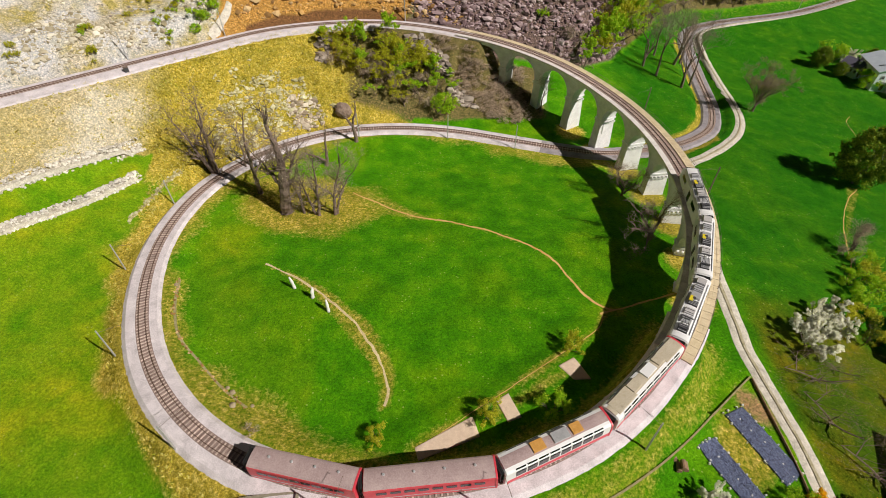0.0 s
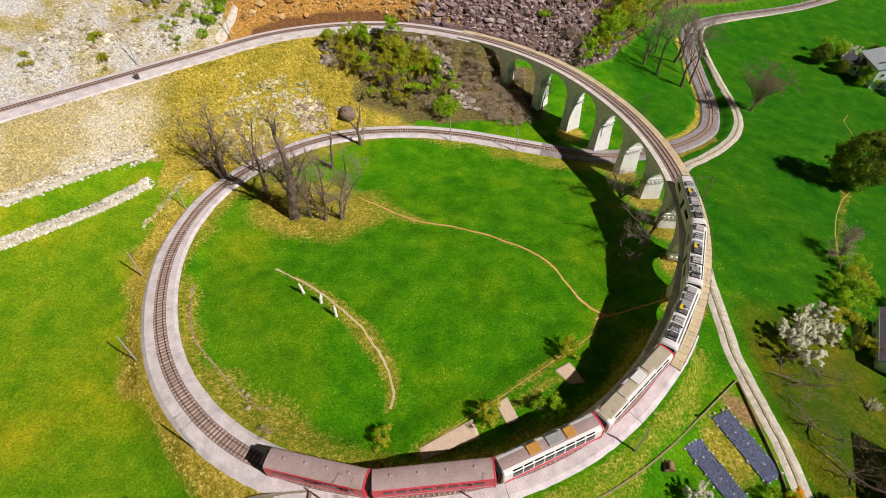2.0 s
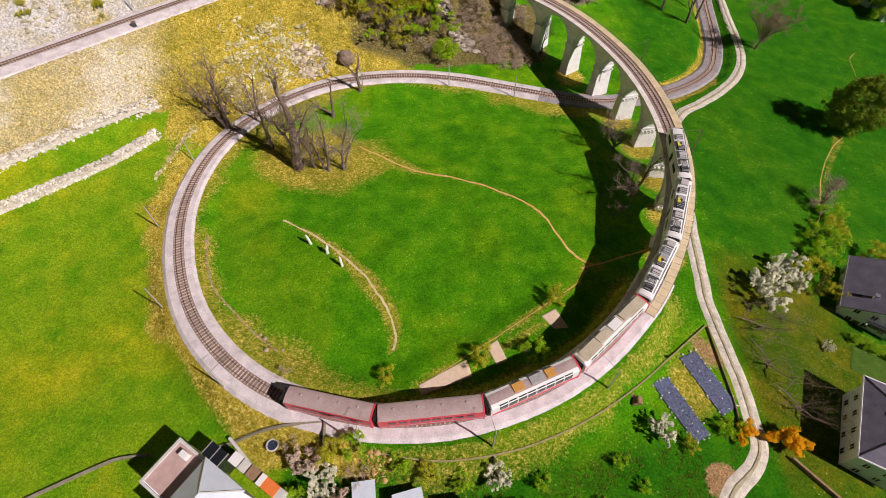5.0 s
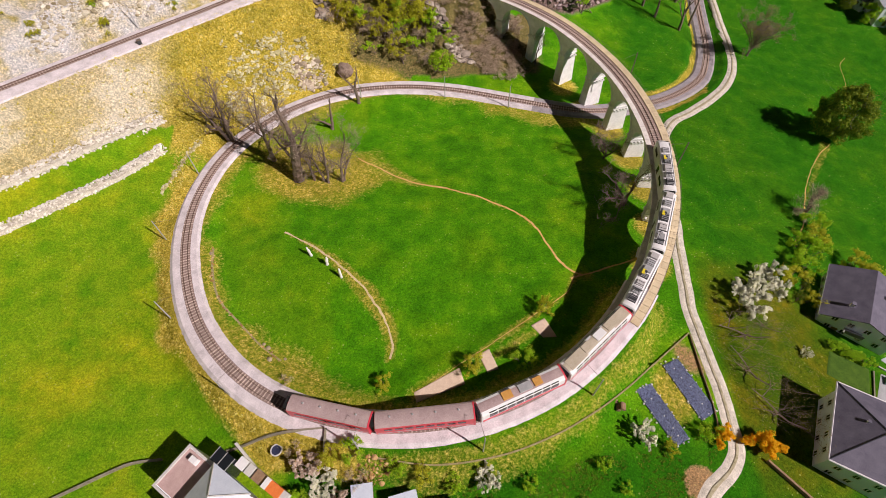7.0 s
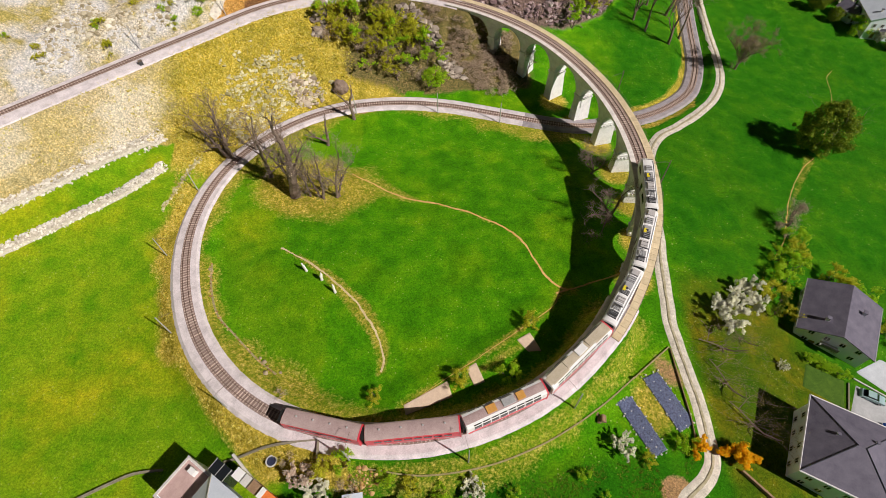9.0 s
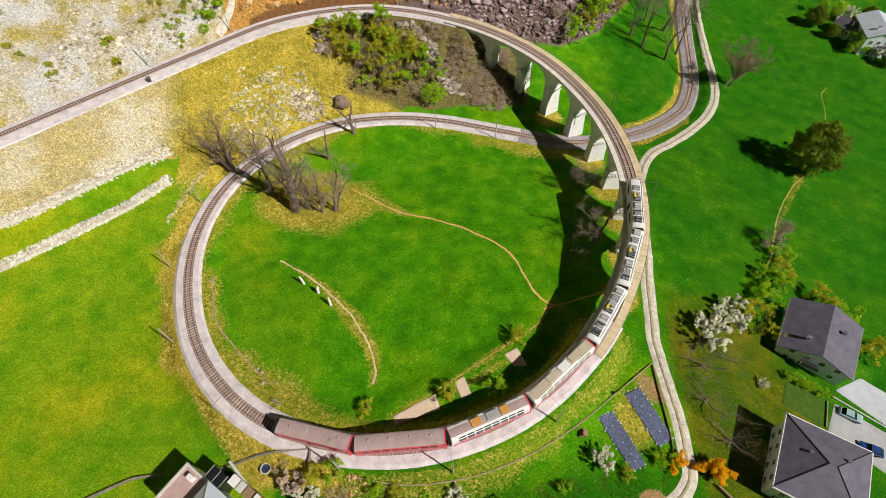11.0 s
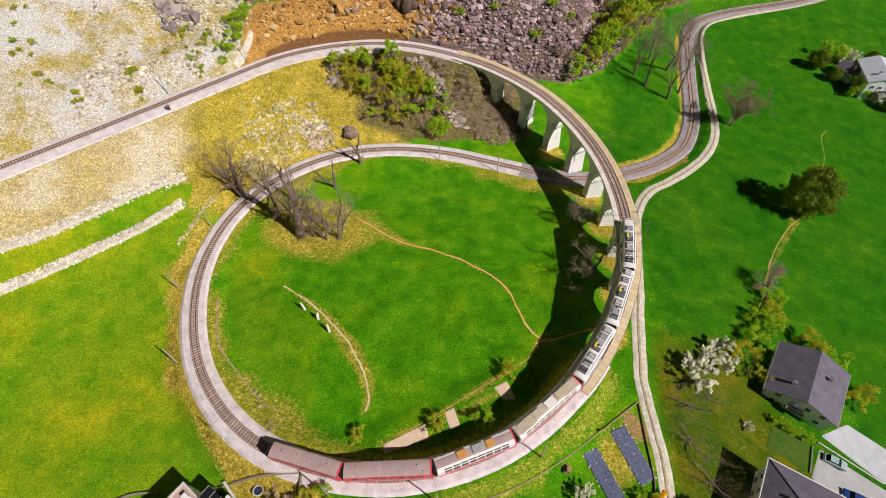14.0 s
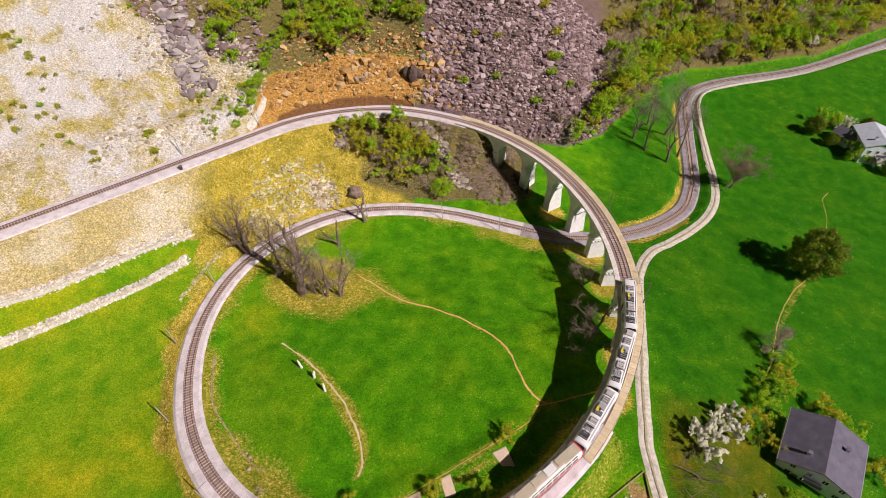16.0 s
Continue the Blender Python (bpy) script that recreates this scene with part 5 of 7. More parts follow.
MAKE = {
    "bare_a": lambda: bare_tree(1, 15.0, 5, thick=0.030),
    "bare_b": lambda: bare_tree(2, 14.0, 5, spread=0.7, thick=0.030),
    "bare_c": lambda: bare_tree(5, 11.0, 5, buds=5, trunk=0.28, spread=0.95),
    "fruit": lambda: leafy_tree(23, 5.5, 11.5, BUDS_OLIVE, per=4, size=0.08, depth=5, loose=0.05, spread=1.2, name="bare_tree", low=0.2),
    "bare_d": lambda: bare_tree(7, 15.0, 5, buds=3, spread=0.85),
    "fresh": lambda: leafy_tree(11, 10.0, 8.0, LEAF_FRESH, per=20, size=0.27),
    "fresh_b": lambda: leafy_tree(12, 12.0, 7.5, LEAF_FRESH, per=20, size=0.27, loose=0.085),
    "olive": lambda: leafy_tree(13, 10.5, 7.5, LEAF_OLIVE, per=16, size=0.24, name="young_tree"),
    "olive_b": lambda: leafy_tree(14, 10.0, 8.0, LEAF_OLIVE, per=14, size=0.25, loose=0.09, name="young_tree"),
    "dark": lambda: leafy_tree(15, 16.0, 15.0, LEAF_DARK, per=36, size=0.27, low=0.0, dense=480, loose=0.065, up=0.5),
    "conifer": lambda: leafy_tree(16, 12.0, 5.0, LEAF_DARK, per=24, size=0.24, name="conifer", low=0.05, dense=60, loose=0.10),
    "bush": lambda: leafy_tree(17, 3.6, 4.4, LEAF_FRESH, per=14, size=0.15, stems=4, depth=3, loose=0.11, low=0.05, name="bush"),
    "bush_olive": lambda: leafy_tree(18, 3.6, 4.4, LEAF_OLIVE, per=13, size=0.15, stems=4, depth=3, loose=0.11, low=0.05, name="shrub"),
    "bush_brown": lambda: leafy_tree(19, 3.4, 4.6, BUDS, per=8, size=0.075, stems=5, depth=3, loose=0.10, low=0.05, name="brushwood"),
    "white": lambda: leafy_tree(20, 8.0, 9.0, BLOSSOM, per=27, size=0.18, stems=6, depth=4, loose=0.038, spread=0.7, along=True, low=0.18, up=1.8, name="blossom_tree"),
    "round": lambda: leafy_tree(24, 5.2, 7.5, LEAF_FRESH, per=26, size=0.17, stems=3, depth=3, dense=150, loose=0.08, low=0.0, name="bush"),
    "pink": lambda: leafy_tree(21, 4.2, 4.6, PINK, per=22, size=0.16, stems=5, depth=3, loose=0.07, along=True, low=0.1, name="blossom_bush"),
    "gold": lambda: leafy_tree(22, 3.8, 4.6, GOLD, per=26, size=0.17, stems=6, depth=3, loose=0.085, along=True, low=0.05, up=1.5, name="forsythia_bush"),
}


def put(kind, x, y, scale=1.0, label="", category="tree", group="", tall=1.0, z=None):
    return plant(kind, x, y, scale, None, label, category, group, z, MAKE[kind], tall)


# the grove by the lower line
GROVE = (
    (-53.5, 96.5, [([(0, 0, -0.5), (-2.2, 0.4, 4.5), (-4.2, 0.8, 10.0)], 0.55), ([(0.3, 0, -0.5), (0.4, 0.2, 6.0), (0.8, 0, 11.5), (1.2, 0, 15.0)], 0.55), ([(-0.2, 0.3, -0.5), (-1.2, 1.5, 5.0), (-1.6, 2.6, 10.0)], 0.4)], 61, 6.0, 0, "dark many-stemmed leafless tree above the track"),
    (-42.0, 91.0, [([(0, 0, -0.5), (0.1, 0, 7.5), (0.0, 0.3, 13.0), (0.6, 0.3, 15.5)], 0.5)], 62, 6.5, 2, "grey leafless tree with a fine twiggy crown"),
    (-34.6, 84.8, [([(0, 0, -0.5), (1.0, 0, 8.0), (1.6, 0.2, 13.0), (1.2, 0.4, 17.0), (0.4, 0.4, 20.5)], 1.25), ([(1.1, 0, 8.5), (3.0, 0.1, 11.0), (4.8, 0.2, 14.5)], 0.4), ([(0.6, 0, 6.0), (-1.6, 0.4, 11.0), (-3.0, 0.4, 14.0)], 0.4)], 63, 5.5, 0, "tall old leafless tree with a thick ivied trunk"),
    (-27.2, 83.5, [([(0, 0, -0.5), (0.8, 0, 6.5), (1.0, 0.2, 12.5)], 0.34), ([(-0.6, 0.5, -0.5), (-1.8, 0.7, 5.0), (-2.6, 0.8, 9.0)], 0.28)], 64, 5.5, 4, "budding pale-brown tree at the grove's edge"),
    (-23.8, 84.0, [([(0, 0, -0.5), (0.7, 0, 5.5), (2.4, 0.1, 11.5)], 0.34), ([(0.4, 0.2, -0.5), (1.8, 0.5, 5.0), (3.6, 0.8, 8.5)], 0.26)], 65, 5.5, 4, "budding pale-brown tree at the grove's edge"),
    (-30.5, 84.5, [([(0, 0, -0.5), (-0.3, 0, 4.0), (0.6, 0.2, 7.5)], 0.26)], 66, 4.5, 1, "low crooked leafless tree in the grove"),
    (-38.5, 96.5, [([(0, 0, -0.5), (0.3, 0.2, 6.0), (-0.4, 0.4, 11.0)], 0.36)], 67, 5.5, 0, "leafless tree leaning over the track"),
    (-47.5, 99.5, [([(0, 0, -0.5), (0.4, 0.4, 4.0), (0.2, 0.6, 8.0)], 0.28)], 68, 5.0, 2, "budding brown tree on the bank above the track"),
    (-29.0, 103.8, [([(0, 0, -0.5), (0.5, 0, 4.5), (1.0, 0.2, 9.5)], 0.42), ([(0.1, 0, 1.2), (-2.6, 0.1, 2.6), (-4.6, 0.2, 3.2)], 0.26)], 69, 1.8, 0, "pollarded leafless tree beside the lower line"),
    (-22.9, 114.2, [([(0, 0, -0.5), (-0.2, 0, 5.0), (0.9, 0.2, 9.0)], 0.46), ([(-0.2, 0, 4.6), (-2.2, 0.1, 6.8), (-3.4, 0.2, 8.2)], 0.28)], 70, 2.2, 0, "pollarded leafless tree at the inner edge of the curve"),
)
for x, y, stems_, seed_, reach_, buds_, label_ in GROVE:
    ob = stem_tree(stems_, seed_, depth=2 if reach_ < 3 else 4, reach=reach_ * 1.25, buds=buds_, limbs=4 if reach_ < 3 else 5)
    ob.location = (x, y, ground(x, y))
    tagged(ob, label_, "tree", "trees of the grove")
# trees in the shade of the viaduct
for x, y, stems_, seed_, label_ in (
        (42.0, 92.0, [([(0, 0, -0.5), (-0.8, -0.3, 2.2), (-3.0, -1.2, 4.6)], 0.3), ([(0, 0, 0.8), (-0.6, 1.0, 3.0), (-2.0, 1.8, 5.2)], 0.24), ([(0, 0, 0.8), (1.2, -0.6, 3.0), (1.6, -1.4, 5.0)], 0.2)], 71, "small leafless tree in the viaduct's shade"),
        (42.6, 75.0, [([(0, 0, -0.5), (-1.4, -0.8, 2.8), (-4.6, -2.2, 4.8)], 0.4), ([(0, 0, 0.8), (-1.8, -2.2, 2.6), (-3.4, -5.4, 3.6)], 0.3), ([(0, 0, 1.0), (-1.8, 1.0, 4.0), (-3.6, 2.0, 6.0)], 0.3), ([(0, 0, 1.0), (1.2, 1.2, 3.4), (2.2, 2.6, 5.6)], 0.26)], 72, "wide leafless tree in the viaduct's shade")):
    ob = stem_tree(stems_, seed_, depth=4, reach=4.4, limbs=3)
    ob.location = (x, y, ground(x, y))
    tagged(ob, label_, "tree")
put("bare_b", 28.6, 133.0, 0.75, "leafless tree beside the viaduct's first piers", "tree")
# east meadow
vase = [([(0, 0, -0.5), (0.2, 0, 2.0), (0.5, 0, 4.0)], 0.40)]
for k in range(9):
    a, r_ = math.tau * k / 9 + 0.3 * math.sin(k * 2.3), (6.2, 4.4, 5.6, 3.0, 6.0, 4.8, 5.4, 2.0, 5.8)[k]
    vase.append(([(0.3, 0, 2.2 + 0.15 * k), (0.5 + r_ * 0.42 * math.cos(a), r_ * 0.42 * math.sin(a), 6.0 + 0.1 * k), (0.6 + r_ * math.cos(a), r_ * math.sin(a), 12.6 - 0.45 * r_)], 0.15))
ob = stem_tree(vase, 73, depth=4, reach=4.6, buds=7, bud_material=BUDS_OLIVE, limbs=4, twig=0.8)
ob.location = (101.4, 148.6, ground(101.4, 148.6))
tagged(ob, "spreading vase-shaped tree just coming into bud on the meadow", "tree")
put("dark", 109.3, 107.6, 1.0, "dense round dark green tree on the meadow", "tree", tall=1.05)
put("bush_brown", 85.6, 74.5, 0.8, "reddish-brown shrub on the hedge line", "bush")
put("bare_c", 88, 77, 1.3, "budding brown tree on the hedge line", "tree")
for x, y, k, sc in ((70.4, 170.7, "bare_a", 1.1), (73.7, 165.4, "bare_b", 1.15), (81, 159.7, "bare_a", 1.25), (90, 185, "bare_b", 1.1), (94, 196, "bare_a", 1.1), (84.5, 178, "bare_d", 1.1), (78, 182, "bare_b", 1.0), (88, 168, "bare_b", 1.15)):
    put(k, x, y, sc, "tall leafless tree beside the lower line", "tree", "bare trees by the line", tall=1.25)
# blossom and garden trees
put("white", 61.0, 48.6, 0.72, "fruit tree covered in white blossom", "tree", "blossom trees", tall=0.8)
put("white", 67.2, 53.0, 0.66, "fruit tree covered in white blossom", "tree", "blossom trees", tall=0.85)
for x, y, k, sc in ((73, 55, "bush_olive", 1.5), (75, 53, "conifer", 0.55), (72.2, 50.0, "conifer", 0.6), (78, 59, "bush", 1.4), (82, 63, "bush", 1.5), (85, 67, "bush_olive", 1.4), (80, 66, "bush", 1.1), (87, 72, "bush", 1.3),
                    (92, 60, "bush_olive", 1.6), (95, 56, "bush", 1.6), (98, 48, "bush_olive", 1.5), (76.5, 50.0, "bush_olive", 1.1)):
    put(k, x, y, sc * 0.72, "green shrub crowding the garden edge", "bush", "garden shrubs")
for x, y, sc in ((58.0, 42.5, 0.95), (57.5, 35.2, 1.0), (60, 28.0, 1.05), (63.5, 44.5, 0.7)):
    put("fruit", x, y, sc, "wide budding fruit tree in the orchard by the road", "tree", "orchard trees")
put("gold", 47.9, 22.6, 0.6, "golden-yellow flowering forsythia beside the road", "bush", "forsythias")
put("gold", 54.4, 21.4, 0.85, "golden-yellow flowering forsythia beside the road", "bush", "forsythias")
put("bush", 45.5, 23.2, 0.65, "green shrub at the end of the beds", "bush")
# gardens along the foot of the bank
for x, y, k, sc in ((34.2, 22.6, "white", 0.48), (27, 18, "bush", 0.55), (38.5, 20.5, "bush_olive", 0.6), (30, 14.5, "bush", 0.5), (15, 15, "bush", 0.6), (8.5, 15.8, "white", 0.45),
                    (3, 15, "bush", 0.7), (-2, 16, "bush_olive", 0.8), (-6, 17, "bush", 0.7), (-13, 19.5, "bush", 0.9), (-16.5, 19, "bush_olive", 0.9), (-20.5, 17.5, "pink", 1.0), (-17.5, 15.5, "white", 0.5),
                    (-15.5, 12.5, "pink", 0.9), (-18.5, 12, "white", 0.5), (-21.5, 12.5, "bush", 0.9), (-12.5, 16, "bush_brown", 0.8), (24, 12, "bush", 0.5), (12, 11, "bush", 0.8), (-23, 20, "bush_brown", 0.6)):
    put(k, x, y, sc * 0.78, {"white": "small shrub in white blossom", "pink": "shrub in pale pink blossom", "bush": "leafy green garden shrub", "bush_olive": "yellow-green leafy garden shrub", "bush_brown": "brown twiggy leafless garden shrub"}[k], "bush", "garden shrubs")
for x, y, k, sc in ((6.6, 34.2, "bush_olive", 0.72), (15.6, 35.0, "bush", 0.78), (20.5, 46.0, "bush_olive", 0.7), (-9.2, 31.4, "bush_olive", 0.6), (-26, 31.5, "bush_brown", 0.4)):
    put(k, x, y, sc, "low green shrub at the meadow's edge", "bush", "meadow shrubs")
# thicket on the bank below the upper line
rnd = random.Random(77)
for i in range(150):
    x, y = rnd.uniform(-35, 7), rnd.uniform(124, 150)
    if math.hypot(x - 0.5, y - 128.0) < 5.5 or x > -9 + (146 - y) * 0.95 or hill_distance(np.array([x]), np.array([y]))[0] > -5.5 or near_line(np.array([x]), np.array([y]))[0][0] < 6.5 or (x < -22 and y < 118 - 0.62 * x):
        continue
    k = rnd.choice(("olive", "fresh_b", "fresh", "olive_b", "fresh", "bush_brown", "bare_c", "olive_b"))
    sc = rnd.uniform(0.42, 0.74) * (1.6 if k == "bush_brown" else 1)
    put(k, x, y, sc, {"olive": "olive-green young tree in the thicket", "olive_b": "olive-green young tree in the thicket", "fresh": "fresh green young tree in the thicket", "fresh_b": "fresh green young tree in the thicket", "bush_brown": "grey-brown twiggy shrub in the thicket", "bare_c": "brown budding tree in the thicket"}[k], "tree", "thicket trees", tall=rnd.uniform(0.75, 1.15))
put("round", 0.2, 128.2, 1.05, "bright green rounded bush below the rocks", "bush")
for i in range(260):
    x, y = rnd.uniform(-2, 24), rnd.uniform(126, 150)
    if x < -3.5 + (146 - y) * 0.95 or math.hypot(x - 0.5, y - 128.0) < 4.5 or hill_distance(np.array([x]), np.array([y]))[0] > -3.5 or near_line(np.array([x]), np.array([y]))[0][0] < 4.5:
        continue
    put("bush_brown", x, y, rnd.uniform(0.45, 0.8), "grey-brown leafless brushwood on the slope", "bush", "brushwood", tall=0.6)
# woods on the mountain side
taken = []
for i in range(3600):
    x, y = rnd.uniform(36, 290), rnd.uniform(150, 370)
    if any((x - a) ** 2 + (y - c) ** 2 < 14 for a, c in taken):
        continue
    d = float(hill_distance(np.array([x]), np.array([y]))[0])
    if d < 1.2 or d > 80:
        continue
    if x < 62 + 0.25 * d and d > 5:
        continue
    taken.append((x, y))
    k = rnd.choice(("olive", "olive_b", "fresh", "fresh_b", "bare_c", "bare_d", "bush_brown", "olive"))
    sc = rnd.uniform(0.75, 1.2) * (1.8 if k == "bush_brown" else 1)
    put(k, x, y, sc, {"olive": "olive-green tree of the hillside wood", "olive_b": "olive-green tree of the hillside wood", "fresh": "fresh green tree of the hillside wood", "fresh_b": "fresh green tree of the hillside wood",
                      "bare_c": "brown budding tree of the hillside wood", "bare_d": "brown budding tree of the hillside wood", "bush_brown": "twiggy brown shrub of the hillside wood", "dark": "dark green tree of the hillside wood"}[k], "tree", "hillside wood")
put("fresh_b", 46, 158, 0.85, "bright yellow-green tree at the foot of the talus", "tree")
put("fresh", 50, 160, 0.8, "bright yellow-green tree at the foot of the talus", "tree")
# growth in the gully, over the cutting and on the scree
GULLY = spline([(-65.6, 135.5, 0), (-63.3, 144, 0), (-63.6, 157, 0), (-60, 167, 0), (-55.9, 177, 0)], 1.5)
for x, y, _ in GULLY:
    put(rnd.choice(("round", "round", "fresh")), x + rnd.uniform(-0.7, 0.7), y + rnd.uniform(-0.5, 0.5), rnd.uniform(0.4, 0.55), "bright green bush crowding the gully", "bush", "bushes in the gully")


def clump(cx, cy, spread_, count, kinds, lo, hi, label, category, group):
    """Plants gathered about one place, their feet kept apart."""
    spots = []
    while len(spots) < count:
        x, y = cx + rnd.gauss(0, spread_), cy + rnd.gauss(0, spread_)
        k = rnd.choice(kinds)
        sc = rnd.uniform(lo, hi) * (1.7 if k.startswith("bush") and hi > 0.45 else 1)
        spots.append((x, y))
        put(k, x, y, sc, label, category, group)


for cx, cy, sp, cnt in ((-52, 176, 3.5, 7), (-42, 173, 3.5, 7), (-34, 179, 3.5, 6), (-46, 184, 4, 8), (-38, 187, 5, 8), (-26, 190, 4, 5), (-16, 188, 4, 6), (-57, 186, 4, 5), (-48, 195, 6, 6), (-30, 198, 6, 6)):
    clump(cx, cy, sp, cnt, ("fresh", "fresh_b", "fresh", "bush", "olive_b"), 0.5, 0.85, "bright green sapling above the railway cutting", "tree", "saplings above the cutting")
for cx, cy, sp, cnt in ((-76.5, 167, 2.5, 6), (-74.5, 160, 2, 5), (-71.5, 176, 3, 6), (-67, 182, 4, 5), (-80, 178, 4, 4)):
    clump(cx, cy, sp, cnt, ("fresh", "fresh_b", "olive", "bush"), 0.45, 0.75, "green young tree on the steep slope", "tree", "trees on the slope")
for cx, cy, sp, cnt in ((-78.5, 141, 1.5, 6), (-71.5, 130.8, 1.2, 6), (-74, 134, 2, 5), (-83.7, 117.3, 0.7, 4), (-85.7, 121, 0.8, 4), (-98, 158, 2.5, 6), (-119, 132, 3, 7), (-114, 128, 2.5, 6), (-115, 114, 3, 6), (-110, 118, 2, 5), (-104, 112, 2, 4), (-96, 108, 2, 3), (-70, 143, 2, 6), (-68, 151, 2, 5)):
    clump(cx, cy, sp, cnt, ("bush", "bush_olive", "bush_olive"), 0.2, 0.44, "low green shrub among the scree", "bush", "shrubs on the scree")
for cx, cy, sp, cnt in ((64, 182, 2.5, 4), (80, 205, 3, 5), (98, 233, 3, 4), (70, 196, 3, 4), (57, 172, 2, 3), (70, 215, 5, 6), (86, 222, 4, 5), (108, 241, 4, 5), (156, 257, 4, 5), (122, 248, 5, 4)):
    clump(cx, cy, sp, cnt, ("fresh", "fresh_b", "olive", "fresh"), 0.75, 1.15, "bright green tree at the foot of the wood", "tree", "trees at the wood's foot")
for i in range(110):
    t_ = rnd.uniform(0, 1)
    x = 90 + 150 * t_
    y = float(np.interp(x, FOOT[:, 0][-14:], FOOT[:, 1][-14:])) + rnd.uniform(1.0, 13.0)
    k = rnd.choice(("olive", "fresh", "bare_c", "bush_brown", "olive_b", "bush_olive", "fresh_b"))
    put(k, x, y, rnd.uniform(0.5, 0.95), {"bare_c": "brown budding tree at the wood's edge", "bush_brown": "twiggy brown shrub at the wood's edge", "bush_olive": "yellow-green shrub at the wood's edge"}.get(k, "spring-green young tree at the wood's edge"), "tree", "trees at the wood's edge")
put("white", 170, 259.5, 0.8, "white blossoming tree beside the railway", "tree")
for i in range(36):
    x, y = rnd.uniform(5, 60), rnd.uniform(155, 215)
    d = float(hill_distance(np.array([x]), np.array([y]))[0])
    if d < 4 or d > 50:
        continue
    put(rnd.choice(("bush", "bush_olive")), x, y, rnd.uniform(0.4, 0.9), "yellow-green shrub among the dark rocks", "bush", "shrubs on the talus")


# ---------------------------------------------------------------- rocks
ICO = bmesh.new()
bmesh.ops.create_icosphere(ICO, subdivisions=1, radius=1.0)
ICO_V = np.array([v.co[:] for v in ICO.verts])
ICO_F = [tuple(v.index for v in f.verts) for f in ICO.faces]
ICO.free()


def rock_field(name, spots, material, label, seed, flat=0.7, kind="stuff"):
    """spots: x, y, size. Angular blocks half sunk into the slope."""
    r = np.random.RandomState(seed)
    xs, ys = np.array([s_[0] for s_ in spots]), np.array([s_[1] for s_ in spots])
    zs = land(xs, ys)
    V, Fc = [], []
    o = 0
    for (x, y, sz), z in zip(spots, zs):
        v = ICO_V * (1 + r.uniform(-0.35, 0.35, (len(ICO_V), 1))) * np.array([1, r.uniform(0.55, 1.0), r.uniform(0.45, 1.0) * flat]) * sz
        a = r.rand() * math.tau
        t = r.uniform(-0.5, 0.5)
        R = np.array(Matrix.Rotation(a, 3, "Z") @ Matrix.Rotation(t, 3, "X"))
        V.append(v @ R.T + (x, y, z + sz * 0.1))
        Fc += [tuple(i + o for i in f) for f in ICO_F]
        o += len(ICO_V)
    g = Mesh()
    g.v, g.f, g.k = [tuple(p) for p in np.vstack(V)], Fc, [0] * len(Fc)
    return tagged(part(name, g, material), label, "rocks", kind=kind)


def scatter(seed, count, x0, x1, y0, y1, test, size):
    r = np.random.RandomState(seed)
    x, y = r.uniform(x0, x1, count), r.uniform(y0, y1, count)
    d = hill_distance(x, y)
    ok = test(x, y, d)
    return [(a, b_, float(size(r))) for a, b_, k in zip(x, y, ok) if k]


rock_field("talus_rocks", scatter(1, 17000, -10, 80, 146, 235, lambda x, y, d: (d > 1.5) & (d < 62) & (x < 66 + 0.3 * d) & (x > -8 + 3 * np.sin(y)), lambda r: min(0.35 + r.exponential(0.32), 1.9)), TALUS, "steep field of purple-brown angular boulders", 3)
rock_field("scree_rocks", scatter(2, 15000, -150, -40, 60, 225, lambda x, y, d: (d > 1.0) & (d < 55) & (x < -60 - 1.2 * np.maximum(0, d - 15)) & (waves(x, y, 0.10, 41) > -0.15 + 0.5 * smooth(-84, -100, x)), lambda r: min(0.10 + r.exponential(0.15), 1.1)), SCREE, "pale loose stones covering the steep slope", 4)
rock_field("scree_blocks", scatter(21, 14000, -96, -60, 90, 225, lambda x, y, d: (d > 1.5) & (d < 50) & (x < -62 - 1.0 * np.maximum(0, d - 18)) & (waves(x, y, 0.13, 43) > -0.3), lambda r: min(0.20 + r.exponential(0.18), 1.15)), SCREE_TAN, "larger tan blocks lying in the scree", 22)
rock_field("stone_heap", scatter(51, 420, -43, -31, 116, 128, lambda x, y, d: np.hypot((x + 37.3) * 0.9, y - 122.3) < 4.2, lambda r: min(0.34 + r.exponential(0.25), 1.2)), HEAP, "heap of broken pale slabs near the boulder", 52)
rock_field("slope_slabs", scatter(53, 1500, -96, -70, 140, 172, lambda x, y, d: (d > 15) & (np.abs((x + 84) + (y - 152) * 0.6) < 5.5), lambda r: min(0.4 + r.exponential(0.5), 2.4)), SLATE_ROCK, "mauve-grey rock slabs breaking through the scree", 54)
rock_field("cutting_rocks", scatter(5, 6000, -58, 6, 115, 200, lambda x, y, d: (d > 1.5) & (d < 26) & (x > -62), lambda r: min(0.22 + r.exponential(0.28), 1.8)), OCHRE_ROCK, "ochre and brown rock of the railway cutting", 6)
rock_field("bank_stones", scatter(7, 7000, -68, -20, 92, 140, lambda x, y, d: (d < -5) & (np.hypot((x + 43) / 15, (y - 114) / 17) < 0.9 + 0.25 * np.sin(x) * np.cos(y * 0.7)) & (np.hypot(x + 5, y - 74) > 55), lambda r: min(0.22 + r.exponential(0.20), 1.1)), BANKSTONE, "lichened pale stones strewn over the dry grass bank", 8)
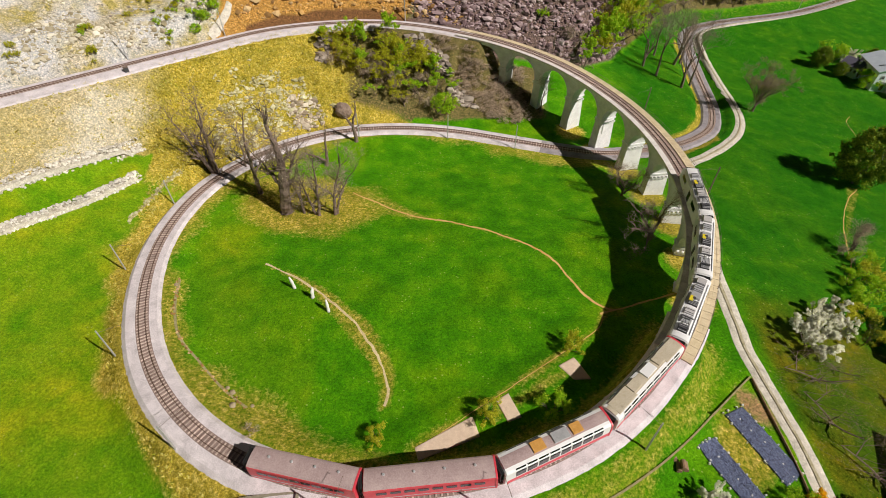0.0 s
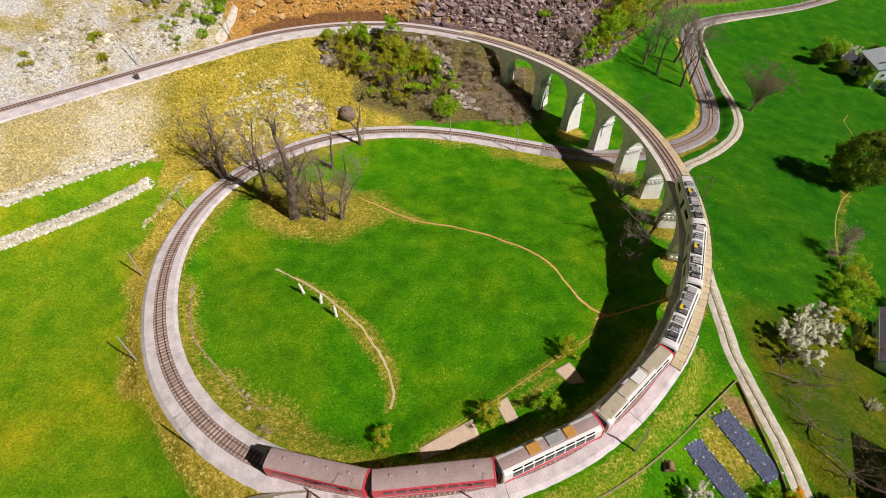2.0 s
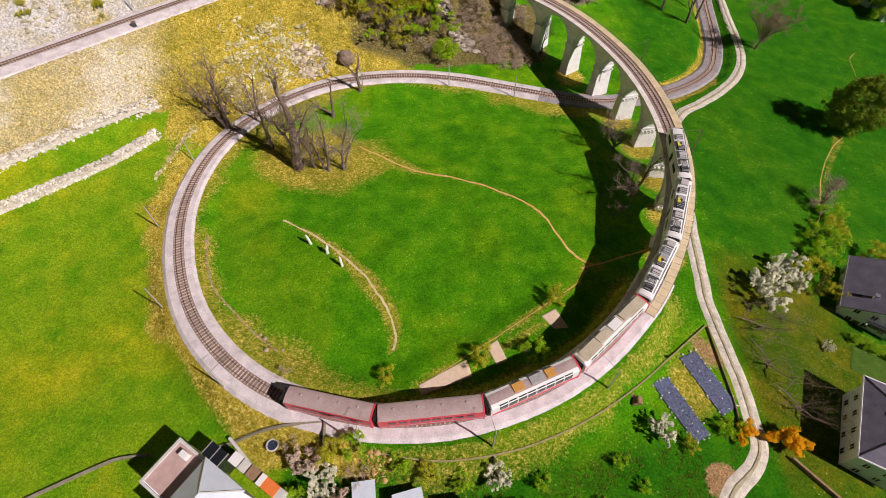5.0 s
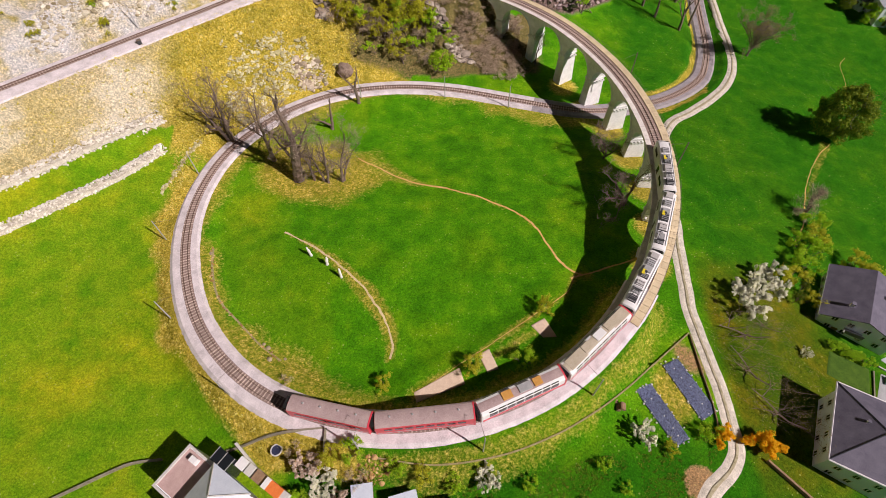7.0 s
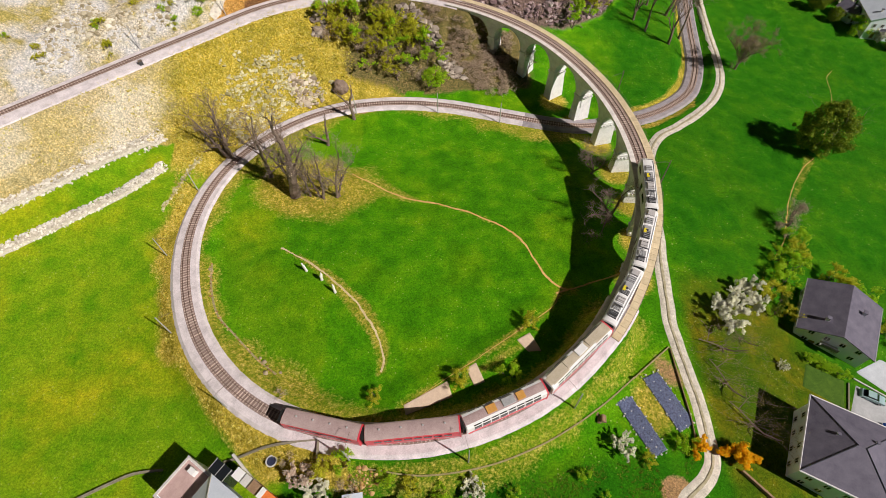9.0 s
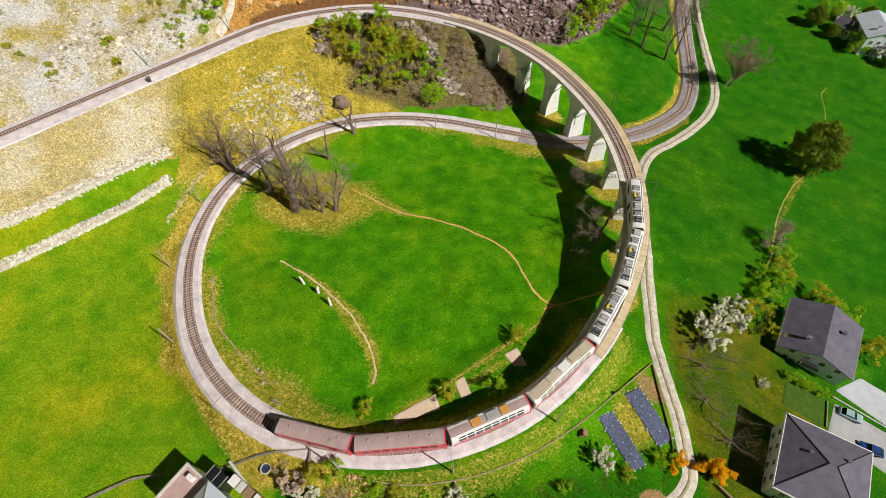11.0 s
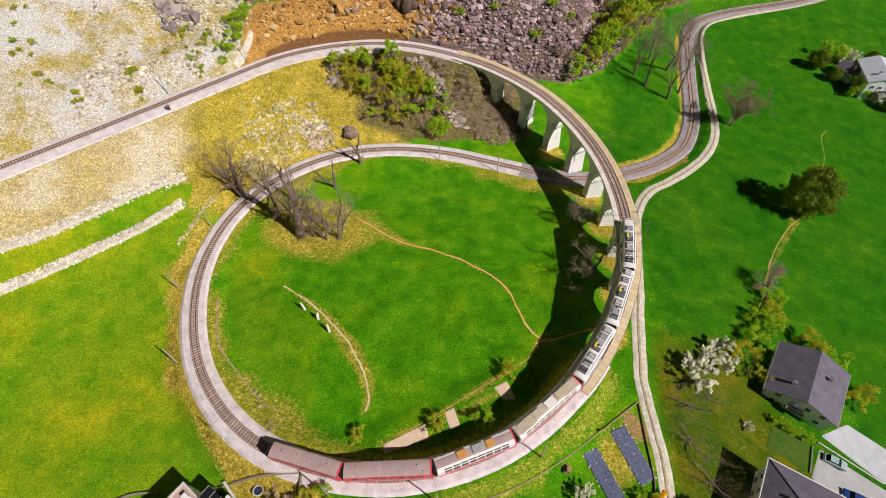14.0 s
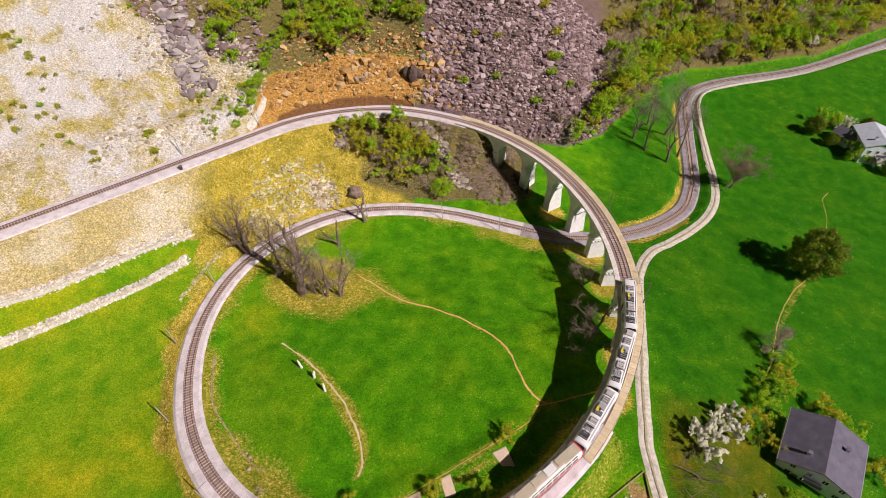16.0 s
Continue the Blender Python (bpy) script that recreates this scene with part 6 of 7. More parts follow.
rock_field("outcrop_rocks", scatter(9, 3200, -36, 30, 131, 149, lambda x, y, d: (d < -3) & (d > -26) & ((np.abs(x + 6.2 - (146 - y) * 0.95) < 2.6) | ((np.abs(x + 35.0 - 0.1 * (y - 135)) < 1.6) & (y > 138))) & (np.hypot(x + 5, y - 74) > 54), lambda r: min(0.4 + r.exponential(0.4), 1.8)), CRAG, "grey rocks cropping out between the bushes", 10)
rock_field("slope_rocks", scatter(12, 2600, -115, -60, 140, 200, lambda x, y, d: (d > 19) & (d < 52) & (x > -66 - 1.3 * np.maximum(0, d - 15)) & (x < -48 - 1.3 * np.maximum(0, d - 15)), lambda r: min(0.3 + r.exponential(0.45), 2.2)), TALUS, "purple-grey rock slabs beside the pale scree", 13)

rock_field("cliff_blocks", scatter(63, 620, -52, 0, 120, 196, lambda x, y, d: (d > 3.5) & (d < 15) & (waves(x, y, 0.22, 64) > 0.0), lambda r: min(0.9 + r.exponential(0.7), 3.2)), OCHRE_ROCK, "broken orange-brown cliff above the railway cutting", 65, 1.0)
rock_field("cliff_blocks", scatter(66, 300, -40, 2, 130, 196, lambda x, y, d: (d > 5) & (d < 18) & (waves(x, y, 0.25, 67) > 0.35), lambda r: min(0.8 + r.exponential(0.7), 3.0)), CRAG, "dark crags standing out of the cutting", 68, 1.2)
rock_field("rubble", scatter(61, 420, -14, -6, 13, 21, lambda x, y, d: np.hypot((x + 9.9) * 0.8, y - 17.0) < 2.1, lambda r: 0.10 + r.exponential(0.12)), OCHRE_ROCK, "reddish-brown rubble heap by the garden shed", 62)


# ---------------------------------------------------------------- tussocks
def tussocks(name, spots, material, label, seed, length=0.5, blades=5):
    """Splayed blades in small tufts over the ground."""
    r = np.random.RandomState(seed)
    P = np.array([(x, y) for x, y, _ in spots])
    sz = np.array([q for _, _, q in spots])
    z = land(P[:, 0], P[:, 1])
    V, Fc = [], []
    for _ in range(blades):
        a, ln, w = r.rand(len(P)) * math.tau, length * sz * r.uniform(0.6, 1.3, len(P)), 0.11 * sz
        ca, sa = np.cos(a), np.sin(a)
        ox, oy = r.normal(0, 0.12, len(P)) * sz, r.normal(0, 0.12, len(P)) * sz
        base = np.stack([P[:, 0] + ox, P[:, 1] + oy, z - 0.03], 1)
        sd = np.stack([-sa * w, ca * w, 0 * w], 1)
        tip = base + np.stack([ca * ln * 0.75, sa * ln * 0.75, ln * 0.65], 1)
        o = sum(len(q) for q in V)
        V.append(np.stack([base - sd, base + sd, tip], 1).reshape(-1, 3))
        Fc += [(o + 3 * i, o + 3 * i + 1, o + 3 * i + 2) for i in range(len(P))]
    g = Mesh()
    g.v, g.f, g.k = [tuple(p) for p in np.vstack(V)], Fc, [0] * len(Fc)
    return tagged(part(name, g, material), label, "grass", kind="stuff")


def on_bank(x, y, d):
    ph = np.degrees(np.arctan2(y - CEN[1], x - CEN[0])) % 360
    rr = np.hypot(x - CEN[0], y - CEN[1])
    edge = np.interp(x, [q[0] for q in edge_line], [q[1] for q in edge_line])
    return (d < -4.5) & (rr > 56) & (ph > 98) & (ph < 175) & ((x > -64) | (y > edge + 1.0)) & (x < -24) & ((x > -70) | (np.sin(x * 12.9 + y * 78.2) > 0.84))


tussocks("dry_grass", scatter(31, 26000, -112, -24, 72, 150, on_bank, lambda r: r.uniform(0.6, 1.5)), DRY_BLADES, "tussocks of straw-coloured grass on the bank", 32)
tussocks("dry_grass", scatter(33, 6500, -62, -10, 8, 80, lambda x, y, d: (near_line(x, y)[0] > 4.2) & (near_line(x, y)[0] < 7.5 + 1.5 * np.sin(x * 0.4 + y * 0.3)) & (np.hypot(x - CEN[0], y - CEN[1]) > 52), lambda r: r.uniform(0.4, 1.0)), DRY_BLADES, "dry grass tufts along the outside of the loop", 34)
tussocks("rough_grass", scatter(38, 6500, -20, 48, 8, 27, lambda x, y, d: (y < 16 + 0.22 * np.maximum(x - 12, 0)) & (waves(x, y, 0.3, 39) > -0.3) & (poly_distance(x, y, ROAD_PTS) > 2.6), lambda r: r.uniform(0.35, 0.85)), GREEN_BLADES, "overgrown green grass in the kitchen gardens", 40)


# ---------------------------------------------------------------- houses
def window(g_at, parent, rz, w=1.0, h=1.2):
    """A window standing a little proud of a wall, at a place in the parent's frame."""
    m = Matrix.Translation(g_at) @ Matrix.Rotation(rz, 4, "Z")
    g = Mesh()
    for cx, cz, sx, sz in ((-w / 2, 0, 0.1, h + 0.1), (w / 2, 0, 0.1, h + 0.1), (0, h / 2, w, 0.1), (0, -h / 2, w + 0.2, 0.12), (0, 0, 0.06, h)):
        g.box((cx, -0.04, cz), (sx, 0.12, sz), m=m)
    fr = part("window", g, WHITE_PAINT, parent)
    g = Mesh()
    g.box((0, -0.01, 0), (w, 0.05, h), m=m)
    part("pane", g, GLASS, fr)


def gable_house(x, y, z, rz, L, W, eave, ridge, label, roof=SLATE, over=0.6, rows=2):
    """Ridge along local x; the gable wall on the -x side shows its windows."""
    e = thing("house", (x, y, z), label, "house", "", rz)
    g = Mesh()
    l2, w2 = L / 2 - over, W / 2 - over
    prof = [(-w2, -2.5), (w2, -2.5), (w2, eave), (0, ridge - 0.25), (-w2, eave)]
    g.loft([[(-l2, a, b_) for a, b_ in prof], [(l2, a, b_) for a, b_ in prof]][::-1])
    part("wall", g, PLASTER, e)
    slope = (ridge - eave) / w2
    for sd in (-1, 1):
        g = Mesh()
        ye, ze = sd * W / 2, eave - slope * over + 0.12
        g.loft([[(q, 0, ridge), (q, ye, ze), (q, ye, ze - 0.2), (q, 0, ridge - 0.2)] for q in (-L / 2, L / 2)][::sd])
        part("roof", g, roof, e)
        g = Mesh()
        g.tube([(-L / 2, ye * 1.01, ze - 0.1), (L / 2, ye * 1.01, ze - 0.1)], [0.09, 0.09], 6)
        part("gutter", g, STEEL, e)
    for cx, cy in ((L * 0.12, -W * 0.22), (-L * 0.25, W * 0.2)):
        zc = ridge - abs(cy) * slope
        g = Mesh()
        g.box((cx, cy, zc + 0.35), (0.6, 0.6, 1.2), taper=(0.95, 0.95))
        ch = part("chimney", g, WHITE_PAINT, e)
        g = Mesh()
        g.box((cx, cy, zc + 1.0), (0.8, 0.8, 0.1))
        part("cap", g, SLATE, ch)
    for r in range(rows):
        for a in (-0.3, -0.1, 0.1, 0.3):
            window((-l2 - 0.02, a * W, 1.5 + 2.7 * r), e, radians(-90))
    if eave > 6:
        window((-l2 - 0.02, 0, eave + 0.9), e, radians(-90), 1.1, 1.0)
    for sd in (-1, 1):
        for r in range(rows if eave > 6 else 1):
            for a in (-0.32, -0.1, 0.12, 0.34):
                window((a * L, sd * (w2 + 0.02), 1.5 + 2.7 * r), e, 0 if sd < 0 else math.pi)
    # balcony and door on the gable side
    g = Mesh()
    g.box((-l2 - 0.7, W * 0.02, 2.85), (1.3, 3.2, 0.16))
    bal = part("balcony", g, CONCRETE, e)
    g = Mesh()
    g.box((-l2 - 1.32, W * 0.02, 3.4), (0.06, 3.2, 0.95))
    part("balustrade", g, SLATE, bal)
    g = Mesh()
    g.box((-l2 - 0.03, W * 0.2, 0.6), (0.08, 1.1, 2.2))
    part("door", g, WOOD, e)
    return e


def hip_house(x, y, z, rz, L, W, eave, apex, label, roof=SLATE):
    e = thing("house", (x, y, z), label, "house", "", rz)
    g = Mesh()
    g.box((0, 0, eave / 2 - 1.2), (L - 1.4, W - 1.4, eave + 2.4))
    part("wall", g, PLASTER, e)
    g = Mesh()
    c = [(-L / 2, -W / 2, eave), (L / 2, -W / 2, eave), (L / 2, W / 2, eave), (-L / 2, W / 2, eave)]
    k = 0.6
    r0, r1 = (-k, 0, apex), (k, 0, apex)
    g.add(c + [r0, r1], [(0, 1, 5, 4), (1, 2, 5), (2, 3, 4, 5), (3, 0, 4), (3, 2, 1, 0)])
    part("roof", g, roof, e)
    for a, b_ in ((0, 1), (1, 2), (2, 3), (3, 0)):
        g = Mesh()
        p, q = Vector(c[a]), Vector(c[b_])
        g.tube([p + Vector((0, 0, -0.02)), q + Vector((0, 0, -0.02))], [0.14, 0.14], 5)
        part("gutter", g, WHITE_PAINT, e, "white painted gutter")
        ridge_to = r0 if a in (0, 3) else r1
        g = Mesh()
        g.tube([p + Vector((0, 0, 0.05)), Vector(ridge_to) + Vector((0, 0, 0.05))], [0.08, 0.08], 5)
        part("hip_ridge", g, RIDGE, e)
    for r in range(2):
        for a in (-0.34, -0.12, 0.12, 0.34):
            for sd in (-1, 1):
                window((a * (L - 1.4), sd * ((W - 1.4) / 2 + 0.02), 1.4 + 2.5 * r), e, 0 if sd < 0 else math.pi)
                window((sd * ((L - 1.4) / 2 + 0.02), a * (W - 1.4), 1.4 + 2.5 * r), e, radians(90) if sd > 0 else radians(-90))
    for cx, cy in ((2.6, 2.4), (-3.0, 1.0)):
        zc = eave + (apex - eave) * (1 - max(abs(cx) / (L / 2), abs(cy) / (W / 2)))
        g = Mesh()
        g.box((cx, cy, zc + 0.2), (0.4, 0.4, 0.6))
        ch = part("chimney", g, WHITE_PAINT, e)
        g = Mesh()
        g.box((cx, cy, zc + 0.53), (0.52, 0.52, 0.06))
        part("cap", g, SLATE, ch)
    return e


gable_house(84.7, 48.6, -8.2, 58.0, 13.8, 14.2, 4.5, 7.4, "pale plastered two-storey house with a dark slate gable roof")
hip_house(71.5, 21.4, -6.0, -29.0, 14.0, 14.4, 6.6, 9.6, "pale plastered house with a dark slate hipped roof")
gable_house(165.0, 179.5, -19.0, 80.0, 16.0, 13.0, 6.4, 8.6, "pale blue-white house with a light metal roof among trees", METALROOF)
gable_house(158.5, 186.5, -18.6, 115.0, 8.0, 7.0, 3.2, 5.0, "low dark-roofed annexe beside the pale house", SLATE, rows=1)

# town house at the foot of the bank, with a roof terrace
th = thing("house", (-36.0, 14.0, -2.6), "town house with a pinkish roof terrace and a grey hipped roof", "house", "", 57.0)
g = Mesh()
g.box((0.2, 1.9, 1.9), (7.0, 6.6, 8.8))
part("wall", g, PLASTER, th)
g = Mesh()
g.box((0.2, 2.0, 6.34), (6.3, 5.8, 0.1))
part("roof_terrace", g, TERRACE, th, "pinkish tiled roof terrace")
for c, s_ in (((0.2, 5.05, 6.5), (7.2, 0.35, 0.6)), ((-3.25, 2.0, 6.5), (0.35, 5.8, 0.6)), ((3.6, 2.0, 6.5), (0.35, 5.8, 0.6))):
    g = Mesh()
    g.box(c, s_)
    part("parapet", g, CONCRETE, th)
g = Mesh()
g.box((2.5, 2.6, 6.9), (1.0, 1.3, 1.1), taper=(0.9, 0.9))
part("chimney", g, WHITE_PAINT, th)
g = Mesh()
g.box((-0.6, -4.9, 2.9), (8.6, 7.2, 11.4))
part("wall", g, PLASTER, th)
rc = [(-5.2, -8.9, 8.6), (4.1, -8.9, 8.6), (4.1, -1.1, 8.6), (-5.2, -1.1, 8.6)]
g = Mesh()
g.add(rc + [(-1.6, -5.0, 11.0), (0.7, -5.0, 11.0)], [(0, 1, 5, 4), (1, 2, 5), (2, 3, 4, 5), (3, 0, 4), (3, 2, 1, 0)])
part("roof", g, METALROOF, th, "grey metal hipped roof")
for k, t_ in enumerate(((-1.6, -5.0, 11.05), (0.7, -5.0, 11.05), (0.7, -5.0, 11.05), (-1.6, -5.0, 11.05))):
    g = Mesh()
    g.tube([(rc[k][0], rc[k][1], 8.65), t_], [0.1, 0.1], 5)
    part("hip_ridge", g, CONCRETE, th)
g = Mesh()
g.box((4.9, 0.1, 1.2), (2.2, 3.4, 7.4))
part("conservatory", g, GLASS, th, "dark glazed conservatory roof")
for o in (-1.7, 0.0, 1.7):
    g = Mesh()
    g.box((4.9, 0.1 + o, 4.95), (2.3, 0.1, 0.1))
    part("glazing_bar", g, STEEL, th)
for i, (m_, ln) in enumerate(((WHITE_PAINT, 1.6), (CONCRETE, 1.2), (WOOD, 1.5), (WHITE_PAINT, 0.9), (TILE_RED, 2.6), (CONCRETE, 1.4))):
    g = Mesh()
    g.box((6.1, -2.6 - 1.72 * i, 0.9 - 0.12 * i), (1.7, ln, 6.4))
    part("annexe", g, m_, th)
for q in (-2.0, 0.2, 2.4):
    window((q, 5.22, 4.2), th, math.pi)
    window((q, 5.22, 1.4), th, math.pi)

# garden sheds
for x, y, rz, w, d_, m_ in ((-11.2, 13.2, 8, 3.4, 3.6, METALROOF), (-4.6, 12.2, 15, 4.4, 3.0, METALROOF), (2.6, 11.0, 8, 3.8, 2.6, WOOD), (9.3, 11.2, 4, 1.2, 1.6, METALROOF)):
    e = thing("garden_shed", (x, y, ground(x, y)), "small garden shed with a pale sheet-metal roof" if m_ is METALROOF else "small weathered wooden garden shed", "shed", "garden sheds", rz)
    g = Mesh()
    g.box((0, 0, 0.9), (w * 0.9, d_ * 0.9, 2.4))
    part("wall", g, WOOD, e)
    g = Mesh()
    g.loft([[(q, -d_ / 2, 1.95), (q, d_ / 2, 2.45), (q, d_ / 2, 2.55), (q, -d_ / 2, 2.05)] for q in (-w / 2, w / 2)])
    part("roof", g, m_, e)
    g = Mesh()
    g.box((0, -d_ * 0.45 - 0.02, 0.9), (0.9, 0.06, 1.8))
    part("door", g, SLATE, e)


# ---------------------------------------------------------------- walls and gardens
STONE_DARK = surface("dark_wall_stone", (0.16, 0.14, 0.09), (0.36, 0.33, 0.26), 1.0, 0.95)
WALL_MOSS = surface("mossy_kerb", (0.22, 0.19, 0.06), (0.46, 0.40, 0.22), 1.2, 0.95, bump=0.8, fine=5)
WALL_CORE = surface("pale_wall_core", (0.40, 0.36, 0.28), (0.76, 0.72, 0.63), 1.2, 0.95, bump=0.8, fine=5, dist=0.2)


def stone_wall(pts, width, height, label, seed, size=0.45, n_per=7.0, name="dry_stone_wall", core=None, stones=None):
    """Rough stones heaped along a line."""
    r = np.random.RandomState(seed)
    P = spline([(*p, 0.0) for p in pts], 0.5)
    T = np.gradient(P, axis=0)
    T /= np.linalg.norm(T, axis=1)[:, None]
    k = int(len(P) * 0.5 * n_per)
    i = r.randint(0, len(P), k)
    o = r.uniform(-0.5, 0.5, k) * width
    x, y = P[i, 0] + T[i, 1] * o + r.uniform(-0.3, 0.3, k), P[i, 1] - T[i, 0] * o + r.uniform(-0.3, 0.3, k)
    z = land(x, y) + height * (1 - (2 * np.abs(o) / width) ** 2) * r.uniform(0.3, 1.0, k)
    g = Mesh()
    for a, b_, c in zip(x, y, z):
        s_ = size * r.uniform(0.6, 1.5)
        g.box((a, b_, c), (s_ * r.uniform(0.9, 1.6), s_, s_ * 0.7), rz=r.rand() * math.pi, taper=(r.uniform(0.6, 0.95), r.uniform(0.6, 0.95)))
    base = Mesh()
    Z = land(P[:, 0], P[:, 1])
    secs = []
    for p, t, zz in zip(P[::2], T[::2], Z[::2]):
        secs.append([(p[0] + t[1] * q * width / 2, p[1] - t[0] * q * width / 2, zz + u) for q, u in ((-1, -0.4), (-0.7, height * 0.3), (0.7, height * 0.3), (1, -0.4))])
    base.loft(secs)
    e = tagged(new(name), label, "wall")
    if core is not False:
        part("core", base, core or WALL_CORE, e)
    tagged(part("stones", g, stones or WALLSTONE, e), kind="stuff")
    return e


stone_wall(WALL_UPPER, 2.4, 0.9, "pale dry-stone terrace wall below the dry bank", 1, 0.32, 24)
stone_wall(WALL_LOWER, 2.7, 0.9, "pale dry-stone terrace wall across the west meadow", 2, 0.32, 24)
stone_wall([(-60, 94), (-62, 88), (-63.5, 82), (-65, 77)], 0.8, 0.3, "overgrown line of stones beside the bend", 4, 0.34, 5, core=WALL_MOSS, stones=BANKSTONE)
stone_wall([(-48.7, 62), (-47, 56), (-43.6, 49), (-38.5, 44), (-33, 39), (-28, 35.5)], 0.5, 0.42, "low weathered kerb of stones inside the loop", 5, 0.26, 1.6, core=WALL_MOSS, stones=OCHRE_ROCK)


def garden_wall(pts, label, height=0.9, width=0.35, material=CONCRETE):
    P = spline([(*p, 0.0) for p in pts], 1.0)
    T = np.gradient(P, axis=0)
    T /= np.linalg.norm(T, axis=1)[:, None]
    Z = land(P[:, 0], P[:, 1])
    g = Mesh()
    g.loft([[(p[0] + t[1] * q * width / 2, p[1] - t[0] * q * width / 2, z + u) for q, u in ((-1, -0.6), (-0.9, height), (0.9, height), (1, -0.6))] for p, t, z in zip(P, T, Z)])
    return tagged(part("garden_wall", g, material), label, "wall")


garden_wall([(47.3, 41.3), (40.6, 36.1), (33.1, 30.2), (26.3, 25.7), (19.1, 22.0), (10.3, 19.0), (0, 17.6), (-9.7, 18.6)], "long low garden wall along the foot of the bank", 0.3, 0.24, WALL_MOSS)
# this wall's dark stone tone also stands in for the shadow along it
garden_wall([(-63, 12), (-57.9, 14.8), (-53.4, 17.2), (-50.3, 18.5), (-45, 19.2)], "stone wall at the foot of the meadow, its shadow in the dark colour", 0.6, 0.35, STONE_DARK)
garden_wall([(-36, 20.2), (-28.6, 22.0), (-22.8, 22.8), (-17.9, 23.2)], "low stone wall above the trampoline lawn", 0.45, 0.35, STONE_DARK)
garden_wall([(-33.5, 21.5), (-26, 14.5), (-22, 10.5)], "pale concrete garden wall beside the town house", 0.9, 0.5)
garden_wall([(-17.9, 23.0), (-17.6, 18.5)], "short cross wall of the garden", 0.8, 0.35, STONE_DARK)
garden_wall([(47.4, 41.0), (47.6, 35), (48.0, 28), (47.8, 23)], "dark board edging between road and beds", 0.45, 0.15, WOOD)
garden_wall([(54.8, 19.2), (58.5, 15.5), (62, 12)], "dark clipped boundary wall by the lawn", 0.9, 0.4, WOOD)


def bed(name, corners, material, label, category, lift=0.12, crinkle=0.0):
    """A flat quadrilateral on the ground, with thickness."""
    c = [np.array(q, float) for q in corners]
    N = 44 if crinkle else 24
    g = Mesh()
    U = np.linspace(0, 1, N + 1)
    pts = [[(c[0] * (1 - u) + c[1] * u) * (1 - v) + (c[3] * (1 - u) + c[2] * u) * v for u in U] for v in U]
    X = np.array([[p[0] for p in r] for r in pts])
    Y = np.array([[p[1] for p in r] for r in pts])
    Z = land(X.ravel(), Y.ravel()).reshape(X.shape) + lift
    Z += crinkle * np.random.RandomState(int(c[0][0] + 50)).uniform(-1, 1, Z.shape)
    Z[0, :] -= lift + 0.1
    Z[-1, :] -= lift + 0.1
    Z[:, 0] -= lift + 0.1
    Z[:, -1] -= lift + 0.1
    vs = [(X[i, j], Y[i, j], Z[i, j]) for i in range(N + 1) for j in range(N + 1)]
    fs = [(i * (N + 1) + j, i * (N + 1) + j + 1, (i + 1) * (N + 1) + j + 1, (i + 1) * (N + 1) + j) for i in range(N) for j in range(N)]
    a, b_ = c[1] - c[0], c[3] - c[0]
    if a[0] * b_[1] - a[1] * b_[0] < 0:
        fs = [f[::-1] for f in fs]
    g.add(vs, fs)
    return tagged(part(name, g, material, smooth=not crinkle), label, category)


BEDS = (((40.6, 35.0), (43.8, 36.4), (48.6, 27.0), (45.3, 25.2)), ((34.7, 30.2), (37.8, 31.6), (42.4, 22.3), (39.7, 20.9)))
rnd = random.Random(12)
for q in BEDS:
    ob = bed("vegetable_bed", q, FILM, "vegetable bed under crinkled blue-black mulch film", "vegetable bed", 0.2, 0.06)
    tagged(ob, group="vegetable beds")
    for a, b_, cnt in ((q[0], q[3], 9), (q[1], q[2], 9), (q[0], q[1], 3), (q[3], q[2], 3), (tuple((a_ + b2) / 2 for a_, b2 in zip(q[0], q[1])), tuple((a_ + b2) / 2 for a_, b2 in zip(q[3], q[2])), 5)):
        for i in range(cnt):
            t = (i + 0.5 + rnd.uniform(-0.45, 0.45)) / cnt
            x, y = a[0] + (b_[0] - a[0]) * t + rnd.uniform(-0.35, 0.35), a[1] + (b_[1] - a[1]) * t + rnd.uniform(-0.2, 0.2)
            k = rnd.uniform(0.55, 1.1)
            g = Mesh()
            g.box((0, 0, 0.14), (0.34 * k, 0.28 * k, 0.26), rz=rnd.uniform(0, 180), taper=(0.7, 0.7))
            st = part("stone", g, WHITE_STONE)
            st.location = (x, y, ground(x, y) + 0.04)
            tagged(st, "pale stone weighing down the mulch film", "stone", "weights on the film")
tagged(bed("soil_plot", ((-4.0, 29.7), (4.3, 34.3), (5.3, 31.1), (-3.5, 27.8)), PLOT, "freshly raked bare soil plot inside the loop", "soil plot"), group="soil plots")
tagged(bed("soil_plot", ((7.6, 36.6), (9.6, 37.8), (11.2, 33.8), (9.1, 33.0)), PLOT, "small square of bare pale soil inside the loop", "soil plot"), group="soil plots")
tagged(bed("soil_plot", ((17.6, 42.3), (20.4, 44.0), (22.3, 39.8), (19.6, 39.7)), PLOT, "small square of bare pale soil inside the loop", "soil plot"), group="soil plots")
bed("driveway", ((86.2, 39.0), (93.6, 42.2), (106, 34.0), (97.5, 29.6)), PALE_CONCRETE, "pale concrete driveway in front of the gabled house", "driveway", 0.14)
bed("parking_place", ((85.0, 36.4), (96.8, 29.2), (94.0, 19.5), (80.6, 30.2)), ASPHALT, "grey asphalt parking place between the two houses", "driveway", 0.10)
bed("lawn", ((75.9, 40.2), (83.2, 36.8), (80.3, 30.9), (72.9, 35.2)), LAWN, "small dark green clipped lawn beside the house", "lawn", 0.08)
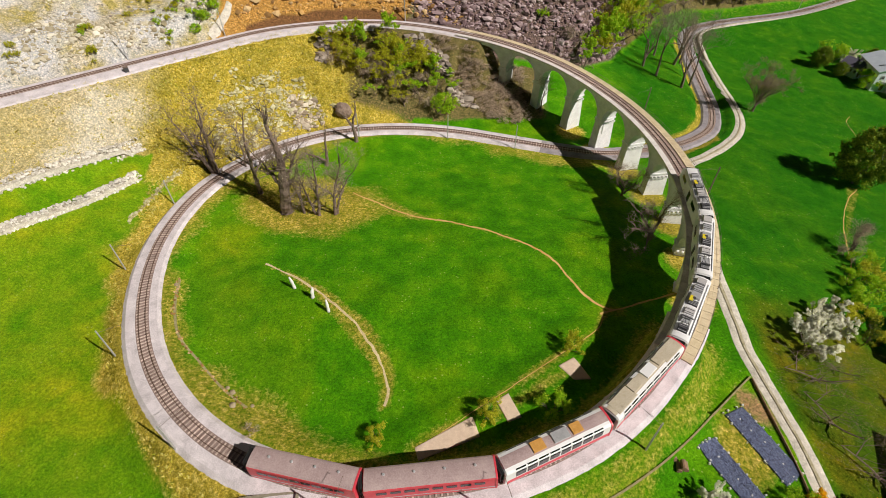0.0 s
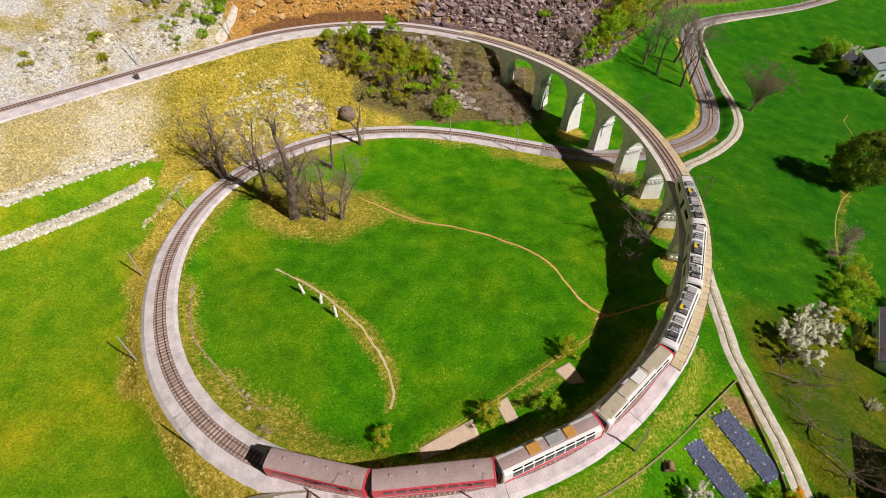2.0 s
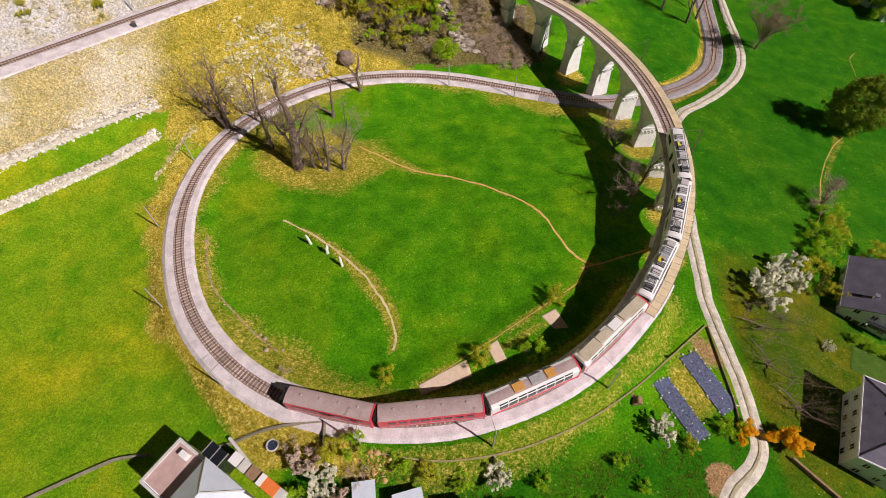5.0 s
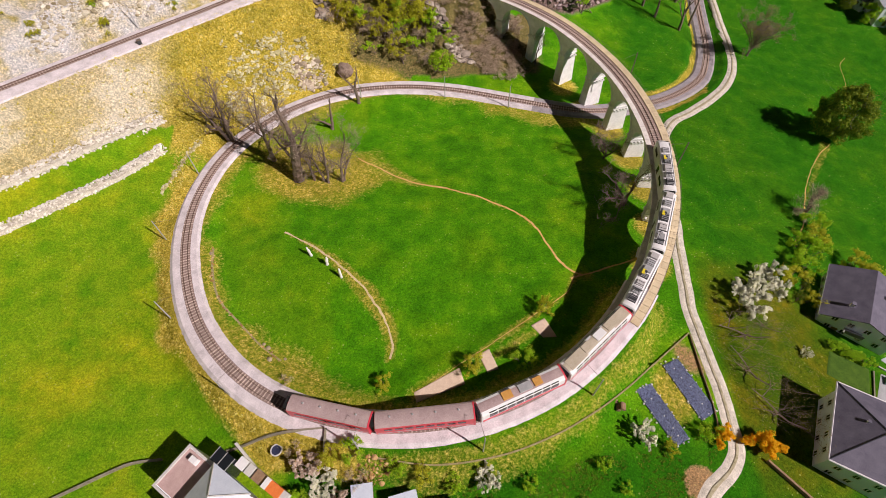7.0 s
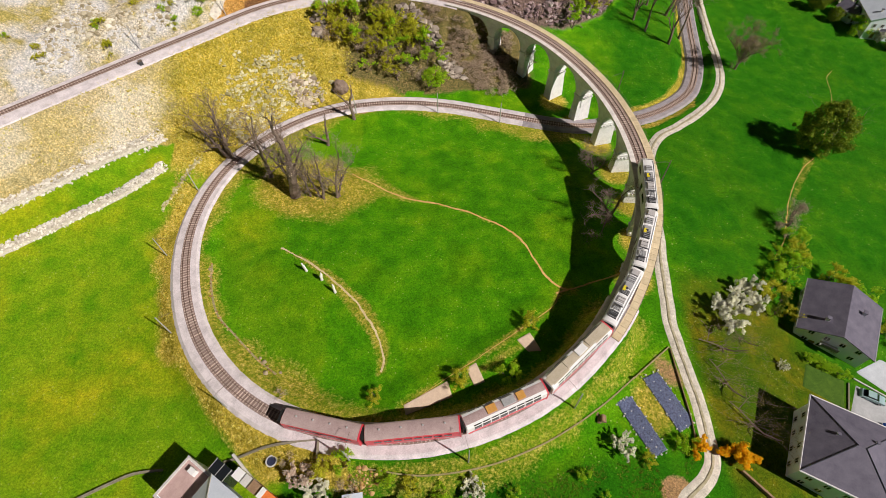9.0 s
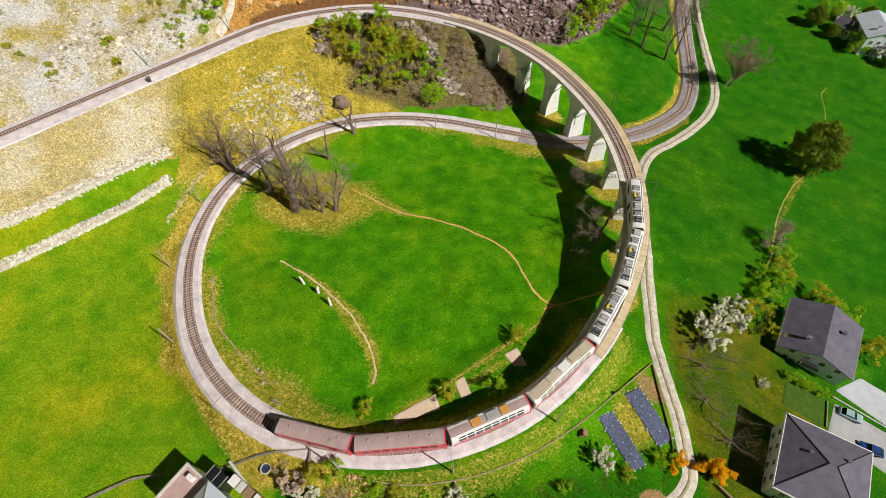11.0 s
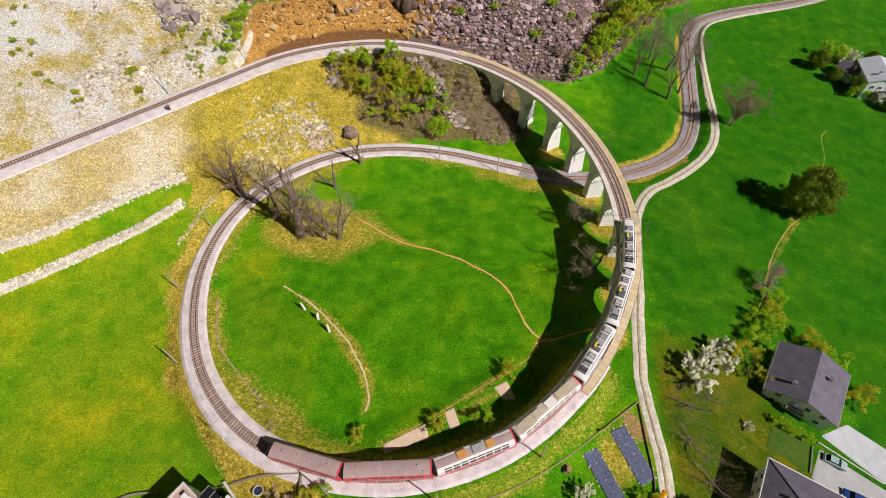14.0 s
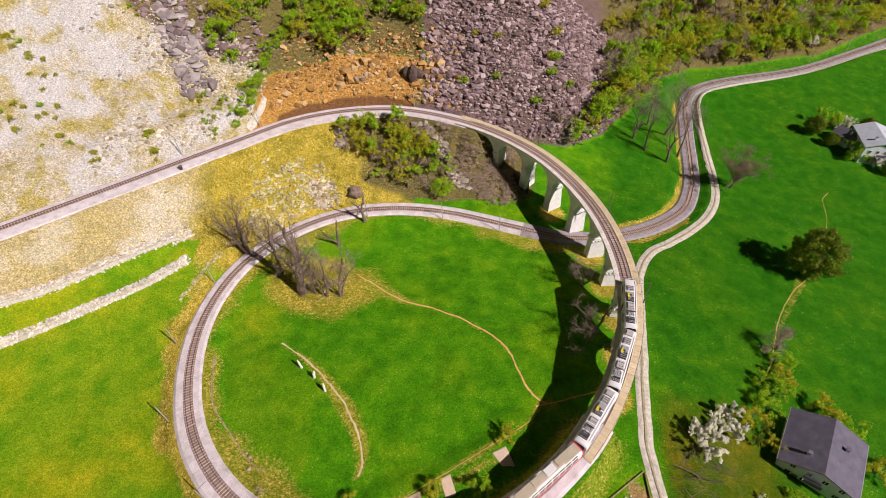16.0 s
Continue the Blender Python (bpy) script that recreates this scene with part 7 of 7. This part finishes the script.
garden_wall([(85.2, 37.4), (91, 33.8), (97, 30.0)], "low pale kerb wall between driveway and parking place", 0.3, 0.3)
garden_wall([(83.6, 36.4), (80.7, 30.6)], "dark edging at the end of the lawn", 0.3, 0.25, STONE_DARK)


def car_body(x, y, rz, paint, label):
    e = thing("car", (x, y, ground(x, y) + 0.15), label, "car", "parked cars", rz)
    g = Mesh()
    prof = [(-2.1, 0.35), (-2.15, 0.75), (-1.9, 0.95), (-1.2, 1.02), (-0.6, 1.02), (0.9, 1.02), (1.7, 0.92), (2.12, 0.72), (2.15, 0.35)]
    g.loft([[(px, sd * wd, pz) for px, pz in prof] for sd, wd in ((-1, 0.86), (1, 0.86))][::-1])
    part("body", g, paint, e)
    g = Mesh()
    top = [(-1.75, 0.98), (-1.1, 1.42), (0.25, 1.45), (1.0, 1.0)]
    g.loft([[(px, sd * wd, pz) for px, pz in top] for sd, wd in ((-1, 0.72), (1, 0.72))][::-1])
    part("cabin", g, GLASS, e)
    g = Mesh()
    g.box((-0.4, 0, 1.46), (1.45, 1.36, 0.06))
    part("roof", g, paint, e)
    for wx in (-1.35, 1.35):
        for sd in (-0.8, 0.8):
            g = Mesh()
            g.tube([(wx, sd - 0.1, 0.31), (wx, sd + 0.1, 0.31)], [0.32, 0.32], 12)
            wh = part("wheel", g, RUBBER, e)
            g = Mesh()
            g.tube([(wx, sd + math.copysign(0.08, sd), 0.31), (wx, sd + math.copysign(0.12, sd), 0.31)], [0.18, 0.18], 10)
            part("rim", g, SILVER, wh)
    for sd in (-0.62, 0.62):
        g = Mesh()
        g.box((2.12, sd, 0.68), (0.1, 0.34, 0.16))
        part("headlight", g, SILVER, e)


car_body(86.9, 33.6, -28, CAR_TEAL, "pale teal car parked on the driveway")
car_body(88.2, 27.2, 157, CAR_BLUE, "dark blue car parked on the driveway")

# trampoline
tr = thing("trampoline", (-26.0, 20.1, ground(-26, 20.1)), "round trampoline with a dark blue mat and pale rim", "trampoline")
g = Mesh()
g.loft([[(r * math.cos(a), r * math.sin(a), zz) for r, zz in ((1.0, 0.72), (1.28, 0.72), (1.28, 0.62), (1.0, 0.62))] for a in np.linspace(0, math.tau, 25)], caps=False)
part("rim", g, CONCRETE, tr, "pale padded rim")
g = Mesh()
g.add([(1.02 * math.cos(a), 1.02 * math.sin(a), 0.68) for a in np.linspace(0, math.tau, 24, endpoint=False)] + [(0, 0, 0.6)], [(i, (i + 1) % 24, 24) for i in range(24)])
part("mat", g, BLUE_TARP, tr)
for a in np.linspace(0, math.tau, 6, endpoint=False):
    g = Mesh()
    g.tube([(1.14 * math.cos(a), 1.14 * math.sin(a), 0), (1.14 * math.cos(a), 1.14 * math.sin(a), 0.66)], [0.04, 0.04], 5)
    part("leg", g, STEEL, tr)
tr.scale = (0.78, 0.78, 0.85)


# ---------------------------------------------------------------- stone figures on the meadow
def stone_figure(x, y, rz, lean, label):
    """A tall pale abstract figure, one plain carved block."""
    g = Mesh()
    secs = []
    for zz, rx, ry, ox in ((-0.2, 0.48, 0.40, 0.0), (0.5, 0.42, 0.36, 0.02), (1.2, 0.34, 0.30, 0.10), (1.9, 0.46, 0.34, 0.20), (2.5, 0.52, 0.32, 0.26), (2.9, 0.24, 0.20, 0.34), (3.2, 0.27, 0.24, 0.40), (3.55, 0.16, 0.16, 0.44)):
        secs.append([(ox * lean + rx * math.cos(a), ry * math.sin(a), zz) for a in np.linspace(0, math.tau, 10, endpoint=False)])
    g.loft(secs)
    ob = part("statue", g, WHITE_STONE, smooth=True)
    ob.matrix_world = pose(x, y, ground(x, y), 0, 0, rz) @ Matrix.Diagonal((0.85, 0.85, 0.66, 1))
    return tagged(ob, label, "statue", "stone figures")


stone_figure(-27.1, 60.2, 140, 2.0, "leaning pale stone figure standing on the meadow")
stone_figure(-23.2, 57.6, 60, 1.0, "upright pale stone figure standing on the meadow")
stone_figure(-19.8, 54.3, 110, 1.6, "leaning pale stone figure standing on the meadow")


# ---------------------------------------------------------------- single rocks and small things
def boulder(x, y, size, material, label, seed, squash=0.85, subdiv=3):
    bm = bmesh.new()
    bmesh.ops.create_icosphere(bm, subdivisions=subdiv, radius=1.0)
    noise.seed_set(seed)
    for v in bm.verts:
        k = 1 + 0.30 * noise.noise(v.co * 1.3 + Vector((seed, 0, 0))) + 0.10 * noise.noise(v.co * 3.5)
        v.co = Vector((v.co.x * k, v.co.y * k, v.co.z * k * squash)) * size
    me_ = bpy.data.meshes.new("boulder")
    bm.to_mesh(me_)
    bm.free()
    me_.materials.append(material)
    ob = new("boulder", me_)
    ob.matrix_world = pose(x, y, ground(x, y) + size * squash * 0.55, 0, 0, seed * 37)
    return tagged(ob, label, "boulder")


OCHRE_STONE = surface("tan_rock", (0.25, 0.19, 0.11), (0.48, 0.40, 0.27), 1.0, 0.95, bump=0.8)
BROWN_ROCK = surface("brown_boulder", (0.16, 0.11, 0.085), (0.34, 0.26, 0.21), 0.9, 0.95, bump=0.9)
DARK_ROCK = surface("dark_cleft_rock", (0.05, 0.035, 0.03), (0.20, 0.14, 0.12), 0.6, 0.95, bump=0.9)
boulder(-27.4, 124.6, 2.2, BROWN_ROCK, "big rounded brown boulder beside the lower line", 3, 0.95)
for i, (x, y, s_) in enumerate(((-30.4, 35.9, 0.5), (-32.6, 39.4, 0.34), (-31.6, 38.6, 0.48), (-48.6, 60.5, 0.38), (-28.0, 36.4, 0.3))):
    tagged(boulder(x, y, s_, OCHRE_STONE, "tan weathered rock on the inner bank", 11 + i, 0.7, 2), group="rocks on the inner bank")
bx = thing("trackside_cabinet", (*on_line(s_of(510), -3.6, 0)[:2], on_line(s_of(510)).z - 0.5), "small black trackside equipment cabinet on the ballast edge", "cabinet", "", 40)
g = Mesh()
g.box((0, 0, 0.6), (0.9, 0.7, 1.3))
part("body", g, GEAR, bx)
g = Mesh()
g.box((0, 0, 1.3), (1.05, 0.85, 0.1))
part("lid", g, RUST, bx)
lg = thing("log_pile", (31.0, 27.0, ground(31.0, 27.0)), "short sawn logs stacked against the garden wall", "logs")
for i, (a, b_, c) in enumerate(((0, 0, 0.35), (0.9, 0.1, 0.35), (0.45, 0.05, 0.95), (-0.2, 1.2, 0.4))):
    g = Mesh()
    g.tube([(a - 0.1, b_ - 0.6, c), (a + 0.1, b_ + 0.6, c)], [0.36, 0.34], 10)
    part("log", g, WOOD, lg)
put("white", 70.2, 38.8, 0.19, "small white-leaved garden shrub", "bush")
for x, y in ((76.8, 40.9), (78.0, 40.3), (79.2, 39.7), (80.4, 39.1), (81.6, 38.5), (82.8, 37.9)):
    put("bush", x, y, 0.45, "clipped green hedge plant by the lawn", "hedge", "hedge by the lawn")
for x, y, k, sc in ((148.5, 192, "dark", 0.5), (152, 184, "dark", 0.36), (158, 176, "bush", 1.6), (164, 172, "white", 0.6), (166, 167, "dark", 0.42), (162, 196, "white", 0.7), (170, 194, "dark", 0.45), (156, 197, "bush", 1.8)):
    put(k, x, y, sc, "garden tree beside the pale house", "tree", "trees by the pale house")

# rock cleft, drain chute and fence along the upper line
for x, y, s_, q in ((-12.3, 165.6, 1.9, 1.9), (-14.6, 166.5, 1.5, 1.5), (-10.2, 166.8, 1.7, 1.3), (-79.7, 148.8, 2.2, 0.35)):
    tagged(boulder(x, y, s_, SLATE_ROCK if q < 1 else DARK_ROCK, "broad flat grey slab lying in the scree" if q < 1 else "dark upright rock in the cutting", int(abs(x) * 3), q, 2), group="rocks of the cutting")
ribbon("drain_chute", [(-62.9, 136.4), (-61.6, 139.8), (-60.0, 144.2), (-59.6, 147.5)], 1.8, ROAD, "pale concrete drain chute running down to the railway", 0.35, 0.7, kind="", category="chute", ragged=0.15, cross=3)
fence = tagged(new("trackside_fence"), "low grey post and wire fence above the track", "fence")
f_pts = []
for i in range(24):
    p_ = on_line(s_of(497.0) + 1.9 * i, 4.1, 0)
    f_pts.append(Vector((p_.x, p_.y, ground(p_.x, p_.y))))
for p_ in f_pts:
    g = Mesh()
    g.tube([p_ + Vector((0, 0, -0.3)), p_ + Vector((0, 0, 1.1))], [0.07, 0.06], 5)
    part("post", g, STEEL, fence)
for u in (0.5, 1.0):
    g = Mesh()
    g.tube([p_ + Vector((0, 0, u)) for p_ in f_pts], [0.02] * len(f_pts), 4)
    part("wire", g, STEEL, fence)
